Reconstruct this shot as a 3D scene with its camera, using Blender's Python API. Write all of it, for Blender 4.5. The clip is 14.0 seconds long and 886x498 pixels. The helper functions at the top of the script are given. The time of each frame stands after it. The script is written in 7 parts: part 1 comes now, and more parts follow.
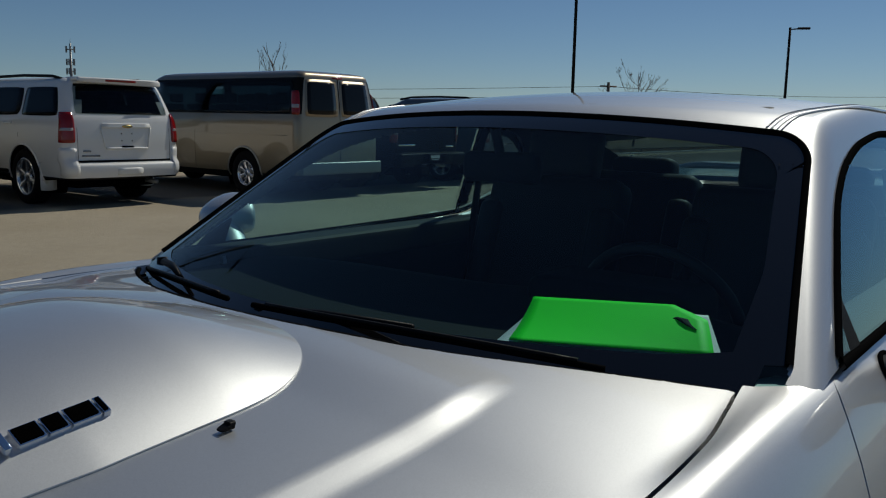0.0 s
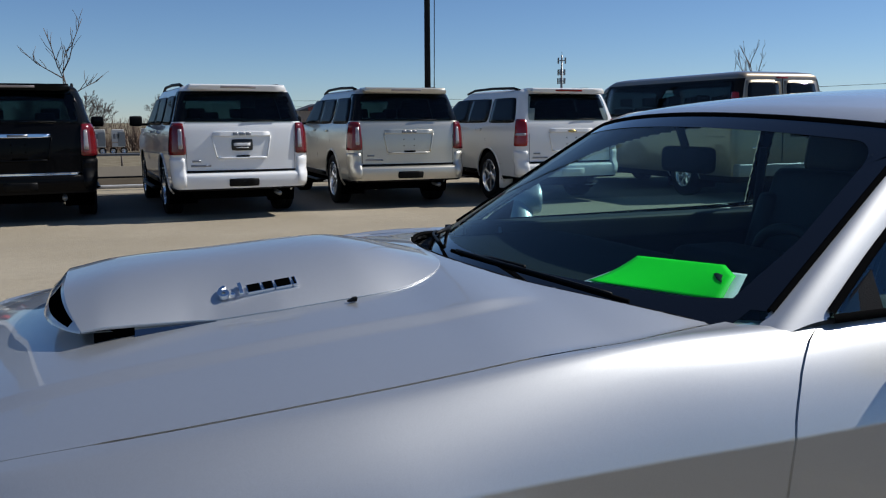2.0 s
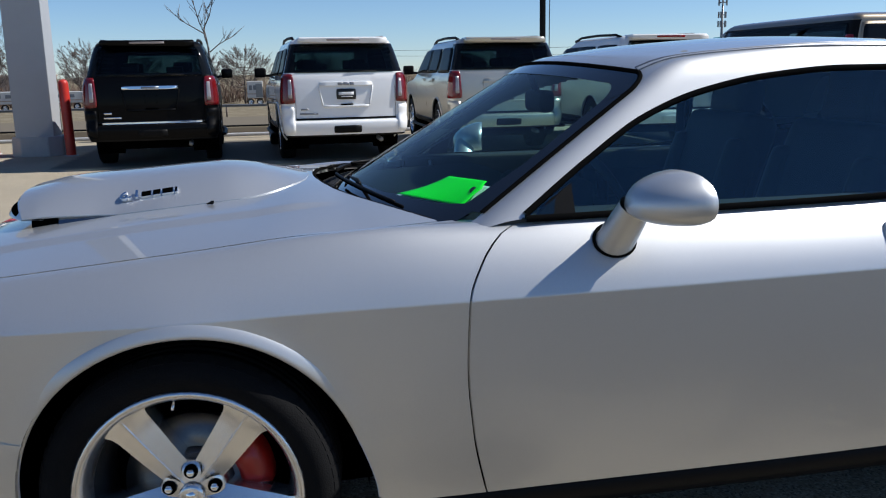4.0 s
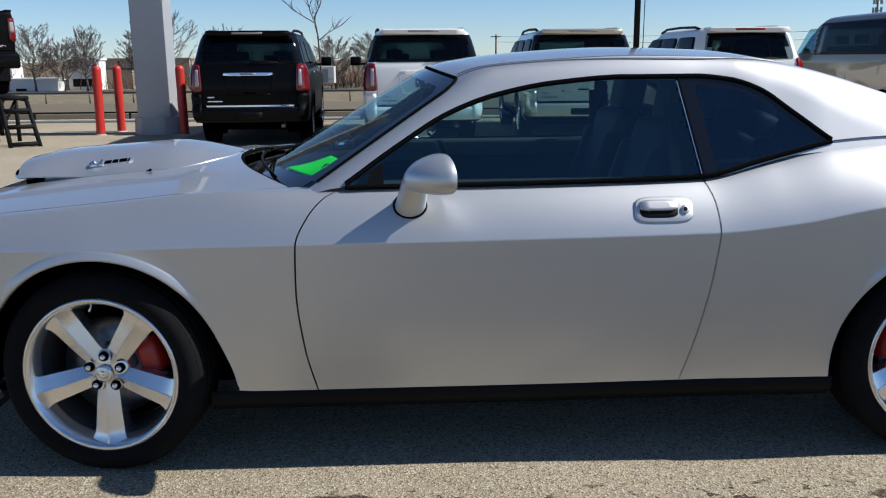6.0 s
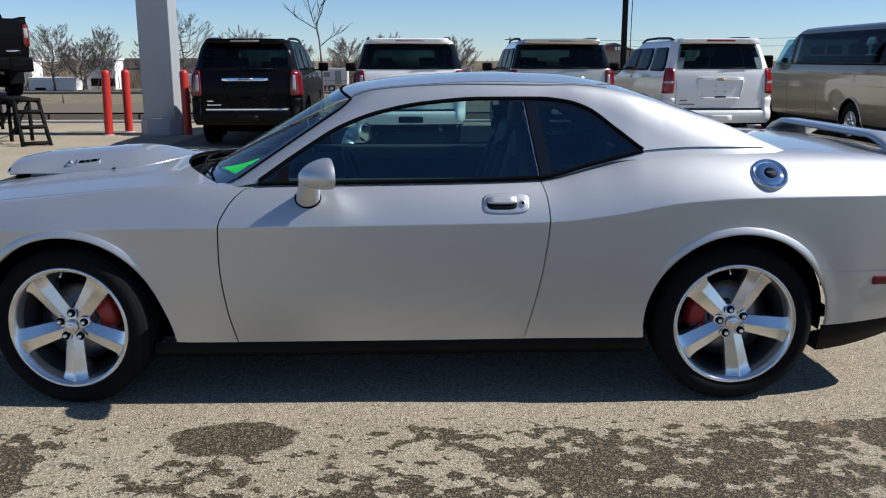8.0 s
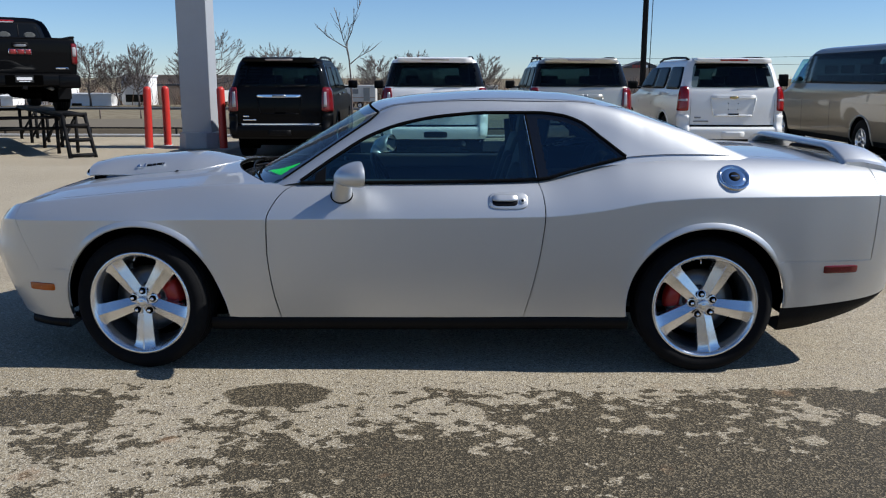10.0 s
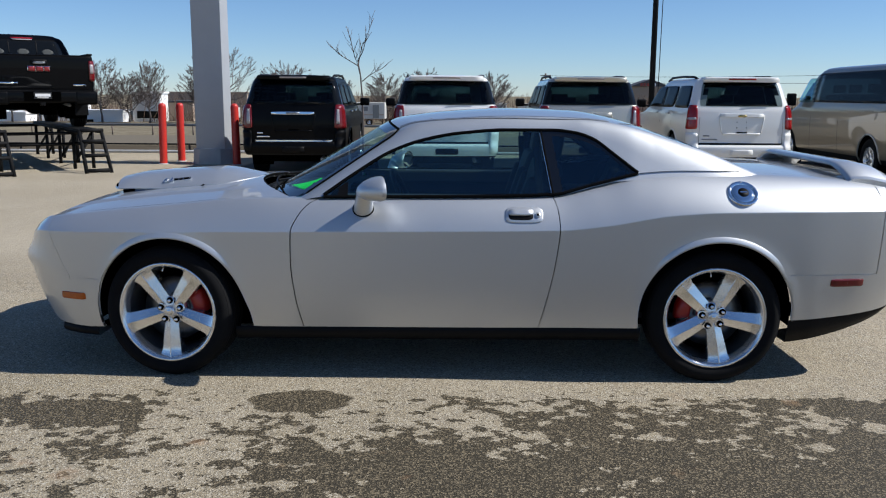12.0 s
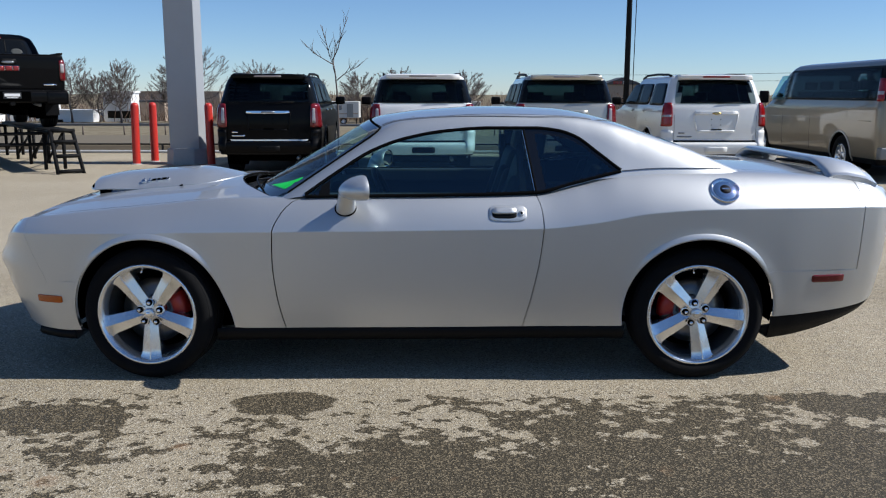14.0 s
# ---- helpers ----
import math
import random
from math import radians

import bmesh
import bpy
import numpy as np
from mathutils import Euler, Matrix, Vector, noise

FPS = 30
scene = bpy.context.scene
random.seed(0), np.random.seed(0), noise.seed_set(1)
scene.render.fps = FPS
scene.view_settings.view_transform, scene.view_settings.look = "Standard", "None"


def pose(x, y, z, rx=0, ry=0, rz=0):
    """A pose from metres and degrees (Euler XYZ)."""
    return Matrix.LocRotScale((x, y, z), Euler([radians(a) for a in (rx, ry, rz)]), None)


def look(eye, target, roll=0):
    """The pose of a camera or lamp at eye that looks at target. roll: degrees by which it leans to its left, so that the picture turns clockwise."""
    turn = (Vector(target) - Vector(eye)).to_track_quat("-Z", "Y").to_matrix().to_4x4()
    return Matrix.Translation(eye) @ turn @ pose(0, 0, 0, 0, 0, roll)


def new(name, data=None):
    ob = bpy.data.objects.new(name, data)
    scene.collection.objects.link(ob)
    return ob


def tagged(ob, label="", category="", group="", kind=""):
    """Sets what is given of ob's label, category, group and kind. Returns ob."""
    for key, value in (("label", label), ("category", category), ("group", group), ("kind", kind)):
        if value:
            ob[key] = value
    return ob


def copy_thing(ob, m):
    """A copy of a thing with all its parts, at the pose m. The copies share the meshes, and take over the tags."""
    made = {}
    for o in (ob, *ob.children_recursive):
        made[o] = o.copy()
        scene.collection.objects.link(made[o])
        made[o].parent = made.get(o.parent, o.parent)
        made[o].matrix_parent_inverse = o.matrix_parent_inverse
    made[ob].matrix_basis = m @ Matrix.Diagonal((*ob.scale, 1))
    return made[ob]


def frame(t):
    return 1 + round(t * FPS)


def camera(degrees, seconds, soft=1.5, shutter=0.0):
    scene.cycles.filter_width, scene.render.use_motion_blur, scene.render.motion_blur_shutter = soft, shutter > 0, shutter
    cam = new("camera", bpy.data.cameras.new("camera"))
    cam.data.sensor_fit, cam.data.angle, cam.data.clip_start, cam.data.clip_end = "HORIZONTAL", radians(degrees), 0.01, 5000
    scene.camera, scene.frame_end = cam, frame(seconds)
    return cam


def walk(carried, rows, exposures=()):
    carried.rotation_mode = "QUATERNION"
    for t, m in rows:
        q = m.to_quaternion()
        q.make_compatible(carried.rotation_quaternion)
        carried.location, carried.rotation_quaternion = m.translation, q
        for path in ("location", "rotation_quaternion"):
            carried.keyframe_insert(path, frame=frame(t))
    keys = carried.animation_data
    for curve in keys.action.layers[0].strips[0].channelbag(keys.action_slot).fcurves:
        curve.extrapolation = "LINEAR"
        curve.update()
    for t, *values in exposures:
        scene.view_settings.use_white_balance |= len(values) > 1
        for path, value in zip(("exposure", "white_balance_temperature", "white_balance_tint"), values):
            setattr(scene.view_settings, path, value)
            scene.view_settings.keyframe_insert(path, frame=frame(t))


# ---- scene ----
cam = camera(54.8, 14.0, soft=1.15)
PATH = [
    (0, (-2.032, -1.144, 1.354), (-0.469, 0.068, 1.058), 1.2),
    (0.5, (-2.044, -1.318, 1.349), (-0.67, 0.108, 1.076), 1.1),
    (1, (-2.072, -1.55, 1.367), (-0.977, 0.102, 1.098), 0.4),
    (1.5, (-1.999, -1.792, 1.368), (-1.132, -0.012, 1.09), 0.0),
    (2, (-1.873, -2.051, 1.363), (-1.167, -0.204, 1.065), -0.3),
    (2.5, (-1.743, -2.283, 1.344), (-1.115, -0.416, 0.997), -0.4),
    (3, (-1.604, -2.505, 1.363), (-1.063, -0.621, 0.967), -0.5),
    (3.2, (-1.536, -2.581, 1.355), (-1.033, -0.687, 0.954), -0.7),
    (5.3, (-0.665, -3.422, 1.389), (-0.527, -1.471, 0.972), -0.5),
    (5.5, (-0.58, -3.515, 1.399), (-0.478, -1.563, 0.976), -0.4),
    (6, (-0.4, -3.722, 1.413), (-0.333, -1.771, 0.977), -0.5),
    (6.5, (-0.242, -3.933, 1.445), (-0.185, -1.981, 1.014), -0.3),
    (7, (-0.079, -4.113, 1.467), (-0.033, -2.16, 1.037), -0.3),
    (7.2, (-0.029, -4.199, 1.487), (0.017, -2.249, 1.049), -0.2),
    (9.3, (0.183, -5.057, 1.52), (0.174, -3.099, 1.113), 0.0),
    (9.5, (0.182, -5.125, 1.517), (0.166, -3.166, 1.114), 0.0),
    (10, (0.173, -5.236, 1.526), (0.144, -3.276, 1.132), 0.1),
    (10.5, (0.146, -5.341, 1.545), (0.11, -3.379, 1.162), 0.2),
    (11, (0.117, -5.405, 1.536), (0.076, -3.441, 1.162), 0.2),
    (11.5, (0.113, -5.392, 1.525), (0.067, -3.426, 1.162), 0.3),
    (12, (0.121, -5.389, 1.53), (0.074, -3.421, 1.175), 0.3),
    (12.5, (0.118, -5.38, 1.525), (0.069, -3.411, 1.178), 0.2),
    (13, (0.108, -5.378, 1.528), (0.059, -3.408, 1.186), 0.2),
    (13.5, (0.087, -5.367, 1.525), (0.036, -3.396, 1.19), 0.3),
    (14, (0.077, -5.361, 1.527), (0.088, -3.393, 1.169), 0.1),
]
EXPOSURES = [(0.0, -1.02, 6600, 5), (1.0, -0.55, 6450, 7), (2.0, -0.15, 6250, 10), (3.0, 0.08, 6150, 10), (5.5, 0.27, 6300, 10), (7.2, 0.26, 6300, 10), (9.5, 0.19, 6100, 10), (14.0, 0.20, 6120, 10)]
walk(cam, [(t, look(eye, target, roll)) for t, eye, target, roll in PATH], EXPOSURES)

# ---- world, sun ----
world = bpy.data.worlds.new("sky")
scene.world = world
world.use_nodes = True
wn = world.node_tree.nodes
sky = wn.new("ShaderNodeTexSky")
sky.sky_type = "NISHITA"
sky.sun_disc = False
SUN = Vector((0.71, -0.03, 0.70)).normalized()
sky.sun_elevation = math.asin(SUN.z)
sky.sun_rotation = math.atan2(SUN.x, SUN.y)
sky.altitude = 200
sky.air_density = 0.8
sky.dust_density = 0.05
sky.ozone_density = 7.0
world.node_tree.links.new(sky.outputs[0], wn["Background"].inputs[0])
wn["Background"].inputs[1].default_value = 0.094
sun_data = bpy.data.lights.new("sun", "SUN")
sun_data.energy, sun_data.angle, sun_data.color = 5.0, radians(0.53), (1.0, 0.95, 0.87)
sun = new("sun", sun_data)
sun.matrix_world = look(SUN * 50, (0, 0, 0))


# ---- materials ----
def material(name, color=(0.5, 0.5, 0.5), rough=0.5, metal=0.0, coat=0.0, spec=0.5, emit=0.0, vary=0.0, scale=8.0, bump=0.0, fine=120.0, rvary=0.0, detail=6.0):
    """A principled material with noise at two scales in colour, roughness and relief."""
    m = bpy.data.materials.new(name)
    m.use_nodes = True
    nt = m.node_tree
    b = nt.nodes["Principled BSDF"]
    b.inputs["Base Color"].default_value = (*color, 1)
    b.inputs["Roughness"].default_value = rough
    b.inputs["Metallic"].default_value = metal
    b.inputs["Coat Weight"].default_value = coat
    b.inputs["Coat Roughness"].default_value = 0.03
    b.inputs["Specular IOR Level"].default_value = spec
    if emit:
        b.inputs["Emission Color"].default_value = (*color, 1)
        b.inputs["Emission Strength"].default_value = emit
    if vary or bump or rvary:
        tc = nt.nodes.new("ShaderNodeTexCoord")
        big = nt.nodes.new("ShaderNodeTexNoise")
        big.inputs["Scale"].default_value, big.inputs["Detail"].default_value = scale, detail
        small = nt.nodes.new("ShaderNodeTexNoise")
        small.inputs["Scale"].default_value, small.inputs["Detail"].default_value = fine, 3
        for n in (big, small):
            nt.links.new(tc.outputs["Object"], n.inputs["Vector"])
        mix = nt.nodes.new("ShaderNodeMath")
        mix.operation = "ADD"
        nt.links.new(big.outputs[0], mix.inputs[0])
        nt.links.new(small.outputs[0], mix.inputs[1])
        if vary:
            ramp = nt.nodes.new("ShaderNodeMapRange")
            ramp.inputs["From Min"].default_value, ramp.inputs["From Max"].default_value = 0.6, 1.4
            ramp.inputs["To Min"].default_value, ramp.inputs["To Max"].default_value = 1 - vary, 1 + vary
            nt.links.new(mix.outputs[0], ramp.inputs["Value"])
            sc = nt.nodes.new("ShaderNodeVectorMath")
            sc.operation = "SCALE"
            sc.inputs[0].default_value = color
            nt.links.new(ramp.outputs[0], sc.inputs["Scale"])
            nt.links.new(sc.outputs[0], b.inputs["Base Color"])
        if rvary:
            rr = nt.nodes.new("ShaderNodeMapRange")
            rr.inputs["From Min"].default_value, rr.inputs["From Max"].default_value = 0.3, 0.7
            rr.inputs["To Min"].default_value, rr.inputs["To Max"].default_value = max(0.02, rough - rvary), rough + rvary
            nt.links.new(big.outputs[0], rr.inputs["Value"])
            nt.links.new(rr.outputs[0], b.inputs["Roughness"])
        if bump:
            bp = nt.nodes.new("ShaderNodeBump")
            bp.inputs["Strength"].default_value, bp.inputs["Distance"].default_value = bump, 0.004
            nt.links.new(small.outputs[0], bp.inputs["Height"])
            nt.links.new(bp.outputs[0], b.inputs["Normal"])
    return m


def metallic_paint(name, color, metal=0.75, rough=0.36, flake=0.10, coat=1.0):
    """Car paint: metallic flake under a clear coat with faint dust."""
    m = material(name, color, rough, metal, coat)
    nt = m.node_tree
    b = nt.nodes["Principled BSDF"]
    tc = nt.nodes.new("ShaderNodeTexCoord")
    v = nt.nodes.new("ShaderNodeTexVoronoi")
    v.inputs["Scale"].default_value = 1400
    n = nt.nodes.new("ShaderNodeTexNoise")
    n.inputs["Scale"].default_value, n.inputs["Detail"].default_value = 5.0, 8
    for k in (v, n):
        nt.links.new(tc.outputs["Object"], k.inputs["Vector"])
    bw = nt.nodes.new("ShaderNodeMapRange")
    bw.inputs["To Min"].default_value, bw.inputs["To Max"].default_value = 1 - flake, 1 + flake
    nt.links.new(v.outputs["Color"], bw.inputs["Value"])
    sc = nt.nodes.new("ShaderNodeVectorMath")
    sc.operation = "SCALE"
    sc.inputs[0].default_value = color
    nt.links.new(bw.outputs[0], sc.inputs["Scale"])
    nt.links.new(sc.outputs[0], b.inputs["Base Color"])
    cr = nt.nodes.new("ShaderNodeMapRange")
    cr.inputs["From Min"].default_value, cr.inputs["From Max"].default_value = 0.35, 0.75
    cr.inputs["To Min"].default_value, cr.inputs["To Max"].default_value = 0.006, 0.03
    nt.links.new(n.outputs[0], cr.inputs["Value"])
    nt.links.new(cr.outputs[0], b.inputs["Coat Roughness"])
    return m


def window_glass(name, tint, gain=0.92, least=0.055, coat=(0.8, 0.8, 0.8)):
    """Thin tinted pane: clear tint, with a mirror gloss set by Fresnel."""
    m = bpy.data.materials.new(name)
    m.use_nodes = True
    nt = m.node_tree
    nt.nodes.remove(nt.nodes["Principled BSDF"])
    out = nt.nodes["Material Output"]
    tr = nt.nodes.new("ShaderNodeBsdfTransparent")
    tr.inputs[0].default_value = (*tint, 1)
    gl = nt.nodes.new("ShaderNodeBsdfGlossy")
    gl.inputs["Roughness"].default_value = 0.005
    gl.inputs["Color"].default_value = (*coat, 1)
    lw = nt.nodes.new("ShaderNodeLayerWeight")
    lw.inputs[0].default_value = 0.5
    fr = nt.nodes.new("ShaderNodeMath")
    fr.operation = "POWER"
    fr.inputs[1].default_value = 4.6
    nt.links.new(lw.outputs["Facing"], fr.inputs[0])
    k = nt.nodes.new("ShaderNodeMath")
    k.operation = "MULTIPLY_ADD"
    k.use_clamp = True
    k.inputs[1].default_value = gain
    k.inputs[2].default_value = least
    mix = nt.nodes.new("ShaderNodeMixShader")
    nt.links.new(fr.outputs[0], k.inputs[0])
    nt.links.new(k.outputs[0], mix.inputs[0])
    nt.links.new(tr.outputs[0], mix.inputs[1])
    nt.links.new(gl.outputs[0], mix.inputs[2])
    nt.links.new(mix.outputs[0], out.inputs[0])
    return m


SILVER = metallic_paint("silver paint", (0.585, 0.595, 0.60), 0.80, 0.47)
BLACKPAINT = metallic_paint("black paint", (0.0018, 0.0019, 0.0024), 0.0, 0.5, 0.05)
BLACKPAINT.node_tree.nodes["Principled BSDF"].inputs["Specular IOR Level"].default_value = 0.05
BLACKPAINT.node_tree.nodes["Principled BSDF"].inputs["Coat Weight"].default_value = 0.14
WHITEPAINT = metallic_paint("white paint", (0.80, 0.80, 0.79), 0.0, 0.45, 0.02)
PEARL = metallic_paint("pearl white paint", (0.74, 0.74, 0.72), 0.0, 0.45, 0.02)
CHAMPAGNE = metallic_paint("champagne paint", (0.53, 0.505, 0.435), 0.6, 0.36)
BRONZE = metallic_paint("light bronze paint", (0.26, 0.212, 0.145), 0.6, 0.38)
GREYPAINT = metallic_paint("grey paint", (0.16, 0.17, 0.19), 0.5, 0.38)
GLASS = window_glass("windscreen glass", (0.68, 0.90, 0.89), 0.62, 0.050)
SIDEGLASS = window_glass("door glass", (0.56, 0.74, 0.74), 0.9, 0.090, (0.62, 0.86, 1.0))
REARGLASS = window_glass("rear privacy glass", (0.46, 0.52, 0.52), 0.5, 0.02)
SUVGLASS = window_glass("side privacy glass", (0.30, 0.38, 0.44), 0.25, 0.040)
VANGLASS = window_glass("van side glass", (0.29, 0.36, 0.40), 0.25, 0.030)
DARKGLASS = window_glass("privacy glass", (0.30, 0.40, 0.42), 0.9, 0.095, (0.55, 0.82, 1.0))
FRIT = material("black glass border", (0.006, 0.006, 0.007), 0.08, 0, 0.5)
RUBBER = material("black rubber", (0.006, 0.006, 0.006), 0.95, spec=0.0, vary=0.15, bump=0.15)
TYRE = material("tyre rubber", (0.0085, 0.0085, 0.009), 0.8, spec=0.08, vary=0.25, scale=14, bump=0.3, fine=240)
TRIM = material("black plastic trim", (0.005, 0.005, 0.0055), 0.5, spec=0.12, vary=0.2, bump=0.2, fine=300)
# near-black, no gloss: shade of gaps, wells and undersides is put into the colour
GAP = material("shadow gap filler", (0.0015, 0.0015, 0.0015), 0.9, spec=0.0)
CHROME = material("chrome", (0.86, 0.86, 0.87), 0.06, 1.0, rvary=0.03)
ALLOY = material("silver alloy", (0.80, 0.80, 0.80), 0.27, 0.92, 0.5, vary=0.04, scale=30)
ALLOYGREY = material("dark alloy pocket", (0.26, 0.262, 0.27), 0.38, 0.85)
# darker than the rim alloy: shade behind the spokes is put into its colour
BARREL = material("shaded wheel barrel", (0.085, 0.086, 0.09), 0.42, 0.6, vary=0.15, scale=40)
DISC = material("brake disc steel", (0.19, 0.185, 0.175), 0.34, 1.0, vary=0.1, scale=40)
CALIPER = material("red caliper paint", (0.36, 0.012, 0.008), 0.35, 0, 0.4)
COWLGREY = material("grey cowl plastic", (0.05, 0.052, 0.055), 0.4, vary=0.1)
LEATHER = material("dark leather", (0.008, 0.0085, 0.010), 0.6, vary=0.15, bump=0.25, fine=200)
DASH = material("dark dashboard plastic", (0.010, 0.011, 0.012), 0.8, spec=0.15, vary=0.15, bump=0.25, fine=260)
DOORCAP = material("dark slate door trim", (0.040, 0.044, 0.043), 0.7, vary=0.12, bump=0.25, fine=240)
HEADLINER = material("grey headliner cloth", (0.20, 0.205, 0.20), 0.9, vary=0.06, bump=0.2)
GREEN = material("bright green card", (0.012, 0.95, 0.002), 0.6, vary=0.02)
PAPER = material("white paper", (0.78, 0.78, 0.78), 0.7, vary=0.02)
REDLENS = material("red lamp lens", (0.24, 0.006, 0.007), 0.15, 0, 0.2, vary=0.2, scale=40)
CLEARLENS = material("clear lamp lens", (0.36, 0.32, 0.32), 0.12, 0.2, 0.8, vary=0.2, scale=50)
LAMPDARK = material("dark red lamp lens", (0.13, 0.006, 0.008), 0.12, 0, 0.3, vary=0.2, scale=40)
AMBER = material("amber lens", (0.46, 0.095, 0.004), 0.2, 0, 0.15, vary=0.15, scale=90)
REDPAINT = material("red post paint", (0.52, 0.028, 0.018), 0.42, 0, 0.1, vary=0.10, scale=6)
COLUMNPAINT = material("light grey column paint", (0.35, 0.36, 0.375), 0.55, vary=0.05, scale=3, bump=0.05)
CONCRETEBASE = material("concrete footing", (0.40, 0.40, 0.40), 0.8, vary=0.12, scale=5, bump=0.3)
BLACKSTEEL = material("black painted steel", (0.008, 0.008, 0.0085), 0.7, 0.0, spec=0.15, vary=0.2, scale=10)
BARK = material("bare bark", (0.115, 0.095, 0.085), 0.9, vary=0.3, scale=4)
DRYLEAF = material("dull brush", (0.13, 0.085, 0.06), 0.95, vary=0.4, scale=1.5)
WHITEWALL = material("white metal wall", (0.80, 0.80, 0.80), 0.6, vary=0.05, scale=0.4)
PALEWALL = material("weathered trailer panel", (0.52, 0.51, 0.48), 0.6, vary=0.1, scale=0.8)
BEIGEWALL = material("beige wall", (0.34, 0.27, 0.21), 0.8, vary=0.08, scale=0.4)
DARKROOF = material("dark roof", (0.055, 0.058, 0.065), 0.7, vary=0.15, scale=0.6)
GALV = material("galvanised steel", (0.24, 0.245, 0.245), 0.45, 0.7, vary=0.1, scale=6)
WOODPOLE = material("grey utility pole", (0.14, 0.11, 0.09), 0.9, vary=0.2)
PLATEBLACK = material("black plate", (0.012, 0.012, 0.012), 0.35)
PLATEWHITE = material("plate print white", (0.7, 0.7, 0.7), 0.5)
DARKCHROME = material("dark chrome strip", (0.30, 0.32, 0.35), 0.10, 1.0, rvary=0.03)
GOLD = material("gold badge", (0.50, 0.36, 0.14), 0.25, 0.9)
BADGERED = material("red badge", (0.22, 0.015, 0.015), 0.3, 0.2, 0.5)


# ---- helpers for meshes ----
def spline(*pts):
    """A smooth monotone curve through (x, y) pairs, for arrays too."""
    x, y = np.array(pts, float).T
    d = np.diff(y) / np.diff(x)
    m = np.zeros(len(x))
    m[0], m[-1] = d[0], d[-1]
    for i in range(1, len(x) - 1):
        m[i] = 0 if d[i - 1] * d[i] <= 0 else 2 * d[i - 1] * d[i] / (d[i - 1] + d[i])

    def f(t):
        t = np.clip(np.asarray(t, float), x[0], x[-1])
        i = np.clip(np.searchsorted(x, t) - 1, 0, len(x) - 2)
        h = x[i + 1] - x[i]
        s = (t - x[i]) / h
        return (y[i] * (1 + 2 * s) * (1 - s) ** 2 + m[i] * h * s * (1 - s) ** 2
                + y[i + 1] * s * s * (3 - 2 * s) + m[i + 1] * h * s * s * (s - 1))
    return f


def thing(name, label, category, at=None, group="", kind=""):
    ob = new(name)
    ob.empty_display_size = 0.2
    if at is not None:
        ob.matrix_world = at
    return tagged(ob, label, category, group, kind)


def raw(name, verts, faces, mat, parent=None, label="", smooth=True, normals=None):
    me = bpy.data.meshes.new(name)
    me.from_pydata([tuple(v) for v in verts], [], [tuple(f) for f in faces])
    mats = mat if isinstance(mat, (list, tuple)) else [mat]
    for k in mats:
        me.materials.append(k)
    if smooth:
        me.polygons.foreach_set("use_smooth", [True] * len(me.polygons))
    if normals is not None:
        me.normals_split_custom_set_from_vertices([tuple(n) for n in normals])
    me.update()
    ob = new(name, me)
    if parent is not None:
        ob.parent = parent
    if label:
        tagged(ob, label)
    return ob


def part(name, bm, mat, parent=None, label="", smooth=False):
    me = bpy.data.meshes.new(name)
    bm.normal_update()
    bm.to_mesh(me)
    bm.free()
    mats = mat if isinstance(mat, (list, tuple)) else [mat]
    for k in mats:
        me.materials.append(k)
    if smooth:
        me.polygons.foreach_set("use_smooth", [True] * len(me.polygons))
    ob = new(name, me)
    if parent is not None:
        ob.parent = parent
    if label:
        tagged(ob, label)
    return ob


def box_bm(sx, sy, sz, at=(0, 0, 0), bevel=0.01, seg=2, m=None):
    bm = bmesh.new()
    bmesh.ops.create_cube(bm, size=1)
    bmesh.ops.scale(bm, vec=(sx, sy, sz), verts=bm.verts)
    if bevel:
        bmesh.ops.bevel(bm, geom=bm.edges[:], offset=bevel, segments=seg, affect="EDGES", profile=0.6)
    if m is not None:
        bmesh.ops.transform(bm, matrix=m, verts=bm.verts)
    bmesh.ops.translate(bm, vec=at, verts=bm.verts)
    return bm


def box(name, size, at, mat, parent=None, label="", bevel=0.01, seg=2, m=None):
    return part(name, box_bm(*size, at, min(bevel, min(size) * 0.45), seg, m), mat, parent, label)


def tube_data(points, radius, sides=8, closed=False, squash=1.0, up=(0, 0, 1)):
    """Vertices and faces of a tube along points; radius may be a list."""
    pts = [Vector(p) for p in points]
    n = len(pts)
    rad = radius if isinstance(radius, (list, tuple)) else [radius] * n
    verts, faces = [], []
    for i, p in enumerate(pts):
        a = pts[i - 1] if (i > 0 or closed) else pts[i]
        b = pts[(i + 1) % n] if (i < n - 1 or closed) else pts[i]
        d = (b - a).normalized()
        u = Vector(up)
        if abs(d.dot(u)) > 0.95:
            u = Vector((0, 1, 0)) if abs(d.y) < 0.9 else Vector((1, 0, 0))
        s = d.cross(u).normalized()
        t = s.cross(d).normalized()
        for k in range(sides):
            an = 2 * math.pi * k / sides
            verts.append(p + s * math.cos(an) * rad[i] + t * math.sin(an) * rad[i] * squash)
    rings = n if closed else n - 1
    for i in range(rings):
        for k in range(sides):
            a, b = i * sides + k, i * sides + (k + 1) % sides
            c, e = ((i + 1) % n) * sides + (k + 1) % sides, ((i + 1) % n) * sides + k
            faces.append((a, b, c, e))
    if not closed:
        faces.append(tuple(range(sides))[::-1])
        faces.append(tuple((n - 1) * sides + k for k in range(sides)))
    return verts, faces


def tube(name, points, radius, mat, parent=None, label="", sides=8, closed=False, squash=1.0, up=(0, 0, 1)):
    v, f = tube_data(points, radius, sides, closed, squash, up)
    return raw(name, v, f, mat, parent, label)


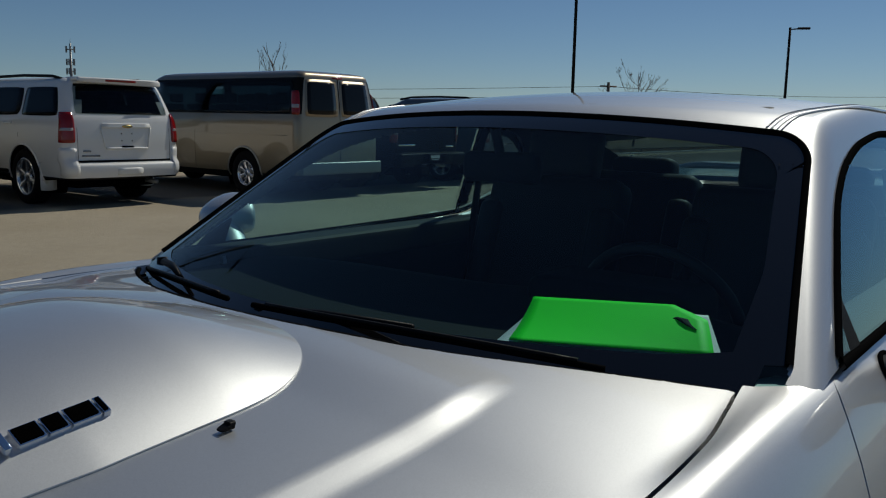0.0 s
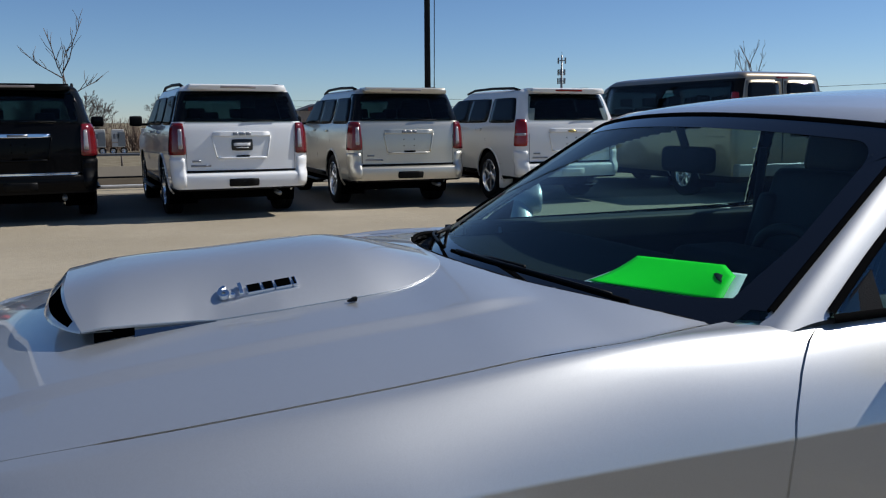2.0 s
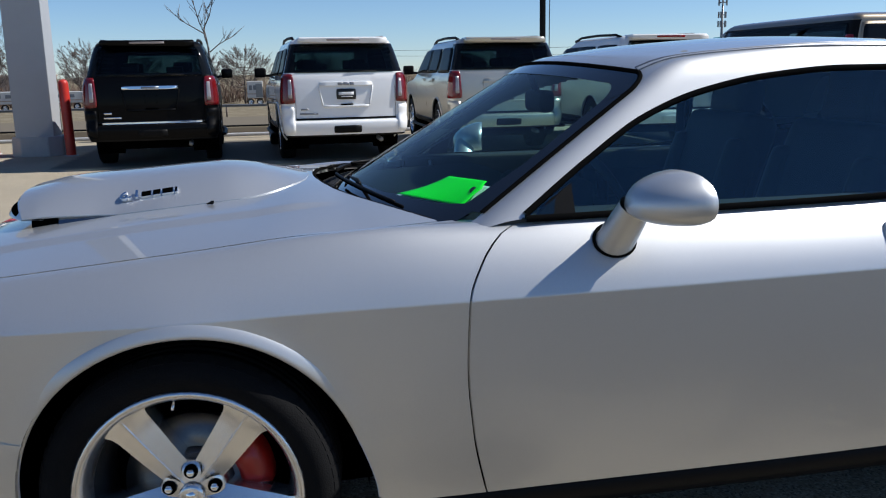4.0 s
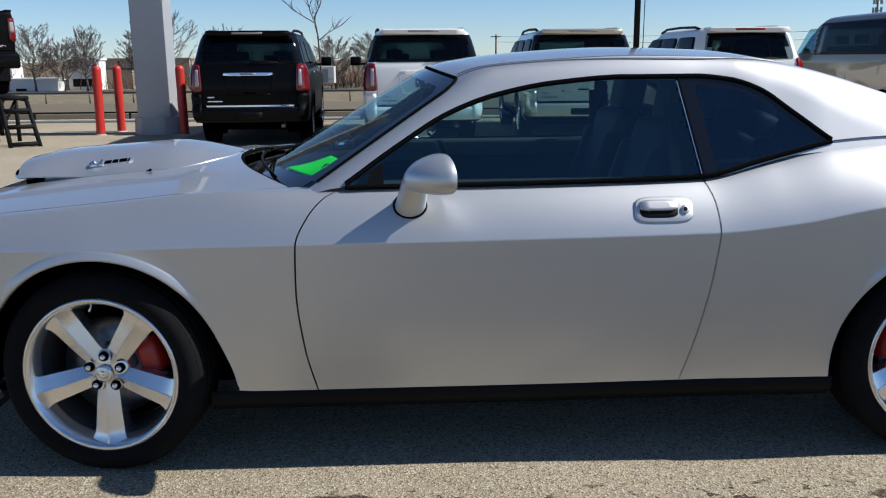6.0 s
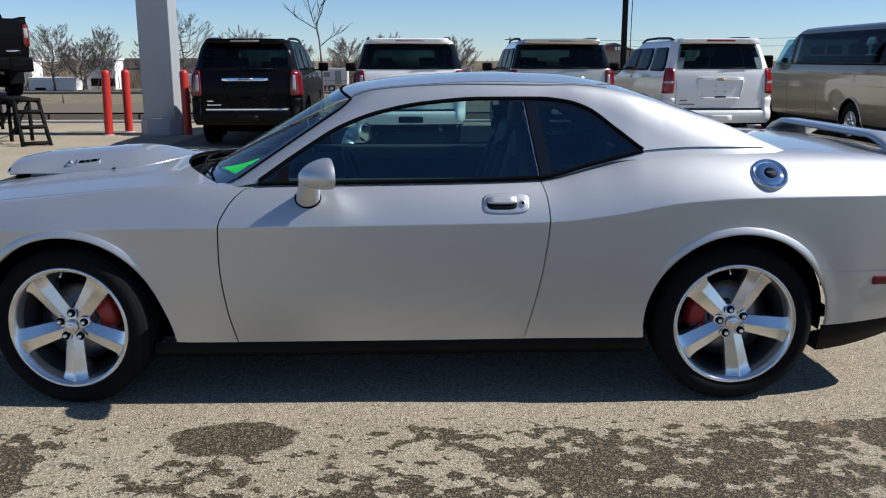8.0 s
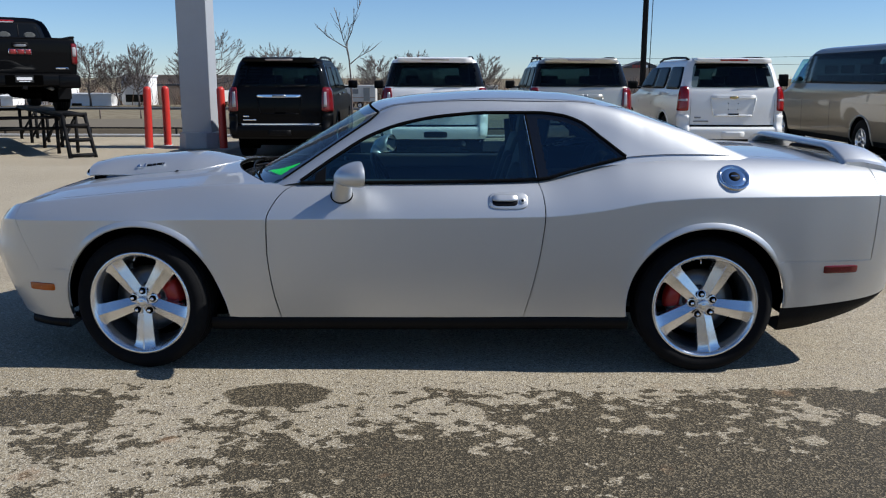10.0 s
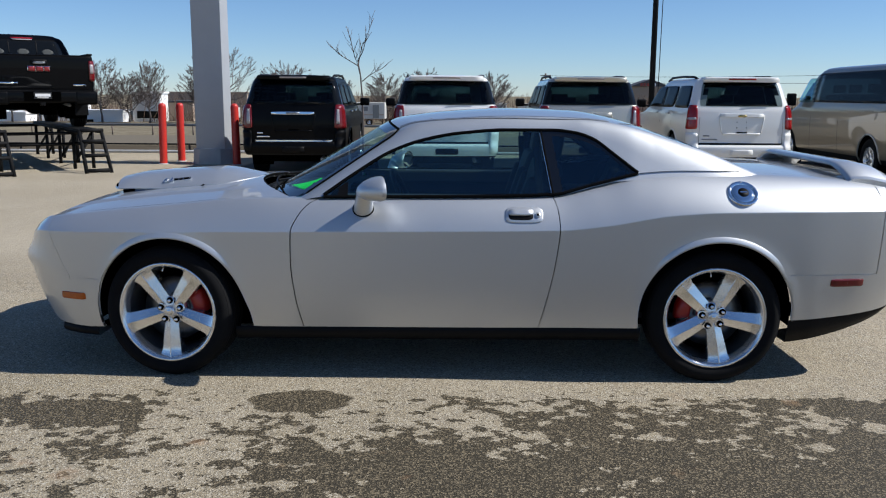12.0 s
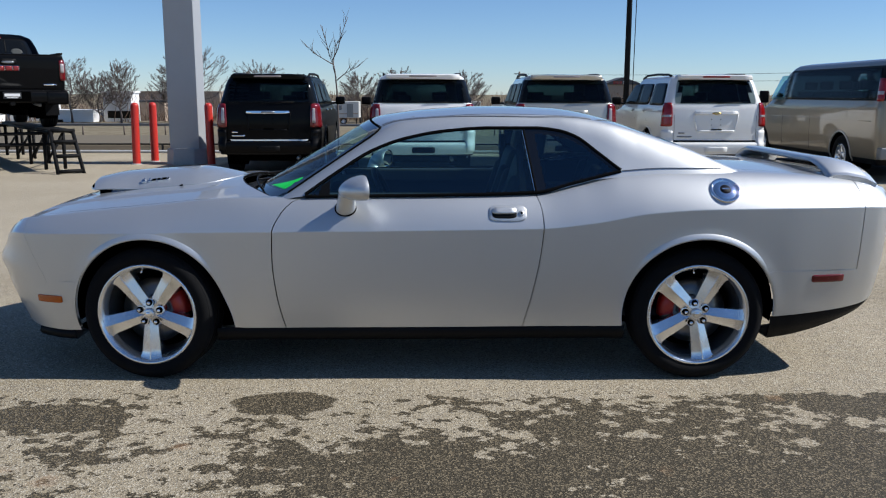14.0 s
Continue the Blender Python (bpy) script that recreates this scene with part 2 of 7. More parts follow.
def merge(*datas):
    V, F = [], []
    for v, f in datas:
        o = len(V)
        V += list(v)
        F += [tuple(i + o for i in q) for q in f]
    return V, F


def lathe_data(profile, n=48, axis="y", a0=0.0, a1=2 * math.pi):
    """Turns (radius, height) pairs about an axis through the origin."""
    V, F = [], []
    full = abs(a1 - a0 - 2 * math.pi) < 1e-6
    m = n if full else n + 1
    for i in range(m):
        a = a0 + (a1 - a0) * i / n
        for r, h in profile:
            c, s = r * math.cos(a), r * math.sin(a)
            V.append((c, h, s) if axis == "y" else (c, s, h))
    k = len(profile)
    for i in range(n):
        for j in range(k - 1):
            p, q = i * k + j, ((i + 1) % m) * k + j
            F.append((p, p + 1, q + 1, q))
    return V, F


def lathe(name, profile, mat, parent=None, label="", n=48, axis="y", m=None):
    V, F = lathe_data(profile, n, axis)
    if m is not None:
        V = [m @ Vector(v) for v in V]
    return raw(name, V, F, mat, parent, label)


def grid_faces(nu, nv, off=0, flip=False):
    F = []
    for i in range(nu - 1):
        for j in range(nv - 1):
            a = off + i * nv + j
            q = (a, a + nv, a + nv + 1, a + 1)
            F.append(q[::-1] if flip else q)
    return F


def slab(fn, corners, nu, nv, thick, power=1.0, round_=0.0):
    """A curved plate: fn(a, b, out) gives the point at out metres off the surface; corners: four (a, b), in order round it."""
    c = np.array(corners, float)
    V, F = [], []
    for lay in (0, 1):
        for i in range(nu):
            for j in range(nv):
                u, v = i / (nu - 1), j / (nv - 1)
                if round_:
                    du, dv = abs(2 * u - 1), abs(2 * v - 1)
                    u = 0.5 + (u - 0.5) * (1 - round_ * dv ** 6)
                    v = 0.5 + (v - 0.5) * (1 - round_ * du ** 6)
                p = (c[0] * (1 - u) + c[1] * u) * (1 - v) + (c[3] * (1 - u) + c[2] * u) * v
                V.append(fn(p[0], p[1], thick if lay else -0.004))
    n = nu * nv
    F += grid_faces(nu, nv, n) + grid_faces(nu, nv, 0, True)
    border = [i * nv for i in range(nu)] + [(nu - 1) * nv + j for j in range(1, nv)] + [i * nv + nv - 1 for i in range(nu - 2, -1, -1)] + [j for j in range(nv - 2, 0, -1)]
    for k in range(len(border)):
        a, b = border[k], border[(k + 1) % len(border)]
        F.append((a, b, b + n, a + n))
    return V, F


# ---- ground ----
def ground_material():
    m = bpy.data.materials.new("lot concrete")
    m.use_nodes = True
    nt = m.node_tree
    b = nt.nodes["Principled BSDF"]
    L = nt.links.new
    geo = nt.nodes.new("ShaderNodeNewGeometry")
    sep = nt.nodes.new("ShaderNodeSeparateXYZ")
    L(geo.outputs["Position"], sep.inputs[0])

    def noise_tex(scale, detail, rough=0.5, stretch=None):
        n = nt.nodes.new("ShaderNodeTexNoise")
        n.inputs["Scale"].default_value, n.inputs["Detail"].default_value, n.inputs["Roughness"].default_value = scale, detail, rough
        if stretch:
            mp = nt.nodes.new("ShaderNodeMapping")
            mp.inputs["Scale"].default_value = stretch
            L(geo.outputs["Position"], mp.inputs["Vector"])
            L(mp.outputs[0], n.inputs["Vector"])
        else:
            L(geo.outputs["Position"], n.inputs["Vector"])
        return n.outputs[0]

    def rng(v, a, c, d=0.0, e=1.0):
        r = nt.nodes.new("ShaderNodeMapRange")
        r.interpolation_type = "SMOOTHSTEP"
        for k, x in (("From Min", a), ("From Max", c), ("To Min", d), ("To Max", e)):
            r.inputs[k].default_value = x
        L(v, r.inputs["Value"])
        return r.outputs[0]

    def op(kind, x, y):
        n = nt.nodes.new("ShaderNodeMath")
        n.operation = kind
        for i, v in enumerate((x, y)):
            if isinstance(v, (int, float)):
                n.inputs[i].default_value = v
            else:
                L(v, n.inputs[i])
        return n.outputs[0]

    def blend(f, x, y):
        n = nt.nodes.new("ShaderNodeMix")
        n.data_type = "RGBA"
        for i, v in ((6, x), (7, y)):
            if isinstance(v, tuple):
                n.inputs[i].default_value = (*v, 1)
            else:
                L(v, n.inputs[i])
        if isinstance(f, float):
            n.inputs[0].default_value = f
        else:
            L(f, n.inputs[0])
        return n.outputs[2]

    X, Y = sep.outputs[0], sep.outputs[1]
    grain = noise_tex(160, 2)
    mid = noise_tex(9, 6)
    large = noise_tex(0.55, 5)
    streak = noise_tex(1.0, 5, 0.55, (0.35, 1.6, 1))
    col = blend(rng(large, 0.35, 0.68), (0.268, 0.220, 0.143), (0.342, 0.287, 0.200))
    col = blend(op("MULTIPLY", rng(mid, 0.42, 0.72), 0.35), col, (0.19, 0.162, 0.13))
    col = blend(op("MULTIPLY", rng(streak, 0.55, 0.75), 0.35), col, (0.20, 0.173, 0.142))
    # paler worn concrete across the lane behind the car
    col = blend(op("MULTIPLY", rng(Y, 0.8, 3.5), 0.33), col, (0.50, 0.44, 0.345))
    # aggregate grain
    vor = nt.nodes.new("ShaderNodeTexVoronoi")
    vor.inputs["Scale"].default_value = 140
    L(geo.outputs["Position"], vor.inputs["Vector"])
    pebble = nt.nodes.new("ShaderNodeSeparateColor")
    L(vor.outputs["Color"], pebble.inputs[0])
    near = rng(Y, 0.5, 4.0, 1.0, 0.3)
    col = blend(op("MULTIPLY", rng(pebble.outputs[0], 0.5, 1.0), op("MULTIPLY", near, 0.66)), col, (0.55, 0.50, 0.40))
    col = blend(op("MULTIPLY", rng(pebble.outputs[1], 0.66, 1.0), op("MULTIPLY", near, 0.76)), col, (0.075, 0.063, 0.045))
    # damp patches in front of the car
    blot = noise_tex(1.7, 2, 0.5)
    spot = noise_tex(1.0, 4, 0.55, (9.5, 11.5, 10))
    lace = noise_tex(42, 3, 0.6)
    wet = op("ADD", op("ADD", op("MULTIPLY", blot, 0.36), op("MULTIPLY", spot, 0.54)), op("MULTIPLY", lace, 0.10))
    zone = op("MULTIPLY", rng(Y, -1.24, -1.02, 1.0, 0.0), rng(Y, -7.5, -5.0))
    heavy = op("MULTIPLY", rng(Y, -2.1, -1.45, 1.0, 0.2), rng(X, -1.25, 0.2, 0.0, 1.0))
    lx, ly = op("DIVIDE", op("ADD", X, 1.95), 0.55), op("DIVIDE", op("ADD", Y, 1.50), 0.20)
    lobe = rng(op("ADD", op("MULTIPLY", lx, lx), op("MULTIPLY", ly, ly)), 0.0, 1.3, 0.11, 0.0)
    mx, my = op("DIVIDE", op("SUBTRACT", X, 2.4), 0.9), op("DIVIDE", op("ADD", Y, 1.05), 0.45)
    lobe = op("ADD", lobe, rng(op("ADD", op("MULTIPLY", mx, mx), op("MULTIPLY", my, my)), 0.0, 1.4, 0.13, 0.0))
    thresh = op("SUBTRACT", op("ADD", op("ADD", wet, lobe), op("MULTIPLY", heavy, 0.140)), op("MULTIPLY", op("SUBTRACT", 1.0, zone), 0.35))
    stain = rng(thresh, 0.528, 0.540)
    ex = op("DIVIDE", op("ADD", X, 0.70), 0.25)
    ey = op("DIVIDE", op("ADD", Y, 1.28), 0.165)
    rr = op("ADD", op("MULTIPLY", ex, ex), op("MULTIPLY", ey, ey))
    rr = op("ADD", rr, op("MULTIPLY", op("SUBTRACT", wet, 0.5), 2.4))
    puddle = rng(rr, 0.85, 1.05, 1.0, 0.0)
    stain = op("MAXIMUM", stain, puddle)
    speck = op("ADD", noise_tex(24, 2), op("MULTIPLY", wet, 0.7))
    specks = op("MULTIPLY", rng(speck, 0.99, 1.01), rng(Y, -1.16, -1.0, 1.0, 0.0))
    stain = op("MAXIMUM", stain, op("MULTIPLY", specks, rng(Y, -7.5, -5.0)))
    darkc = blend(op("MULTIPLY", rng(pebble.outputs[0], 0.50, 1.0), 0.9), (0.036, 0.029, 0.017), (0.215, 0.170, 0.104))
    col = blend(op("MULTIPLY", stain, 0.97), col, darkc)
    rust = op("MULTIPLY", rng(noise_tex(3.1, 4), 0.66, 0.74), op("MULTIPLY", zone, 0.3))
    col = blend(rust, col, (0.36, 0.21, 0.11))
    # darker band below the parked row, then field, then road
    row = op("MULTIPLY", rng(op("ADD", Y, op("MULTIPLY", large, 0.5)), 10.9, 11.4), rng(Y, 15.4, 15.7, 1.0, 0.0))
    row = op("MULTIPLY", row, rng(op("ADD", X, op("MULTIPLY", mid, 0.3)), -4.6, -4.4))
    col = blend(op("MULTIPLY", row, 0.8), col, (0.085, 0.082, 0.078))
    field = rng(op("ADD", Y, op("MULTIPLY", mid, 0.15)), 16.9, 17.0)
    grass = blend(rng(noise_tex(0.9, 8, 0.7), 0.35, 0.7), (0.16, 0.135, 0.095), (0.25, 0.22, 0.16))
    col = blend(field, col, grass)
    col = blend(op("MULTIPLY", field, rng(op("ADD", Y, op("MULTIPLY", mid, 1.2)), 27.6, 29.4, 0.80, 0.0)), col, (0.060, 0.048, 0.036))
    road = op("MULTIPLY", rng(Y, 29.0, 29.6), rng(Y, 46.0, 46.5, 1.0, 0.0))
    col = blend(road, col, (0.165, 0.145, 0.115))
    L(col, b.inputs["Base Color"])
    L(rng(stain, 0.0, 1.0, 0.88, 0.72), b.inputs["Roughness"])
    L(rng(Y, 8.0, 17.0, 0.3, 0.0), b.inputs["Specular IOR Level"])
    bp = nt.nodes.new("ShaderNodeBump")
    bp.inputs["Strength"].default_value, bp.inputs["Distance"].default_value = 0.6, 0.006
    L(op("ADD", vor.outputs["Distance"], op("MULTIPLY", grain, 0.8)), bp.inputs["Height"])
    L(bp.outputs[0], b.inputs["Normal"])
    return m


V = []
for y, z in ((-400, 0.0), (17.2, 0.0), (18.4, -0.33), (26, -0.4), (46, -0.95), (48, -1.0), (52, -1.2), (60, -1.7), (66, -1.9), (2500, -1.9)):
    V += [(x, y, z) for x in (-1500, -60, 60, 1500)]
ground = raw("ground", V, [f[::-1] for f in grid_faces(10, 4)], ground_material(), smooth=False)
tagged(ground, "tan concrete lot with damp dark stains, field beyond", "ground", kind="structure")


# ---- the silver coupe ----
coupe = thing("coupe_car", "silver two-door muscle coupe with hood scoop and five-spoke alloy wheels", "car")

half_w = spline((-2.46, 0.36), (-2.43, 0.47), (-2.36, 0.62), (-2.25, 0.755), (-2.14, 0.825), (-2.0, 0.875), (-1.75, 0.915), (-1.47, 0.935), (-1.1, 0.938), (-0.8, 0.945),
                (0.0, 0.95), (0.62, 0.945), (1.0, 0.955), (1.47, 0.965), (1.9, 0.955), (2.2, 0.925), (2.4, 0.88), (2.5, 0.82), (2.56, 0.70))
z_crease = spline((-2.46, 0.64), (-2.36, 0.74), (-2.2, 0.785), (-1.5, 0.803), (-0.8, 0.812), (0.0, 0.822), (0.62, 0.832), (0.9, 0.862), (1.2, 0.915), (1.5, 0.935), (2.3, 0.942), (2.56, 0.93))
z_should = spline((-2.46, 0.70), (-2.36, 0.79), (-2.2, 0.845), (-2.0, 0.875), (-1.5, 0.93), (-0.9, 0.985), (-0.66, 0.985), (0.0, 0.99), (0.6, 1.0), (0.85, 1.055), (1.05, 1.105),
                  (1.3, 1.12), (1.7, 1.112), (2.2, 1.085), (2.45, 1.05), (2.56, 1.02))
y_should = spline((-2.46, 0.32), (-2.4, 0.50), (-2.3, 0.62), (-2.15, 0.715), (-2.0, 0.765), (-1.5, 0.825), (-0.9, 0.842), (0.0, 0.845), (0.6, 0.835), (1.05, 0.80), (1.5, 0.785), (2.0, 0.765), (2.4, 0.725), (2.56, 0.62))
z_floor = spline((-2.46, 0.33), (-2.3, 0.27), (-1.9, 0.25), (-1.0, 0.275), (1.0, 0.29), (1.9, 0.345), (2.3, 0.375), (2.45, 0.40), (2.56, 0.47))
z_deck = spline((-2.46, 0.70), (-2.38, 0.785), (-2.25, 0.85), (-2.0, 0.924), (-1.7, 0.962), (-1.5, 0.982), (-1.2, 1.003), (-0.9, 1.02), (0, 1.02), (1.5, 1.15), (1.8, 1.135), (2.2, 1.115), (2.45, 1.08), (2.56, 1.03))
door_front = spline((0.2, 0.075), (0.28, 0.055), (0.45, 0.018), (0.65, 0.0), (0.81, 0.005), (0.90, 0.045), (0.96, 0.10), (0.99, 0.145))
door_rear = spline((0.2, -0.11), (0.28, -0.09), (0.5, -0.035), (0.7, 0.0), (0.84, 0.012), (0.92, 0.005), (1.0, -0.02))
nose_seam = spline((0.25, 0.0), (0.45, 0.02), (0.53, 0.05), (0.60, 0.018), (0.76, -0.05), (0.84, -0.07))
ARCH = ((-1.473, 0.365, 0.408), (1.473, 0.368, 0.412))


def side_y(x, z):
    """Half width of the body's flank at x and height z."""
    W, zc, zs, ys, zf = half_w(x), z_crease(x), z_should(x), y_should(x), z_floor(x)
    u = np.clip((zc - z) / (zc - zf), 0, 1)
    v = np.clip((z - zc) / (zs - zc), 0, 1)
    ends = np.clip((np.abs(x) - 2.0) / 0.5, 0, 1)
    low = 0.034 * u + 0.028 * u ** 3 + ends * 0.05 * u ** 2
    y = W - np.where(z < zc, low, (W - ys) * (0.55 * v + 0.45 * v ** 2.3))
    for ax, az, R in ARCH:
        r = np.hypot(x - ax, z - az)
        y = y + 0.005 * np.exp(-((r - R) / 0.034) ** 2) * (z > 0.25)
    return y


ridge_y = spline((-2.2, 0.50), (-1.93, 0.507), (-1.66, 0.518), (-1.45, 0.525), (-1.25, 0.533), (-1.12, 0.522), (-1.0, 0.50))


def hood_edge(y):
    """Rear edge of the hood at half width y."""
    return -1.12 + 0.305 * (np.abs(y) / 0.77) ** 2


def deck_z(x, y):
    """Height of hood, cowl and boot lid at x and half width y."""
    zs, ys, zd = z_should(x), y_should(x), z_deck(x)
    t = np.clip(np.abs(y) / ys, 0, 1)
    z = zs + (zd - zs) * (1 - t ** 2.2)
    hood = np.clip((-1.07 - x) / 0.12, 0, 1) * np.clip((x + 2.35) / 0.3, 0, 1)
    s = np.clip((ridge_y(x) + 0.019 - np.abs(y)) / 0.038, 0, 1)
    z = z + hood * 0.0105 * s
    # the hood lifts towards its rear edge, over the open cowl
    k = np.clip((x + 1.32) / 0.24, 0, 1) * (x < -0.5)
    z = z + 0.028 * k * k * (3 - 2 * k) * (1 - np.clip(np.abs(y) / 0.80, 0, 1) ** 2)
    # shallow valley between the fender's crest and the screen's foot
    v = np.clip((ys - 0.012 - np.abs(y)) / 0.055, 0, 1)
    w = np.clip((x + 1.28) / 0.25, 0, 1) * np.clip((-0.5 - x) / 0.1, 0, 1)
    return z - 0.018 * v * v * (3 - 2 * v) * w * w * (3 - 2 * w)


y_break = spline((-2.46, 0.28), (-2.4, 0.44), (-2.3, 0.56), (-2.1, 0.68), (-1.8, 0.755), (-1.45, 0.785), (-1.2, 0.796), (-1.07, 0.787), (-0.97, 0.766), (-0.90, 0.749), (-0.85, 0.741), (-0.80, 0.762), (-0.74, 0.790), (-0.66, 0.812), (-0.6, 0.812), (0.6, 0.79), (1.2, 0.70), (1.66, 0.665), (2.3, 0.65), (2.56, 0.55))
z_seam = spline((-2.46, 0.50), (-1.8, 0.535), (-1.0, 0.54), (1.0, 0.56), (1.8, 0.602), (2.56, 0.60))


def body_shell():
    xs = np.unique(np.round(np.concatenate([np.linspace(-2.46, -2.2, 18), np.linspace(-2.2, 2.3, 226), np.linspace(2.3, 2.56, 18)]), 5))
    xs[np.argmin(abs(xs + 0.80))] = -0.80
    xs[np.argmin(abs(xs - 0.62))] = 0.62
    xs[np.argmin(abs(xs + 2.09))] = -2.09
    nl, nu, nd = 26, 9, 24
    rows = []
    for x0 in xs:
        pts = []
        wf, wr = math.exp(-((x0 + 0.8) / 0.24) ** 2), math.exp(-((x0 - 0.62) / 0.24) ** 2)
        zf, zc, zs = float(z_floor(x0)), float(z_crease(x0)), float(z_should(x0))
        zm = float(z_seam(x0))
        zz = np.concatenate([np.linspace(zf, zm, 12), np.linspace(zm, zc - 0.004, nl - 12)[1:], [zc], [zc + 0.004], np.linspace(zc + 0.004, zs, nu - 1)[1:]])
        xx = x0 + wf * door_front(zz) + wr * door_rear(zz) + math.exp(-((x0 + 2.09) / 0.14) ** 2) * nose_seam(zz)
        yy = side_y(xx, np.where(zz < zc, np.minimum(zz, z_crease(xx) - 1e-4 * (zz < zc)), zz))
        for a, b, c in zip(xx, yy, zz):
            pts.append([a, b, c])
        ys = pts[-1][1]
        xt = pts[-1][0]
        yb = min(float(y_break(x0)), ys - 0.012)
        for y in np.concatenate([np.linspace(ys, yb, 5)[1:], np.linspace(yb, yb * 0.55, 44)[1:], np.linspace(yb * 0.55, 0, 13)[1:]]):
            t = 1 - y / ys
            xd = xt + (x0 - xt) * min(1, t * 4)
            pts.append([xd, y, float(deck_z(xd, y))])
        p = np.array(pts)
        nose = max(0.0, (-2.12 - x0) / 0.34)
        p[:, 0] += nose * (0.05 * np.clip((p[:, 2] - 0.56) / 0.25, 0, 1) + 0.10 * np.clip((0.50 - p[:, 2]) / 0.25, 0, 1.2) ** 1.5)
        p[:, 0] -= min(1, nose) * 0.042 * np.exp(-((p[:, 2] - 0.61) / 0.06) ** 2)
        k0, k1 = nl + 2, nl + nu + 6
        for _ in range(2):
            q = p.copy()
            q[k0:k1, 1:] = 0.25 * p[k0 - 1:k1 - 1, 1:] + 0.5 * p[k0:k1, 1:] + 0.25 * p[k0 + 1:k1 + 1, 1:]
            p = q
        rows.append(p)
    return xs, np.array(rows), nl, nu, nd


xs_body, shell, NL, NU, ND = body_shell()
nx, ns = shell.shape[:2]
du = np.gradient(shell, axis=0)
dv = np.gradient(shell, axis=1)
nrm = np.cross(dv, du)
nrm /= np.maximum(np.linalg.norm(nrm, axis=2, keepdims=True), 1e-9)
if nrm[nx // 2, 5, 1] < 0:
    nrm = -nrm


def arch_r(ax, R, dx, dz):
    """Radius of a wheel opening towards (dx, dz); the front one widens behind the wheel."""
    a = math.atan2(dz, dx)
    return R + (0.055 * math.exp(-((a + 0.30) / 0.38) ** 2) if ax < 0 else 0.0)


def in_arch(p):
    return any(math.hypot(p[0] - ax, p[2] - az) < arch_r(ax, R, p[0] - ax, p[2] - az) for ax, az, R in ARCH)


def panel_of(i, j):
    """Which body panel the cell at column i, row j belongs to."""
    c = (shell[i, j] + shell[i + 1, j] + shell[i, j + 1] + shell[i + 1, j + 1]) / 4
    x0 = (xs_body[i] + xs_body[i + 1]) / 2
    if j < NL - 1 and in_arch(c):
        return None
    top = j >= NL + NU - 2
    inner = j >= NL + NU + 2
    if inner and hood_edge(c[1]) < c[0] < -0.6:
        return None
    if top and -0.62 <= x0 < 1.66:
        return None if j >= NL + NU else ("door" if -0.80 < x0 < 0.62 else ("front_fender" if x0 < 0 else "quarter_panel"))
    if x0 < -2.09 and (not inner or x0 < -2.40) or (x0 < -1.5 and j < 11):
        return "front_bumper"
    if x0 > 2.33 or (x0 > 1.5 and j < 11):
        return "rear_bumper" if not inner or x0 > 2.5 else "boot_lid"
    if inner and x0 < -0.6:
        return "hood"
    if inner and x0 > 1.66:
        return "boot_lid"
    if x0 < -0.80:
        return "front_fender"
    return "door" if x0 < 0.62 else "quarter_panel"


cells = {}
for i in range(nx - 1):
    for j in range(ns - 1):
        k = panel_of(i, j)
        if k:
            cells.setdefault(k, []).append((i, j))


def snap(p):
    for ax, az, R in ARCH:
        r = math.hypot(p[0] - ax, p[2] - az)
        R = arch_r(ax, R, p[0] - ax, p[2] - az)
        if abs(r - R) < 0.03 and p[1] > 0.6:
            return np.array([ax + (p[0] - ax) * R / r, p[1], az + (p[2] - az) * R / r])
    return p


def panel_mesh(quads, side):
    """One panel: outer skin with its border drawn in by a shut line and turned inward."""
    ids, V, N, F, count = {}, [], [], [], {}
    for i, j in quads:
        for e in (((i, j), (i + 1, j)), ((i + 1, j), (i + 1, j + 1)), ((i, j + 1), (i + 1, j + 1)), ((i, j), (i, j + 1))):
            count[e] = count.get(e, 0) + 1
    edge_pts = {}
    own = set(quads)
    for e, c in count.items():
        if c == 1 and not (e[0][1] == ns - 1 and e[1][1] == ns - 1):
            for q in e:
                edge_pts[q] = True
    for i, j in quads:
        f = []
        for q in ((i, j), (i + 1, j), (i + 1, j + 1), (i, j + 1)):
            if q not in ids:
                p = shell[q].copy()
                if q in edge_pts and q[1] < NL:
                    p = snap(p)
                elif q in edge_pts and q[1] > NL + NU + 2 and abs(p[0] - hood_edge(p[1])) < 0.03:
                    p[0] = hood_edge(p[1])
                    p[2] = deck_z(p[0], p[1])
                if q in edge_pts:
                    cs = [(shell[a, b] + shell[a + 1, b + 1]) / 2 for a in (q[0] - 1, q[0]) for b in (q[1] - 1, q[1]) if (a, b) in own]
                    inn = np.mean(cs, axis=0) - p
                    L = np.linalg.norm(inn)
                    if L > 1e-6:
                        p = p + inn / L * (0.0030 if p[0] > -1.93 else 0.0008)
                ids[q] = len(V)
                V.append(p)
                N.append(nrm[q])
            f.append(ids[q])
        F.append(tuple(f))
    lip = {}
    for e, c in count.items():
        if c == 1 and e[0] in edge_pts and e[1] in edge_pts:
            f = []
            for q in e:
                if q not in lip:
                    lip[q] = len(V)
                    V.append(V[ids[q]] - nrm[q] * 0.022)
                    N.append(nrm[q])
            F.append((ids[e[0]], ids[e[1]], lip[e[1]], lip[e[0]]))
    V, N = np.array(V), np.array(N)
    s = -1 if side == "near" else 1
    V = V * (1, s, 1)
    N = N * (1, s, 1)
    if s > 0:
        F = [f[::-1] for f in F]
    return V, F, N


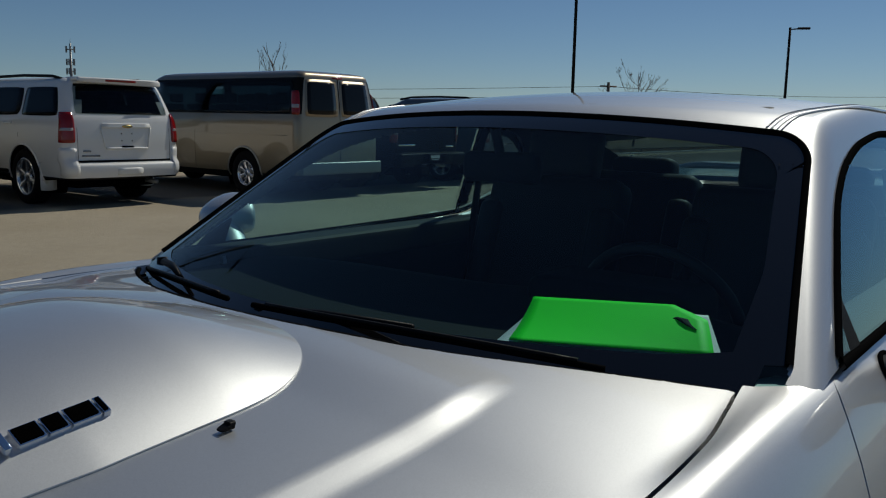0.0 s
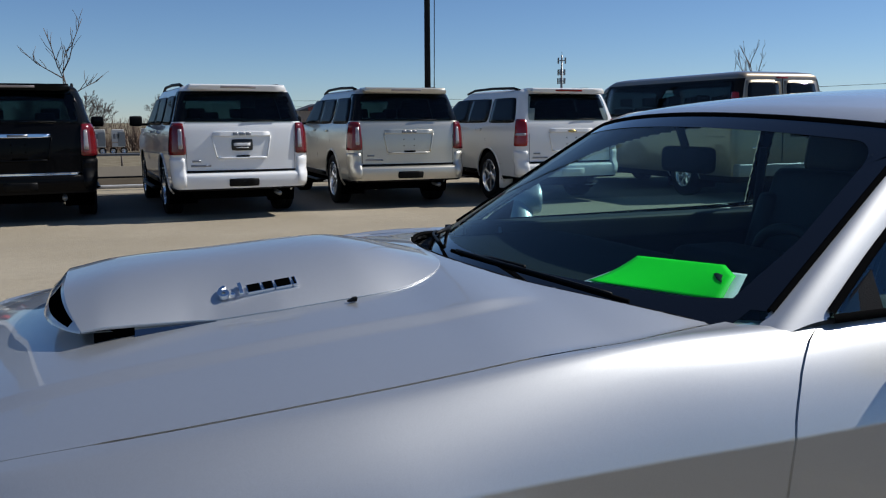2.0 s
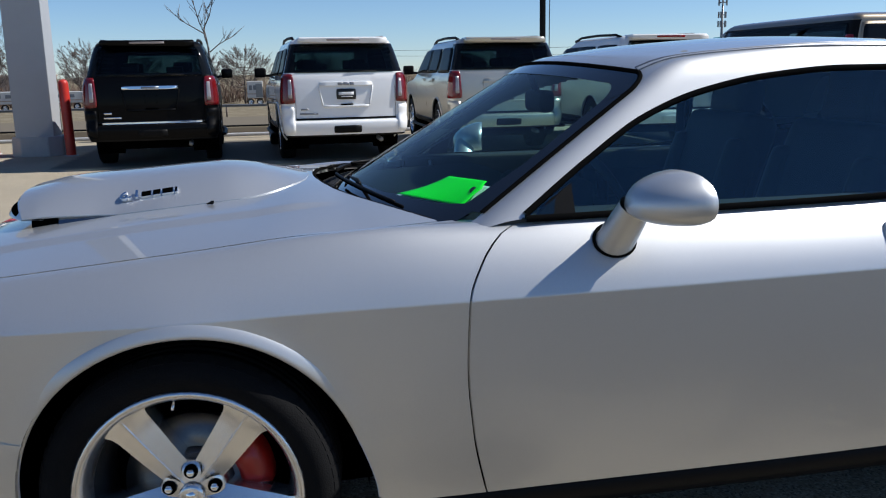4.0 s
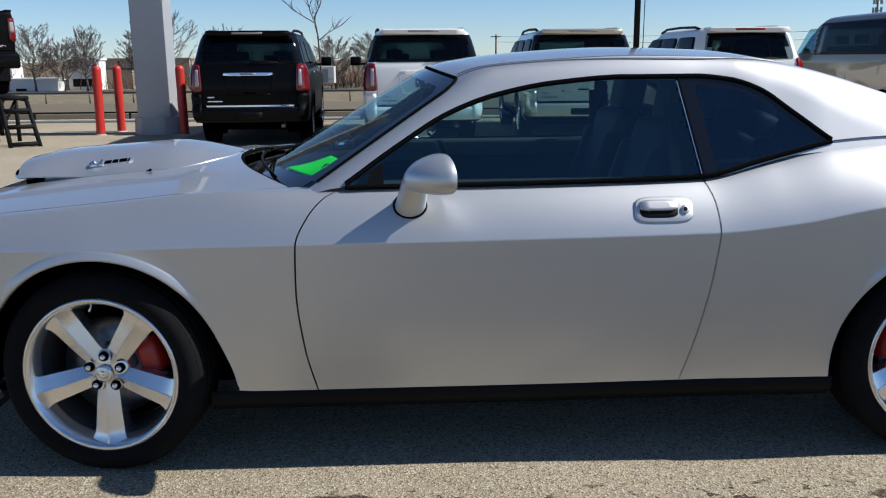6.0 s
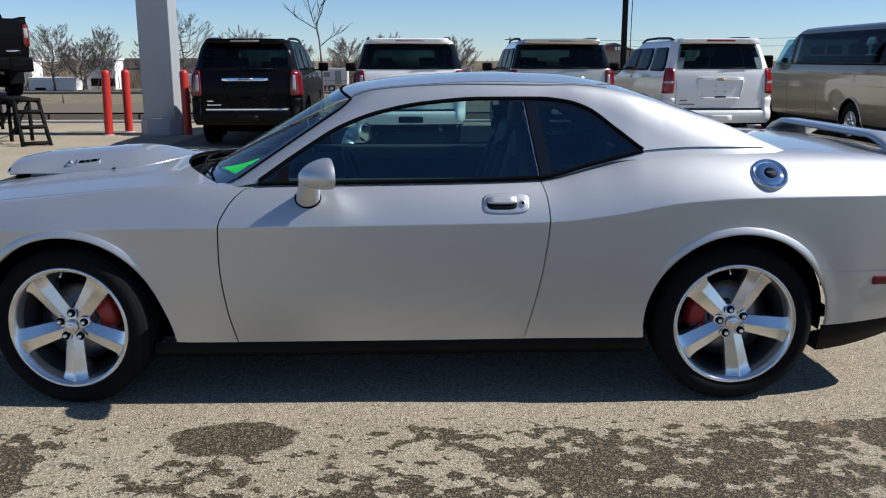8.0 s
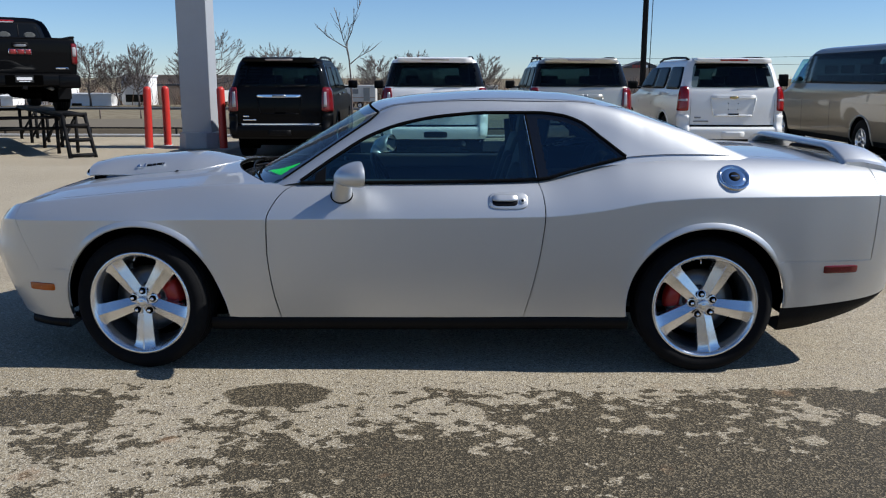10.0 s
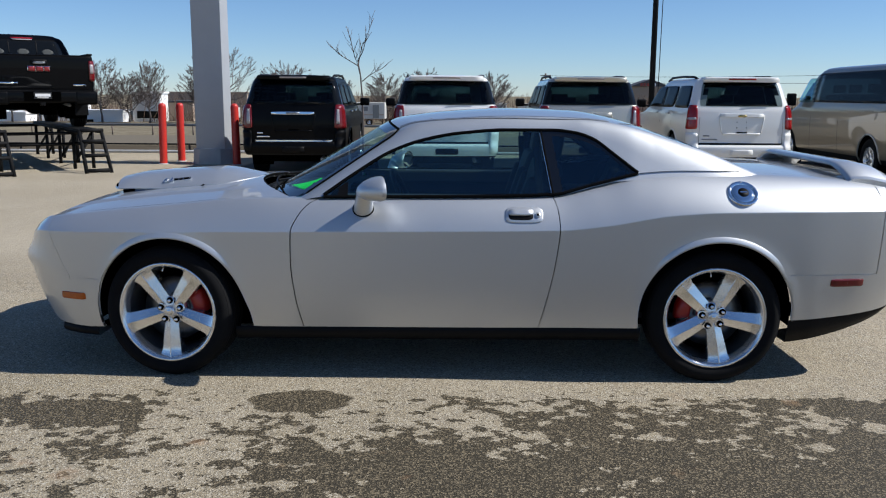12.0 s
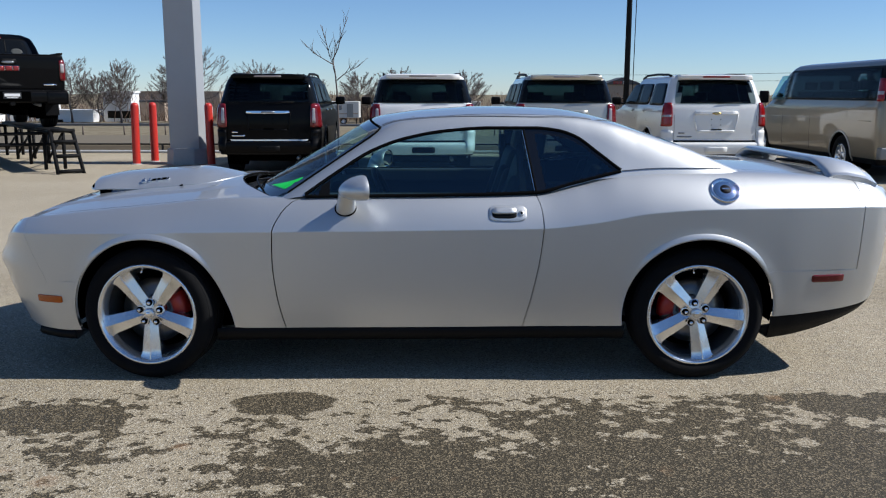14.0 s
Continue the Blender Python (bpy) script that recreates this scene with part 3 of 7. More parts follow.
def both_sides(quads):
    a, b = panel_mesh(quads, "near"), panel_mesh(quads, "far")
    o = len(a[0])
    return np.vstack([a[0], b[0]]), a[1] + [tuple(i + o for i in f) for f in b[1]], np.vstack([a[2], b[2]])


for name in ("front_fender", "door", "quarter_panel"):
    for side in ("near", "far"):
        V, F, N = panel_mesh(cells[name], side)
        raw(name, V, F, SILVER, coupe, normals=N)
for name in ("hood", "boot_lid", "front_bumper", "rear_bumper"):
    V, F, N = both_sides(cells[name])
    raw(name, V, F, SILVER, coupe, normals=N)

# blank dark liner just inside the skin, seen in the shut lines
V, F = [], []
for s in (-1, 1):
    o = len(V)
    cols = [i for i in range(0, nx, 3)]
    lin = [shell[i, :NL + NU + 6:2] - nrm[i, :NL + NU + 6:2] * 0.024 for i in cols]
    k = lin[0].shape[0]
    for c in lin:
        V += [(p[0], p[1] * s, p[2]) for p in c]
    for f in grid_faces(len(cols), k, o):
        c = np.mean([V[q] for q in f], axis=0)
        if not any(math.hypot(c[0] - ax, c[2] - az) < arch_r(ax, R, c[0] - ax, c[2] - az) + 0.012 for ax, az, R in ARCH):
            F.append(f)
raw("body_liner", V, F, GAP, coupe)
# closed nose and tail
for name, i, dx in (("nose_panel", 0, -0.015), ("tail_panel", nx - 1, 0.015)):
    ring = [(p[0], -p[1], p[2]) for p in shell[i]] + [(p[0], p[1], p[2]) for p in shell[i][::-1][1:]]
    cx = (ring[0][0] + dx, 0, 0.62)
    raw(name, ring + [cx], [(q, (q + 1) % len(ring), len(ring)) for q in range(len(ring))], SILVER, coupe)
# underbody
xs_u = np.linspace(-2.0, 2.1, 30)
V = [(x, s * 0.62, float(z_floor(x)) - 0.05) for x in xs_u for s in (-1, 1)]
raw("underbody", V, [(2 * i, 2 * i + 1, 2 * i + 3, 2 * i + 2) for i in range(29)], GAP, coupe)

# arch lips and wheel wells
for ax, az, R0 in ARCH:
    for s in (-1, 1):
        V, F = [], []
        sect = ((0.034, -0.004), (0.029, 0.0002), (0.019, 0.0050), (0.009, 0.0095), (0.003, 0.0110), (-0.001, 0.0105), (-0.004, 0.008), (-0.004, -0.03))
        angs = np.linspace(radians(-9 if ax < 0 else -1), radians(186 if ax < 0 else 190), 70)
        for a in angs:
            R = arch_r(ax, R0, math.cos(a), math.sin(a))
            x0, z0 = ax + R * math.cos(a), az + R * math.sin(a)
            y0 = float(side_y(ax + (R + 0.03) * math.cos(a), az + (R + 0.03) * math.sin(a)))
            fade = min(1.0, max(0.0, (math.sin(a) - 0.30) / 0.5))
            for r, d in sect:
                V.append((ax + (R + r) * math.cos(a), s * (y0 + d * fade - 0.007 * (1 - fade)), az + (R + r) * math.sin(a)))
        F = grid_faces(len(angs), len(sect), 0, s > 0)
        raw("arch_lip", V, F, SILVER, coupe)
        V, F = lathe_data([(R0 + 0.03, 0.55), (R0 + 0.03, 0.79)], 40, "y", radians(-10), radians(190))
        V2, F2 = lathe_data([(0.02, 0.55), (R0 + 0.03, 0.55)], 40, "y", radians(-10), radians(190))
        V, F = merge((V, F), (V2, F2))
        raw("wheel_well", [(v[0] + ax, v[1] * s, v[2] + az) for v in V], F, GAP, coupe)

# black sills and rear valance
for s in (-1, 1):
    V, F = [], []
    xx = np.linspace(-1.12, 1.08, 40)
    for x in xx:
        y0, z0 = float(side_y(x, z_floor(x))), float(z_floor(x))
        for dy, z in ((-0.004, z0 + 0.004), (0.004, z0 - 0.010), (0.0, z0 - 0.040), (-0.025, z0 - 0.072), (-0.10, z0 - 0.085)):
            V.append((x, s * (y0 + dy), z))
    raw("sill", V, grid_faces(40, 5, 0, s > 0), TRIM, coupe, "black plastic sill cladding")
V, F = [], []
xx = np.linspace(1.87, 2.56, 26)
rows = []
for x in xx:
    y0, z0 = float(side_y(x, z_floor(x))), float(z_floor(x))
    low = 0.125 * (1 - ((x - 1.87) / 0.70) ** 1.6)
    rows.append([(x, y0 - 0.008, z0 + 0.004), (x, y0 - 0.010, z0 - 0.4 * low), (x, y0 - 0.035, z0 - low), (x, y0 - 0.30, z0 - low - 0.01)])
for s in (-1, 1):
    V = [(p[0], s * p[1], p[2]) for r in rows for p in r]
    raw("rear_valance", V, grid_faces(26, 4, 0, s > 0), TRIM, coupe, "black plastic lower bumper")
V = []
xx = np.linspace(-2.13, -1.90, 16)
for x in xx:
    y0, z0 = float(side_y(x, z_floor(x))), float(z_floor(x))
    for y, z in ((y0 - 0.02, z0 + 0.01), (y0 + 0.004, z0 - 0.006), (y0 + 0.012, z0 - 0.028), (y0 - 0.01, z0 - 0.05), (y0 - 0.3, z0 - 0.05)):
        V.append((x, -y, z))
for s in (1, -1):
    raw("chin_spoiler", [(v[0], s * v[1], v[2]) for v in V], grid_faces(16, 5, 0, s < 0), TRIM, coupe, "black chin spoiler end")

# ---- greenhouse ----
zr_roof = spline((-0.6, 1.32), (-0.34, 1.385), (0.0, 1.432), (0.4, 1.452), (0.75, 1.442), (1.0, 1.418), (1.3, 1.36))


def smin(a, b, k):
    h = np.clip(0.5 + 0.5 * (b - a) / k, 0, 1)
    return b * (1 - h) + a * h - k * h * (1 - h)


def surf_ws(x, y):
    return 0.995 + 0.576 * (x - (-1.0 + 0.264 * (np.abs(y) / 0.8) ** 2))


def surf_rw(x, y):
    return 1.13 - 0.42 * (x - (1.74 - 0.06 * (np.abs(y) / 0.7) ** 2))


def surf_side(x, y):
    return z_should(x) + (y_should(x) + 0.004 - np.abs(y)) / 0.47


def surf_roof(x, y):
    return zr_roof(x) - 0.10 * y ** 2


def cabin_z(x, y):
    z = smin(surf_roof(x, y), surf_ws(x, y), 0.028)
    z = smin(z, surf_rw(x, y), 0.10)
    return smin(z, surf_side(x, y), 0.055 + 0.085 * np.clip((x - 0.75) / 0.40, 0, 1))


DLO_TOP = spline((-0.645, 0.985), (-0.45, 1.118), (-0.27, 1.225), (-0.1, 1.285), (0.1, 1.322), (0.35, 1.340), (0.6, 1.340), (0.72, 1.328), (0.82, 1.295), (0.93, 1.215), (1.05, 1.122))
DLO_BOT = spline((-0.645, 0.985), (0.0, 0.992), (0.6, 1.006), (0.8, 1.054), (1.05, 1.116))


def region(x, y, z):
    """What a point of the greenhouse belongs to."""
    ay = abs(y)
    if ay > 0.55 and -0.645 < x < 1.05 and DLO_BOT(x) < z < DLO_TOP(x):
        bx = 0.60 - 0.19 * (z - 1.0)
        if x > bx + 0.012:
            inset = min(x - bx - 0.055, float(DLO_TOP(x)) - z - 0.028, z - float(DLO_BOT(x)) - 0.016)
            return "quarter_window" if inset > 0 else "pillar"
        return "door_window" if x < bx - 0.012 else "pillar"
    yA = 0.797 - 0.39 * (z - 0.995)
    zh = 1.374 - 0.085 * ay ** 2
    if x < 0 and ay < yA and z < zh:
        e1, e2 = yA - ay, (zh - z) * 1.2
        edge = 0.055 - math.hypot(0.055 - e1, 0.055 - e2) if e1 < 0.055 and e2 < 0.055 else min(e1, e2)
        if edge < 0:
            return "roof"
        return "windscreen"
    if x > 1.0 and surf_rw(x, y) < surf_roof(x, y) - 0.035 and ay < 0.665 - 0.10 * (1.40 - z) / 0.3:
        return "rear_window"
    return "roof"


gx = np.linspace(-1.08, 1.80, 361)
gy = np.concatenate([np.linspace(0, 0.50, 22), np.linspace(0.50, 0.86, 110)[1:]])
GX, GY = np.meshgrid(gx, gy, indexing="ij")
YS = y_should(GX) + np.clip((GX - 0.9) / 0.2, 0, 1) * 0.016 + 0.002
GYc = np.minimum(GY, YS)
GZ = cabin_z(GX, GYc)
gp = np.dstack([GX, GYc, GZ])
gn = np.cross(np.gradient(gp, axis=0), np.gradient(gp, axis=1))
bad = np.linalg.norm(gn, axis=2) < 1e-9
gn[bad] = (0, 0.8, 0.6)
gn /= np.linalg.norm(gn, axis=2, keepdims=True)
flipn = gn[..., 2] < 0
gn[flipn] *= -1
reg = {}
for i in range(len(gx) - 1):
    for j in range(len(gy) - 1):
        if GY[i, j] >= YS[i, j]:
            continue
        c = (gp[i, j] + gp[i + 1, j] + gp[i, j + 1] + gp[i + 1, j + 1]) / 4
        if c[0] < -0.6 and c[2] < float(z_deck(c[0])) - 0.05 or c[0] > 1.2 and c[2] < float(deck_z(c[0], c[1])) - 0.02:
            continue
        reg.setdefault(region(*c), []).append((i, j))


def cabin_mesh(quads, sides=(-1, 1), drop=0.0):
    V, F, N = [], [], []
    for s in sides:
        ids = {}
        for i, j in quads:
            f = []
            for q in ((i, j), (i + 1, j), (i + 1, j + 1), (i, j + 1)):
                if q not in ids:
                    ids[q] = len(V)
                    p = gp[q] - gn[q] * drop
                    V.append((p[0], p[1] * s, p[2]))
                    N.append((gn[q][0], gn[q][1] * s, gn[q][2]))
                f.append(ids[q])
            F.append(f if s > 0 else f[::-1])
    return V, F, N


V, F, N = cabin_mesh(reg["roof"])
raw("roof", V, F, SILVER, coupe, normals=N)
for s in (-1, 1):
    V, F, N = cabin_mesh(reg["pillar"], (s,))
    raw("window_divider", V, F, FRIT, coupe, normals=N)
V, F, N = cabin_mesh(reg["windscreen"])
raw("windscreen", V, F, GLASS, coupe, "clear raked windscreen", normals=N)
V, F, N = cabin_mesh(reg["rear_window"])
raw("rear_window", V, F, DARKGLASS, coupe, "dark tinted rear window", normals=N)
for s in (-1, 1):
    for name, mt in (("door_window", SIDEGLASS), ("quarter_window", DARKGLASS)):
        V, F, N = cabin_mesh(reg[name], (s,))
        raw(name, V, F, mt, coupe, "tinted side glass", normals=N)
V, F, N = cabin_mesh([q for q in reg["roof"] if gp[q][2] > 1.12 and gp[q][0] < 1.2], drop=0.014)
raw("headliner", V, [f[::-1] for f in F], HEADLINER, coupe)


def on_cabin(x, y, off=0.0):
    e = 1e-3
    z = float(cabin_z(x, y))
    n = Vector((-(float(cabin_z(x + e, y)) - z) / e, -(float(cabin_z(x, y + e)) - z) / e, 1)).normalized()
    return Vector((x, y, z)) + n * off


def y_at(x, z):
    """Half width of the greenhouse where its side is at height z."""
    a, b = 0.45, float(y_should(x)) + 0.004
    for _ in range(40):
        m = (a + b) / 2
        if float(cabin_z(x, m)) > z:
            a = m
        else:
            b = m
    return (a + b) / 2


def seal_strip(path, width, name, mat, parent, label="", lift=0.003):
    """A flat rounded strip laid on the greenhouse along points (x, y)."""
    pts = [on_cabin(x, y, lift) for x, y in path]
    nor = [(on_cabin(x, y, 1.0) - on_cabin(x, y, 0.0)).normalized() for x, y in path]
    V = []
    for i, p in enumerate(pts):
        d = (pts[min(i + 1, len(pts) - 1)] - pts[max(i - 1, 0)]).normalized()
        s = d.cross(nor[i]).normalized()
        for a, h in ((-0.5, -0.006), (-0.46, 0.001), (-0.25, 0.004), (0.25, 0.004), (0.46, 0.001), (0.5, -0.006)):
            V.append(p + s * a * width + nor[i] * h)
    return raw(name, V, grid_faces(len(pts), 6), mat, parent, label)


for s in (-1, 1):
    xx = np.linspace(-0.63, 1.053, 70)
    top = [(x, s * y_at(x, float(DLO_TOP(x)) + 0.004)) for x in xx]
    seal_strip(top, 0.017, "window_seal", RUBBER, coupe, "black rubber window seal")
    low = []
    for x in xx:
        z0 = float(DLO_BOT(x))
        low.append((x, s * y_at(x, z0 + 0.004)))
    seal_strip(low, 0.017, "window_seal", RUBBER, coupe, "black rubber window seal")
    seal_strip([(0.60 - 0.19 * (z - 1.0), s * y_at(0.60 - 0.19 * (z - 1.0), z)) for z in np.linspace(1.01, 1.335, 12)], 0.013, "window_seal", RUBBER, coupe, "black rubber window seal")
    seal_strip([(0.592 - 0.19 * (z - 1.0), s * y_at(0.592 - 0.19 * (z - 1.0), z)) for z in np.linspace(1.015, 1.325, 12)], 0.003, "divider_edge", CHROME, coupe, "thin bright glass edge", lift=0.0075)
    # grey strip painted as the shading break where the roof pillar meets the rear quarter
    seal_strip([(x, s * y_at(x, float(z_should(x)) + 0.016)) for x in np.linspace(1.06, 1.60, 24)], 0.004, "pillar_shade_line", ALLOYGREY, coupe, lift=0.001)
    # thin edge of the windscreen up the pillar, round the corner and along the header
    def screen_x(y, z):
        lo, hi = -1.0, 0.1
        for _ in range(40):
            m = (lo + hi) / 2
            if float(cabin_z(m, y)) < z:
                lo = m
            else:
                hi = m
        return lo

    def screen_outline(f):
        """Edge of the screen from the pillar's foot to the header's middle, drawn in by f times the border's width."""
        out = []
        for z in np.linspace(1.0, 1.285, 24):
            y = 0.797 - 0.39 * (z - 0.995) - f * (0.046 + 0.030 * max(0.0, 1 - (z - 0.995) / 0.12))
            out.append((screen_x(y, z), s * y))
        for a in np.linspace(0.0, math.pi / 2, 14):
            e1 = 0.055 * (1 - math.cos(a)) + 0.046 * f
            e2 = 0.055 * (1 - math.sin(a)) + 0.040 * f
            y = 0.60
            for _ in range(20):
                z = 1.374 - 0.085 * y * y - e2 / 1.2
                y = 0.797 - 0.39 * (z - 0.995) - e1
            out.append((screen_x(y, z), s * y))
        for y in np.linspace(abs(out[-1][1]), 0.0, 24)[1:]:
            out.append((screen_x(y, 1.374 - 0.085 * y * y - 0.040 * f / 1.2), s * y))
        return out

    path = screen_outline(0.0)
    seal_strip(path, 0.014, "screen_seal", RUBBER, coupe, "black windscreen seal")
    rows = [screen_outline(f) for f in (0.0, 0.5, 1.0)]
    raw("screen_border", [on_cabin(*r[i], 0.0015) for i in range(len(path)) for r in rows], grid_faces(len(path), 3, 0, s < 0), FRIT, coupe, "black printed glass border")
    start = path[38]
    # drip channel from the header back along the roof: a raised bead between two fine grooves
    for dy, wide, lift, mt in ((0.0, 0.0025, 0.0, ALLOYGREY), (0.014, 0.017, -0.001, SILVER), (0.028, 0.0025, 0.0, ALLOYGREY)):
        seal_strip([(start[0] + 0.016 + t, s * (abs(start[1]) + dy + 0.10 * t - 0.075 * t * t)) for t in np.linspace(0, 1.15, 30)], wide, "roof_channel", mt, coupe, lift=lift)

# black printed band along the foot of the windscreen
V = []
for y in np.linspace(-0.765, 0.765, 70):
    zt = 1.006 + 0.018 * max(0, (abs(y) - 0.60) / 0.18) ** 2
    xf = -1.0 + 0.264 * (abs(y) / 0.8) ** 2
    for k in range(6):
        x = xf + (0.968 + (zt - 0.968) * k / 5 - 0.995) / 0.576
        V.append(on_cabin(x, y, 0.0015))
raw("foot_border", V, grid_faces(70, 6, 0, True), FRIT, coupe, "black printed glass border")


# ---- coupe: wheels ----
def wheel(parent, at, side, R, rim_r, width, style, caliper_angle=None, spin=0.0, detail=56):
    """A wheel with tyre, rim, spokes and brake; side -1 faces -y."""
    w = new("wheel")
    w.parent = parent
    w.matrix_parent_inverse = Matrix()
    w.matrix_basis = Matrix.Translation(at) @ (Matrix() if side < 0 else pose(0, 0, 0, 0, 0, 180))
    hw = width / 2
    # outward is -y
    prof = [(rim_r - 0.006, -hw + 0.018), (rim_r + 0.004, -hw + 0.008), (rim_r + 0.02, -hw + 0.001), (rim_r + 0.45 * (R - rim_r), -hw - 0.006), (R - 0.026, -hw + 0.004), (R - 0.010, -hw + 0.016),
            (R - 0.002, -hw + 0.034)]
    for k in range(4):
        y0 = -hw + 0.045 + k * (width - 0.09) / 4
        y1 = y0 + (width - 0.09) / 4
        prof += [(R, y0), (R, y1 - 0.010), (R - 0.007, y1 - 0.008), (R - 0.007, y1 - 0.002)]
    prof += [(R, hw - 0.040), (R - 0.012, hw - 0.015), (rim_r + 0.02, hw), (rim_r - 0.006, hw - 0.02)]
    lathe("tyre", prof, TYRE, w, n=detail)
    # shoulder blocks of the tread
    V, F = [], []
    n = 60
    for k in range(n):
        a = 2 * math.pi * k / n
        for sgn in (-1, 1):
            o = len(V)
            for aa in (a, a + 2 * math.pi / n * 0.72):
                for r, y in ((R - 0.001, sgn * (hw - 0.042)), (R + 0.0015, sgn * (hw - 0.040)), (R - 0.011, sgn * (hw - 0.014)), (R - 0.016, sgn * (hw - 0.014))):
                    V.append((r * math.cos(aa), y, r * math.sin(aa)))
            F += [(o, o + 1, o + 5, o + 4), (o + 1, o + 2, o + 6, o + 5), (o + 2, o + 3, o + 7, o + 6), (o, o + 3, o + 2, o + 1), (o + 4, o + 5, o + 6, o + 7)]
    tagged(raw("tyre_tread", V, F, TYRE, w, smooth=False), kind="stuff")
    lip = -hw + 0.012
    lathe("rim", [(rim_r + 0.002, lip + 0.012), (rim_r + 0.002, lip - 0.004), (rim_r - 0.006, lip - 0.008), (rim_r - 0.014, lip - 0.005), (rim_r - 0.021, lip + 0.006), (rim_r - 0.030, lip + 0.028), (rim_r - 0.034, lip + 0.060)], ALLOY, w, n=detail)
    lathe("rim_barrel", [(rim_r - 0.033, lip + 0.058), (rim_r - 0.045, lip + 0.10), (rim_r - 0.05, hw - 0.02)], BARREL, w, n=detail)
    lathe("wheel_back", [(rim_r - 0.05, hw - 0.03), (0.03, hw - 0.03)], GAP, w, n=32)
    face = lip + 0.020
    if style == "five":
        for k in range(5):
            a = radians(270 + 72 * k) + spin
            c, s = math.cos(a), math.sin(a)
            V, F, rr = [], [], np.linspace(0.030, rim_r - 0.012, 14)
            for strip in (((-0.90, 0.080), (-0.99, 0.022), (-0.985, 0.0145)), ((-0.985, 0.0145), (-0.055, -0.004)), ((-0.055, -0.004), (-0.030, -0.0065), (0.030, -0.0065), (0.055, -0.004)),
                          ((0.055, -0.004), (0.985, 0.0145)), ((0.985, 0.0145), (0.99, 0.022), (0.90, 0.080))):
                F += grid_faces(len(rr), len(strip), len(V))
                for r in rr:
                    t = (r - rr[0]) / (rr[-1] - rr[0])
                    wdt = 0.036 + 0.021 * t + 0.024 * max(0.0, (t - 0.80) / 0.20) ** 2
                    k = max(0.0, (t - 0.72) / 0.28) ** 2
                    dish = face + 0.020 * (1 - t) ** 2 - 0.003 * t - 0.012 * k
                    for q, d in strip:
                        V.append((r * c - q * wdt * s, dish + d * (1 - 0.85 * k * (d < 0.016)), r * s + q * wdt * c))
            raw("spoke", V, F, ALLOY, w)
        for k in range(5):
            a = radians(90 + 72 * k) + spin
            c, s = 0.0575 * math.cos(a), 0.0575 * math.sin(a)
            lathe("lug_nut", [(0.0, -0.012), (0.007, -0.012), (0.0100, -0.008), (0.0112, 0.010)], CHROME, w, n=6, m=Matrix.Translation((c, face + 0.010, s)))
            lathe("lug_recess", [(0.0, 0.004), (0.0140, 0.004), (0.0146, -0.001), (0.0164, -0.001), (0.0172, 0.012)], GAP, w, n=18, m=Matrix.Translation((c, face + 0.010, s)))
        lathe("hub", [(0.0, face + 0.012), (0.060, face + 0.017), (0.076, face + 0.022), (0.084, face + 0.034), (0.084, face + 0.08)], ALLOY, w, n=30)
        lathe("centre_cap", [(0.0, face - 0.006), (0.022, face - 0.005), (0.030, face - 0.002), (0.031, face + 0.008)], ALLOY, w, "grey centre cap", n=24)
        lathe("cap_emblem", [(0.0, face - 0.009), (0.012, face - 0.008), (0.016, face - 0.004)], CHROME, w, n=5)
        tube("valve_stem", [((rim_r - 0.03) * math.cos(radians(96)), face + 0.02, (rim_r - 0.03) * math.sin(radians(96))), ((rim_r - 0.05) * math.cos(radians(97)), face - 0.002, (rim_r - 0.05) * math.sin(radians(97)))], 0.004, CHROME, w)
    else:
        nsp = 6 if style == "six" else 8
        for k in range(nsp):
            a = 2 * math.pi * (k + 0.25) / nsp + spin
            c, s = math.cos(a), math.sin(a)
            V, rr = [], np.linspace(0.05, rim_r - 0.012, 6)
            for r in rr:
                t = (r - rr[0]) / (rr[-1] - rr[0])
                wd = 0.026 + 0.016 * t
                for q, d in ((-1, 0.05), (-0.9, 0.01), (-0.3, 0.0), (0.3, 0.0), (0.9, 0.01), (1, 0.05)):
                    V.append((r * c - q * wd * s, face + d + 0.01 * (1 - t), r * s + q * wd * c))
            raw("spoke", V, grid_faces(6, 6), ALLOY, w, smooth=False)
        lathe("hub", [(0.0, face - 0.002), (0.07, face + 0.004), (0.085, face + 0.05)], ALLOY, w, n=20)
        lathe("centre_cap", [(0.0, face - 0.008), (0.03, face - 0.006), (0.033, face + 0.006)], ALLOYGREY, w, n=16)
    if caliper_angle is not None:
        lathe("brake_disc", [(0.09, 0.0), (0.178, 0.0), (0.178, 0.028), (0.09, 0.028)], DISC, w, n=48)
        lathe("disc_hat", [(0.02, -0.018), (0.085, -0.018), (0.092, 0.0)], BARREL, w, n=32)
        V = []
        aa = np.linspace(radians(caliper_angle - 20), radians(caliper_angle + 20), 14)
        for i, a in enumerate(aa):
            e = 1 - abs(2 * i / 13 - 1) ** 4 * 0.5
            for r, y in ((0.110, 0.02), (0.113, -0.03 * e), (0.128, -0.042 * e), (0.160, -0.042 * e), (0.186, -0.030 * e), (0.192, 0.03)):
                V.append((r * math.cos(a), y, r * math.sin(a)))
        cal = raw("caliper", V, grid_faces(14, 6) + [tuple(range(6))[::-1], tuple(78 + q for q in range(6))], CALIPER, w, "red painted brake caliper")
    return w


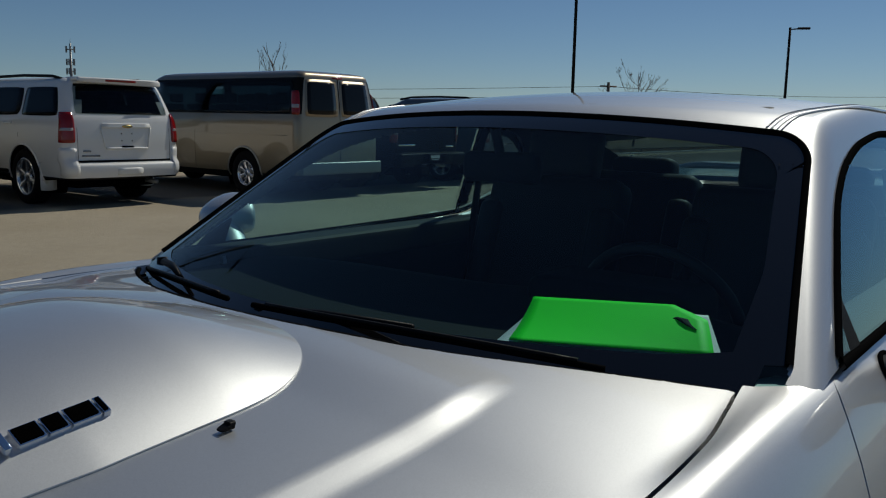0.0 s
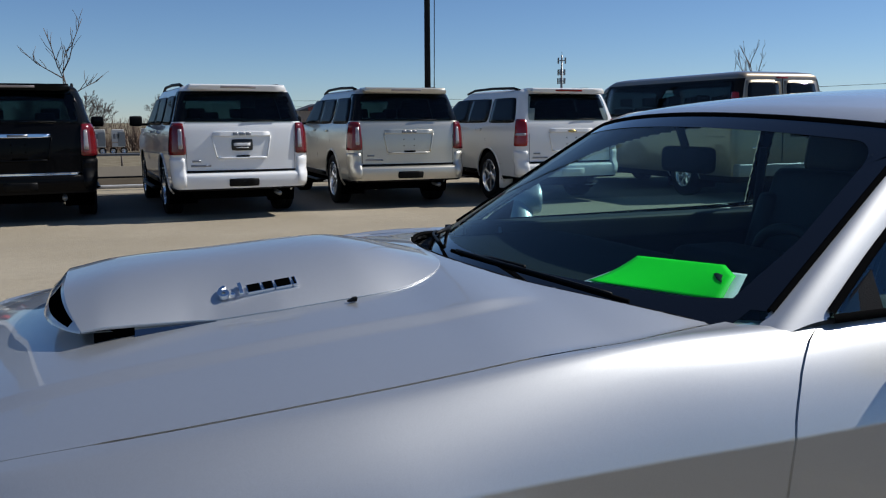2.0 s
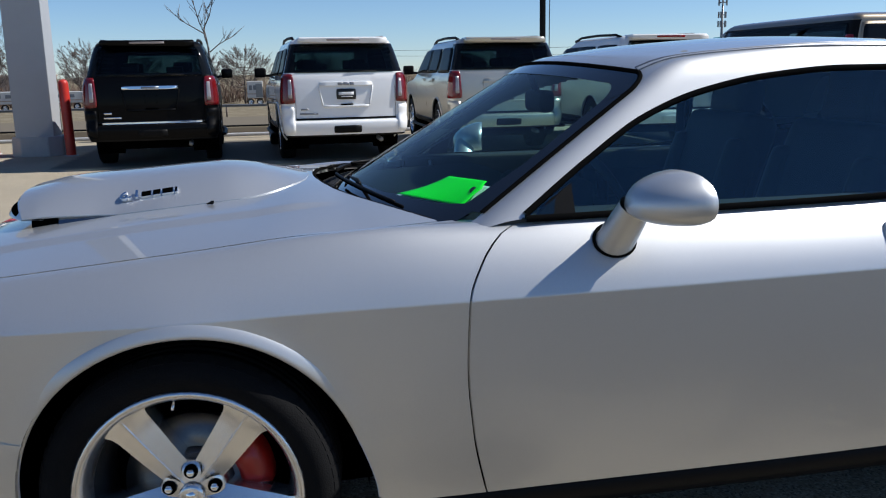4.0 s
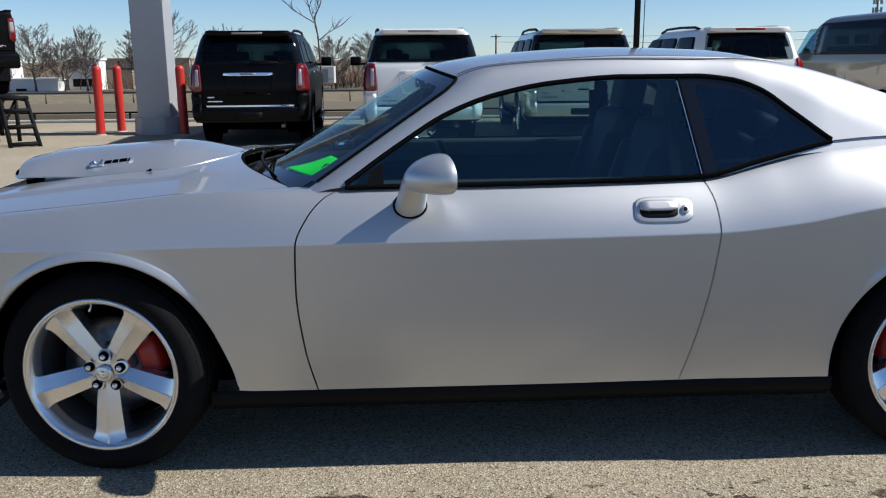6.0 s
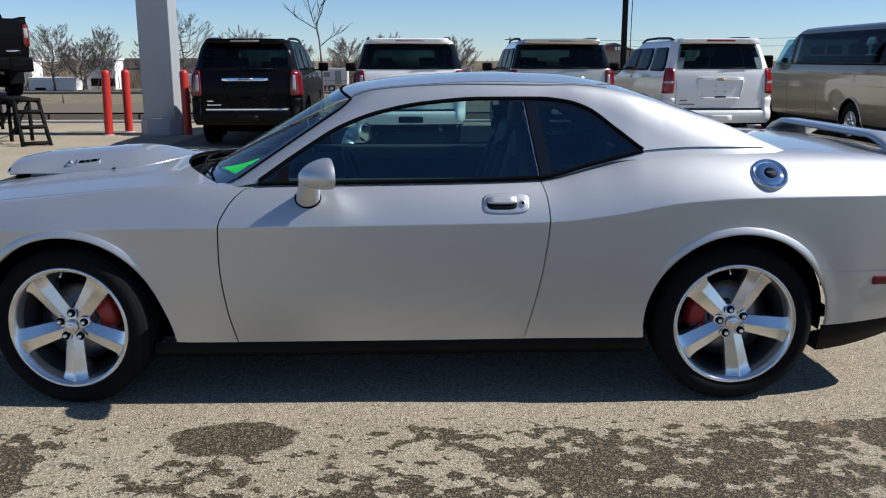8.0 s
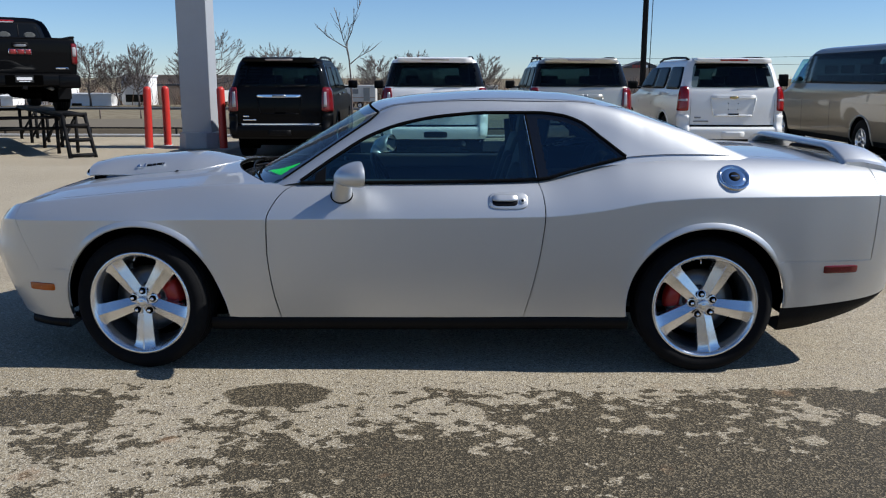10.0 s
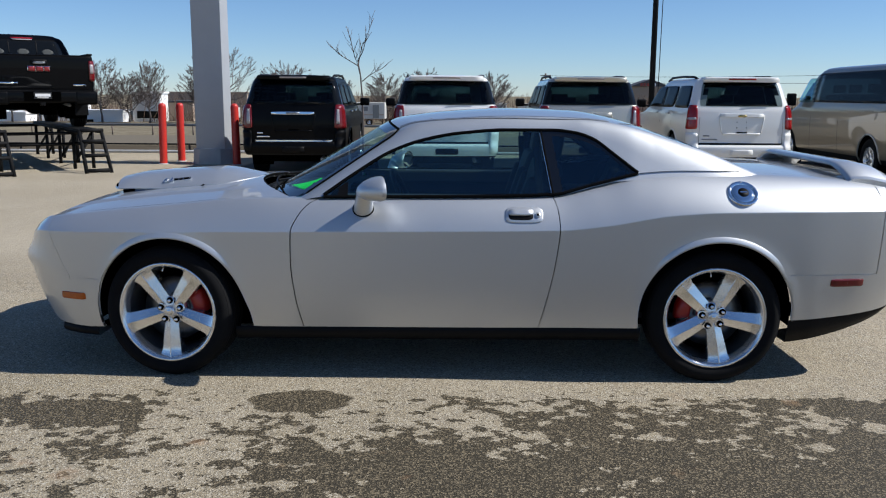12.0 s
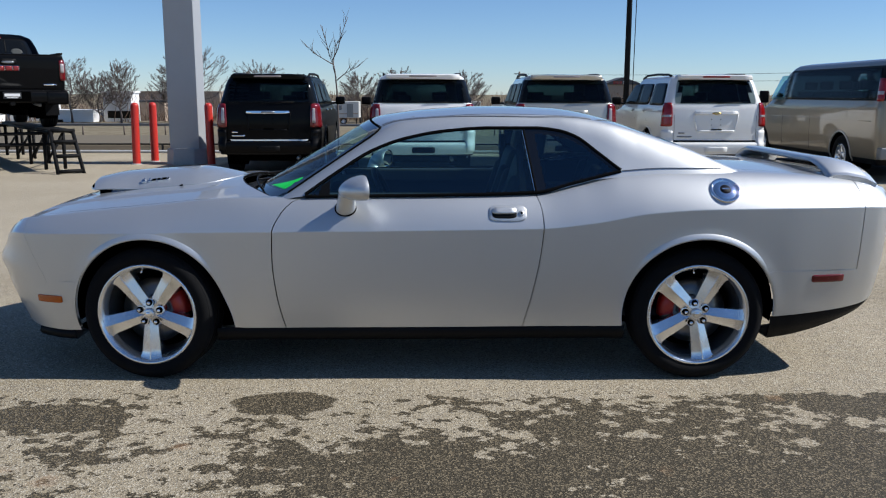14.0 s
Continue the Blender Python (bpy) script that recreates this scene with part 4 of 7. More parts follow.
TR = 0.358
for ax, az, R in ARCH:
    for s in (-1, 1):
        w_ = wheel(coupe, (ax, s * 0.805, TR), s, TR, 0.275, 0.235, "five", (18 if ax < 0 else 168) if s < 0 else 18, radians(0 if ax < 0 else 10))
        if ax < 0:
            w_.matrix_basis = Matrix.Translation((ax, s * 0.805, TR)) @ pose(0, 0, 0, 0, 0, -6 if s < 0 else 174)

# ---- coupe: hood scoop ----
scoop_top = spline((-1.99, 1.024), (-1.87, 1.048), (-1.64, 1.065), (-1.40, 1.078), (-1.32, 1.070), (-1.23, 1.050), (-1.16, 1.033), (-1.13, 1.024))


def scoop_hw(x):
    w = 0.312 + 0.020 * min(1, max(0, (x + 1.75) / 0.18))
    return w * max(0.0, 1 - (max(0.0, x + 1.42) / 0.285) ** 2.6) ** 0.4545


def scoop_edge(x):
    k = min(1, max(0, (-1.70 - x) / 0.22))
    return float(deck_z(x, scoop_hw(x))) + 0.0025 + 0.028 * k


def scoop_z(x, u):
    """Height of the scoop at x, u from -1 to 1 across it."""
    e = scoop_edge(x)
    k = min(1, max(0, (-1.66 - x) / 0.26))
    return e + (max(float(scoop_top(x)), e + 0.001) - e) * (1 - abs(u) ** (2.6 + 0.5 * k))


def scoop_xf(u):
    return -1.988 + 0.036 * u ** 4


us = np.sin(np.linspace(-math.pi / 2, math.pi / 2, 57))
V = []
for t in np.linspace(0, 1, 60):
    row = []
    for u in us:
        x = scoop_xf(u) * (1 - t) - 1.1355 * t
        row.append((x, u * scoop_hw(x), scoop_z(x, u)))
    for a, sg in ((row[0], 1), (row[-1], -1)):
        sk = [(a[0], a[1] + sg * 0.002, a[2] - 0.006), (a[0], a[1] + sg * 0.03, a[2] - 0.007)]
        row = sk[::-1] + row if sg > 0 else row + sk
    V += row
raw("hood_scoop", V, grid_faces(60, 61), SILVER, coupe)


# front face with two openings above a forward lower lip
def scoop_front(u, k, off=0.0):
    x1, x0 = scoop_xf(u), -2.03 + 0.076 * u ** 4
    z1 = scoop_z(x1, u)
    z0 = scoop_edge(-1.965) - 0.003 + 0.012 * (1 - u * u)
    x = x0 + (x1 - x0) * k ** 1.3
    return (x + off, u * scoop_hw(x1), z0 + (z1 - z0) * k)


V, deep = [], []
for u in np.linspace(-1, 1, 61):
    V.append(scoop_front(u, 0.0, 0.06))
    deep.append(False)
    for k in (0.0, 0.12, 0.32, 0.34, 0.86, 0.88, 1.0):
        deep.append(k in (0.34, 0.86) and 0.26 < abs(u) < 0.88)
        V.append(scoop_front(u, k, 0.055 if deep[-1] else 0.0))
front = grid_faces(61, 8, 0, True)
V_front = V


def picked(faces):
    """The vertices that these faces use, and the faces renumbered."""
    used = sorted({q for f in faces for q in f})
    at = {q: i for i, q in enumerate(used)}
    return [V_front[q] for q in used], [tuple(at[q] for q in f) for f in faces]


raw("scoop_front", *picked([f for f in front if not any(deep[q] for q in f)]), SILVER, coupe, smooth=False)
for s in (-1, 1):
    raw("scoop_opening", *picked([f for f in front if any(deep[q] and V_front[q][1] * s > 0 for q in f)]), GAP, coupe, "dark scoop opening", smooth=False)
    # reveal under the scoop's raised edge: a near-black sheet stands in for its shade
    V = []
    for x in np.linspace(-1.93, -1.855, 10):
        z0 = float(deck_z(x, 0.27))
        V += [(x, s * 0.305, z0 - 0.004), (x, s * 0.302, scoop_edge(x) - 0.003)]
    raw("scoop_reveal", V, grid_faces(10, 2, 0, s < 0), GAP, coupe)
    V = []
    for x in np.linspace(-1.855, -1.70, 10):
        z0 = float(deck_z(x, 0.30))
        V += [(x, s * 0.322, z0 - 0.001), (x, s * 0.306, (z0 + scoop_edge(x)) / 2), (x, s * 0.304, scoop_edge(x) - 0.002)]
    raw("scoop_fillet", V, grid_faces(10, 3, 0, s < 0), DARKCHROME, coupe, "dark glossy strip below the scoop")
    # badge on the flank of the scoop: numerals and plain letter blocks
    badge = new("badge")
    badge.parent = coupe

    def flank(x, y):
        return Vector((x, s * y, scoop_z(x, y / scoop_hw(x))))
    e1 = (flank(-1.51, 0.272) - flank(-1.69, 0.272)).normalized() * -s
    e2 = (flank(-1.6, 0.235) - flank(-1.6, 0.282)).normalized()
    e3 = e1.cross(e2).normalized()
    e2 = e3.cross(e1)
    mb = Matrix((e1, e2, e3)).transposed().to_4x4()
    badge.matrix_basis = Matrix.Translation(flank(-1.69 if s < 0 else -1.505, 0.281) + e3 * 0.005) @ mb
    tagged(badge, "chrome and black raised badge")
    fc = bpy.data.curves.new("numerals", "FONT")
    fc.body, fc.size, fc.extrude, fc.bevel_depth, fc.offset = "6.1", 0.050, 0.004, 0.0008, 0.0006
    fc.materials.append(CHROME)
    fo = new("numeral", fc)
    fo.parent = badge
    fo.matrix_basis = Matrix.Translation((0.0, 0.002, 0.003))
    for k, wd in enumerate((0.030, 0.024, 0.034, 0.009)):
        x0 = 0.061 + (0, 0.0325, 0.0590, 0.0955)[k]
        lb = box("letter_block", (wd, 0.027, 0.009), (x0 + wd / 2, 0.015, 0.000), CHROME, badge, bevel=0.001)
        box("letter_face", (wd - 0.004, 0.022, 0.003), (x0 + wd / 2, 0.0155, 0.0048), GAP, lb, bevel=0.001)
    # washer nozzle
    zn = float(deck_z(-1.43, 0.36))
    noz = box_bm(0.020, 0.012, 0.010, (0, 0, 0), 0.003, 3)
    for v in noz.verts:
        if v.co.z > 0:
            v.co.x = v.co.x * 0.5 + 0.006
    bmesh.ops.translate(noz, vec=(-1.43, s * 0.362, zn + 0.007), verts=noz.verts)
    part("washer_nozzle", noz, TRIM, coupe)

# ---- coupe: cowl and wipers ----
def screen_foot(y):
    """Where the windscreen meets the cowl."""
    return -1.0 + 0.264 * (np.abs(y) / 0.8) ** 2 - 0.012


V = []
for y in np.linspace(-0.81, 0.81, 50):
    x0, x1 = float(hood_edge(y)) - 0.02, max(float(screen_foot(y)), float(hood_edge(y)) + 0.01)
    z0, z1 = float(deck_z(x0, abs(y))), 0.988
    for t, dz in ((0.0, -0.03), (0.10, -0.070), (0.45, -0.080), (0.8, -0.050), (0.95, -0.014), (1.05, -0.004)):
        V.append((x0 + (x1 - x0) * t, y, min(z0, z1) + dz * min(1, (x1 - x0) / 0.08)))
raw("cowl_panel", V, grid_faces(50, 6, 0, True), TRIM, coupe, "black plastic cowl panel")
# air-intake vanes across the cowl and the seal along the hood's rear edge
for y in np.arange(-0.66, 0.67, 0.03):
    x0, x1 = float(hood_edge(y)) + 0.004, float(screen_foot(y)) - 0.012
    if x1 - x0 > 0.03:
        z0 = min(float(deck_z(x0, abs(y))), 0.988)
        part("cowl_vane", box_bm(x1 - x0, 0.005, 0.05, ((x0 + x1) / 2, y, z0 - 0.045), 0.001, 1), COWLGREY, coupe)
tube("hood_seal", [(float(hood_edge(y)) + 0.004, y, float(deck_z(float(hood_edge(y)) - 0.01, abs(y))) - 0.006) for y in np.linspace(-0.72, 0.72, 60)], 0.006, RUBBER, coupe, sides=6)

def wiper(p0, y0, y1):
    w = new("wiper")
    w.parent = coupe
    tagged(w, "black wiper arm and blade")
    path = []
    for t in np.linspace(0, 1, 18):
        y = y0 + (y1 - y0) * t
        x = float(screen_foot(y)) - 0.030 + 0.012 * math.sin(math.pi * t)
        path.append(Vector((x, y, max(float(surf_ws(x, y)) + 0.010, float(deck_z(x, abs(y))) - 0.008))))
    tube("blade", path, 0.0055, RUBBER, w, sides=6)
    tube("blade_spine", [p + Vector((-0.002, 0, 0.006)) for p in path[1:-1]], 0.0045, TRIM, w, sides=6)
    mid = path[9] + Vector((0.006, 0, 0.010))
    tube("arm", [Vector(p0), Vector(p0) * 0.6 + mid * 0.4 + Vector((0.008, 0, 0.004)), mid], [0.012, 0.008, 0.005], TRIM, w, sides=8)
    lathe("pivot", [(0.0, 0.014), (0.016, 0.012), (0.018, -0.02)], TRIM, w, n=14, axis="z", m=Matrix.Translation(p0))


wiper((-0.985, 0.10, 0.990), 0.06, -0.58)
wiper((-0.80, 0.69, 0.992), 0.70, 0.14)

# ---- coupe: door mirrors ----
for s in (-1, 1):
    mi = new("door_mirror")
    mi.parent = coupe
    tagged(mi, "silver bullet-shaped door mirror")
    V = []
    nu_, nv_ = 22, 28
    for i in range(nu_):
        t = i / (nu_ - 1)
        x = -0.417 + 0.138 * t ** 1.1
        k = (1 - (1 - t) ** 1.9) ** 0.56 * (1 - 0.05 * max(0, (t - 0.85) / 0.15) ** 2)
        for j in range(nv_):
            a = 2 * math.pi * j / nv_
            c, q = math.cos(a), math.sin(a)
            e = 0.86
            yy = 0.117 * k * math.copysign(abs(c) ** e, c)
            zz = (0.070 if q > 0 else 0.060) * k * math.copysign(abs(q) ** e, q) - 0.014 * (1 - t) ** 1.5
            V.append((x - 0.016 - 0.030 * t * c, s * (1.022 - yy * 1.0), 1.050 + zz - 0.012 * (yy / 0.117) ** 2 * 0.5))
    F = [(i * nv_ + j, i * nv_ + (j + 1) % nv_, (i + 1) * nv_ + (j + 1) % nv_, (i + 1) * nv_ + j) for i in range(nu_ - 1) for j in range(nv_)]
    if s < 0:
        F = [f[::-1] for f in F]
    raw("housing", V, F, SILVER, mi)
    ring = V[-nv_:]
    cen = np.mean(np.array(ring), axis=0)
    pts = [tuple(cen + (np.array(p) - cen) * 0.97 + (0.0005, 0, 0)) for p in ring]
    raw("mirror_rim", [tuple(p) for p in ring] + [tuple(np.array(p) + (-0.012, 0, 0)) for p in pts], [(j, (j + 1) % nv_, nv_ + (j + 1) % nv_, nv_ + j) for j in range(nv_)], TRIM, mi)
    mm = material("mirror glass" + ("" if s < 0 else " far"), (0.8, 0.82, 0.83), 0.02, 1.0)
    gl = [tuple(cen + (np.array(p) - cen) * 0.94 + (-0.006 + 0.05 * (p[1] - cen[1]) * s, 0, 0)) for p in ring]
    raw("mirror_glass", gl, [tuple(range(nv_)) if s < 0 else tuple(range(nv_))[::-1]], mm, mi, "flat mirror glass", smooth=False)
    base = Vector((-0.412, s * 0.912, 0.922))
    tipp = Vector((-0.392, s * 0.972, 1.030))
    base_p = Vector((base.x, s * (float(side_y(base.x, base.z)) - 0.012), base.z))
    axis = (tipp - base_p).normalized()
    e1 = (Vector((1, 0, 0)) - axis * axis.x).normalized()
    e2 = axis.cross(e1)
    V = []
    for t in np.linspace(0, 1, 8):
        p = base_p.lerp(tipp, t)
        for j in range(20):
            a = 2 * math.pi * j / 20
            V.append(p + e1 * math.cos(a) * (0.053 - 0.010 * t) + e2 * math.sin(a) * (0.042 - 0.006 * t))
    F = [(i * 20 + j, i * 20 + (j + 1) % 20, (i + 1) * 20 + (j + 1) % 20, (i + 1) * 20 + j) for i in range(7) for j in range(20)]
    raw("stalk", V, F, SILVER, mi)
    V = []
    gp2 = []
    for j in range(24):
        a = 2 * math.pi * j / 24
        x, z = base.x + 0.054 * math.cos(a), base.z + 0.037 * math.sin(a) + 0.010
        gp2.append((x, s * (float(side_y(x, z)) + 0.002), z))
    tube("gasket", gp2, 0.0045, RUBBER, mi, sides=6, closed=True)

# ---- coupe: handles, fuel cap, marker lamps ----
def on_side(x, z, off=0.0, s=-1):
    e = 1e-3
    y = float(side_y(x, z))
    n = Vector((-(float(side_y(x + e, z)) - y) / e, 1, -(float(side_y(x, z + e)) - y) / e)).normalized()
    p = Vector((x, y, z)) + n * off
    return (p.x, s * p.y, p.z)


def side_plate(name, x0, x1, z0, z1, thick, mat, parent, s, label="", n=10, power=3.0, base=-0.003):
    """A rounded plate lying on the flank."""
    cx, cz, hx, hz = (x0 + x1) / 2, (z0 + z1) / 2, (x1 - x0) / 2, (z1 - z0) / 2
    V, F, m = [], [], 36
    for r, off in ((1.0, base), (1.0, thick * 0.6), (0.94, thick), (0.5, thick), (0.02, thick)):
        for j in range(m):
            a = 2 * math.pi * j / m
            c, q = math.cos(a), math.sin(a)
            ux = math.copysign(abs(c) ** (2 / power), c)
            uz = math.copysign(abs(q) ** (2 / power), q)
            V.append(on_side(cx + hx * r * ux, cz + hz * r * uz, off, s))
    for i in range(4):
        for j in range(m):
            f = (i * m + j, i * m + (j + 1) % m, (i + 1) * m + (j + 1) % m, (i + 1) * m + j)
            F.append(f if s < 0 else f[::-1])
    return raw(name, V, F, mat, parent, label)


for s in (-1, 1):
    h = new("door_handle")
    h.parent = coupe
    tagged(h, "silver flush door handle with lock")
    side_plate("handle_surround", 0.343, 0.542, 0.868, 0.947, 0.0045, SILVER, h, s, power=4)
    side_plate("handle_recess", 0.357, 0.492, 0.880, 0.936, 0.0053, TRIM, h, s, power=4, base=0.003)
    side_plate("handle_grip", 0.360, 0.489, 0.902, 0.935, 0.013, SILVER, h, s, power=4, base=0.004)
    side_plate("lock", 0.500, 0.528, 0.893, 0.920, 0.0095, SILVER, h, s, power=2, base=0.004)
    side_plate("lock_hole", 0.507, 0.521, 0.8995, 0.9135, 0.0105, TRIM, h, s, power=2, base=0.004)
    side_plate("marker_lamp", -2.105, -1.955, 0.409, 0.449, 0.006, AMBER, coupe, s, "amber side marker lamp", power=8)
    side_plate("marker_lamp", 2.072, 2.258, 0.536, 0.578, 0.006, LAMPDARK, coupe, s, "red side marker lamp", power=8)
# fuel filler cap: stepped chrome disc
cap = new("fuel_cap")
cap.parent = coupe
tagged(cap, "round chrome fuel filler cap")
p0, p1 = Vector(on_side(1.584, 1.03, 0.0)), Vector(on_side(1.584, 1.03, 1.0))
ax_n = (p1 - p0).normalized()
mcap = Matrix.Translation(p0) @ Vector((0, -1, 0)).rotation_difference(ax_n).to_matrix().to_4x4()
lathe("cap_ring", [(0.080, 0.02), (0.081, -0.003), (0.076, -0.006), (0.066, -0.005), (0.060, 0.001)], CHROME, cap, n=48, m=mcap)
lathe("cap_disc", [(0.060, -0.001), (0.052, -0.006), (0.040, -0.009), (0.028, -0.008)], CHROME, cap, n=48, m=mcap)
lathe("cap_centre", [(0.029, -0.007), (0.027, -0.011), (0.0, -0.012)], TRIM, cap, n=32, m=mcap)
box("cap_mark", (0.036, 0.002, 0.008), (0, -0.0125, 0), CHROME, cap, bevel=0.0008).data.transform(mcap)
for k in range(6):
    a = 2 * math.pi * (k + 0.5) / 6
    lathe("cap_bolt", [(0.0, -0.009), (0.004, -0.0085), (0.005, -0.003)], CHROME, cap, n=10, m=mcap @ Matrix.Translation((0.071 * math.cos(a), 0, 0.071 * math.sin(a))))

# ---- coupe: rear spoiler, lamps, aerial ----
V = []
ys = np.linspace(-0.74, 0.74, 61)
for y in ys:
    t = abs(y) / 0.74
    drop = 0.085 * max(0, (t - 0.62) / 0.38) ** 2.2
    for dx, dz in ((0.0, 0.0), (0.035, 0.021), (0.12, 0.031), (0.22, 0.025), (0.275, 0.006), (0.270, -0.014), (0.20, -0.008), (0.06, -0.012)):
        V.append((2.16 + dx + 0.10 * max(0, t - 0.5) ** 2, y, 1.164 - 0.035 * (dx / 0.27) + dz - drop))
F = [(i * 8 + j, i * 8 + (j + 1) % 8, (i + 1) * 8 + (j + 1) % 8, (i + 1) * 8 + j) for i in range(60) for j in range(8)]
F += [tuple(range(8)), tuple(480 + q for q in range(8))[::-1]]
raw("rear_spoiler", V, F, SILVER, coupe, "silver boot-lid spoiler")
for y in (-0.64, 0.64):
    zt = 1.106
    zb = float(deck_z(2.25, abs(y))) - 0.01
    b = box_bm(0.17, 0.08, zt - zb, (2.26, y, (zt + zb) / 2), 0.02, 3)
    part("spoiler_foot", b, SILVER, coupe, smooth=True)
b = box_bm(0.03, 1.1, 0.13, (2.572, 0, 0.86), 0.01)
part("tail_lamp_bar", b, REDLENS, coupe, "full-width red tail lamp")
b = box_bm(0.03, 0.46, 0.12, (-2.462, 0, 0.60), 0.01)
part("grille", b, TRIM, coupe, "black front grille")
for s in (-1, 1):
    # vertical glass edge of the mirror corner
    V = [(-0.60, s * y_at(-0.60, 1.0), 0.995), (-0.50, s * (y_at(-0.50, 0.995) + 0.002), 0.997), (-0.50, s * (y_at(-0.50, 1.07) + 0.002), 1.07), (-0.565, s * (y_at(-0.565, 1.03) + 0.002), 1.03)]
    raw("corner_trim", V + [(v[0], v[1] - s * 0.01, v[2]) for v in V], [(0, 1, 2, 3), (4, 5, 6, 7), (1, 2, 6, 5), (2, 3, 7, 6)], TRIM, coupe, smooth=False)

# ---- coupe: interior ----
V = []
for x in np.linspace(-0.98, -0.32, 20):
    for y in np.linspace(-0.80, 0.80, 33):
        t = (x + 0.98) / 0.66
        z = 0.975 + 0.03 * t - 0.11 * max(0, (t - 0.80) / 0.2) ** 2 - 0.03 * (abs(y) / 0.8) ** 4 - 0.012
        z += 0.035 * math.exp(-((y + 0.37) / 0.2) ** 2) * max(0, 1 - abs(t - 0.8) / 0.25)
        V.append((x, y, z))
o = len(V)
raw("dashboard", V + [(-0.32, y, 0.55) for y in np.linspace(-0.80, 0.80, 33)], grid_faces(21, 33), DASH, coupe, "black padded dashboard")
part("cabin_floor", box_bm(2.3, 1.5, 0.04, (0.35, 0, 0.33), 0.01), LEATHER, coupe)
part("bulkhead", box_bm(0.04, 1.6, 0.55, (-0.96, 0, 0.66), 0.01), GAP, coupe)
part("parcel_shelf", box_bm(0.5, 1.36, 0.03, (1.47, 0, 1.085), 0.01), DASH, coupe)
part("rear_bulkhead", box_bm(0.04, 1.5, 0.7, (1.35, 0, 0.72), 0.01), GAP, coupe)
for s in (-1, 1):
    part("door_trim", box_bm(1.5, 0.05, 0.42, (0.05, s * 0.80, 0.745), 0.02, 3), DOORCAP, coupe, "dark door trim panel")
    part("door_cap", box_bm(1.45, 0.11, 0.09, (0.02, s * 0.785, 0.953), 0.018, 3), DOORCAP, coupe, "dark slate door top")
    part("armrest", box_bm(0.6, 0.09, 0.06, (0.12, s * 0.745, 0.76), 0.02, 3), LEATHER, coupe)
    part("rear_trim", box_bm(0.65, 0.06, 0.6, (0.98, s * 0.76, 0.76), 0.02, 3), DASH, coupe)


def seat(x, y, z, rear=False):
    st = new("seat")
    st.parent = coupe
    tagged(st, "dark leather seat with headrest")
    part("cushion", box_bm(0.52, 0.52, 0.16, (x, y, z + 0.08), 0.06, 4), LEATHER, st, smooth=True)
    part("backrest", box_bm(0.15, 0.52, 0.62, (0, 0, 0), 0.06, 4, pose(x + 0.30, y, z + 0.42, 0, 18 if not rear else 24, 0)), LEATHER, st, smooth=True)
    for q in (-1, 1):
        part("bolster", box_bm(0.14, 0.09, 0.5, (0, 0, 0), 0.04, 3, pose(x + 0.25, y + q * 0.22, z + 0.38, 0, 18, 0)), LEATHER, st, smooth=True)
    hx = x + 0.41 if not rear else x + 0.44
    part("headrest", box_bm(0.11, 0.27, 0.19, (0, 0, 0), 0.045, 4, pose(hx, y, z + 0.80 - (0.12 if rear else 0), 0, 10, 0)), LEATHER, st, smooth=True)
    for q in (-0.06, 0.06):
        tube("post", [(hx - 0.02, y + q, z + 0.62), (hx, y + q, z + 0.78)], 0.007, CHROME, st, sides=6)


seat(0.22, -0.38, 0.45)
seat(0.22, 0.38, 0.45)
seat(0.80, -0.36, 0.45, True)
seat(0.80, 0.36, 0.45, True)
sw = new("steering_wheel")
sw.parent = coupe
tagged(sw, "dark leather steering wheel")
msw = pose(-0.22, -0.37, 0.92, 0, 65, 0)
tube("wheel_ring", [msw @ Vector((0.185 * math.cos(a), 0.185 * math.sin(a), 0)) for a in np.linspace(0, 2 * math.pi, 40, endpoint=False)], 0.015, LEATHER, sw, closed=True)
for a in (90, 210, 330):
    tube("wheel_spoke", [msw @ Vector((0, 0, -0.02)), msw @ Vector((0.18 * math.cos(radians(a)), 0.18 * math.sin(radians(a)), 0))], 0.016, DASH, sw, squash=0.5)
lathe("wheel_boss", [(0.0, 0.03), (0.06, 0.02), (0.07, -0.02)], DASH, sw, n=20, axis="z", m=msw @ pose(0, 0, -0.03))
part("gauge_hood", box_bm(0.2, 0.36, 0.10, (-0.43, -0.37, 0.99), 0.04, 4), DASH, coupe, smooth=True)
rm = new("rear_view_mirror")
rm.parent = coupe
part("mirror_case", box_bm(0.05, 0.21, 0.075, (-0.335, 0.0, 1.248), 0.024, 4), DASH, rm, smooth=True)
tube("mirror_arm", [(-0.335, 0, 1.26), (-0.36, 0, 1.32), (-0.37, 0, 1.345)], 0.012, DASH, rm)
for s in (-1, 1):
    part("sun_visor", box_bm(0.18, 0.42, 0.018, (0, 0, 0), 0.008, 2, pose(-0.14, s * 0.33, 1.372, 0, -14, 0)), HEADLINER, coupe)
    tube("seat_belt", [(0.52, s * 0.66, 1.25), (0.54, s * 0.71, 1.0), (0.50, s * 0.72, 0.6)], 0.022, LEATHER, coupe, sides=6, squash=0.12, up=(0, 1, 0))

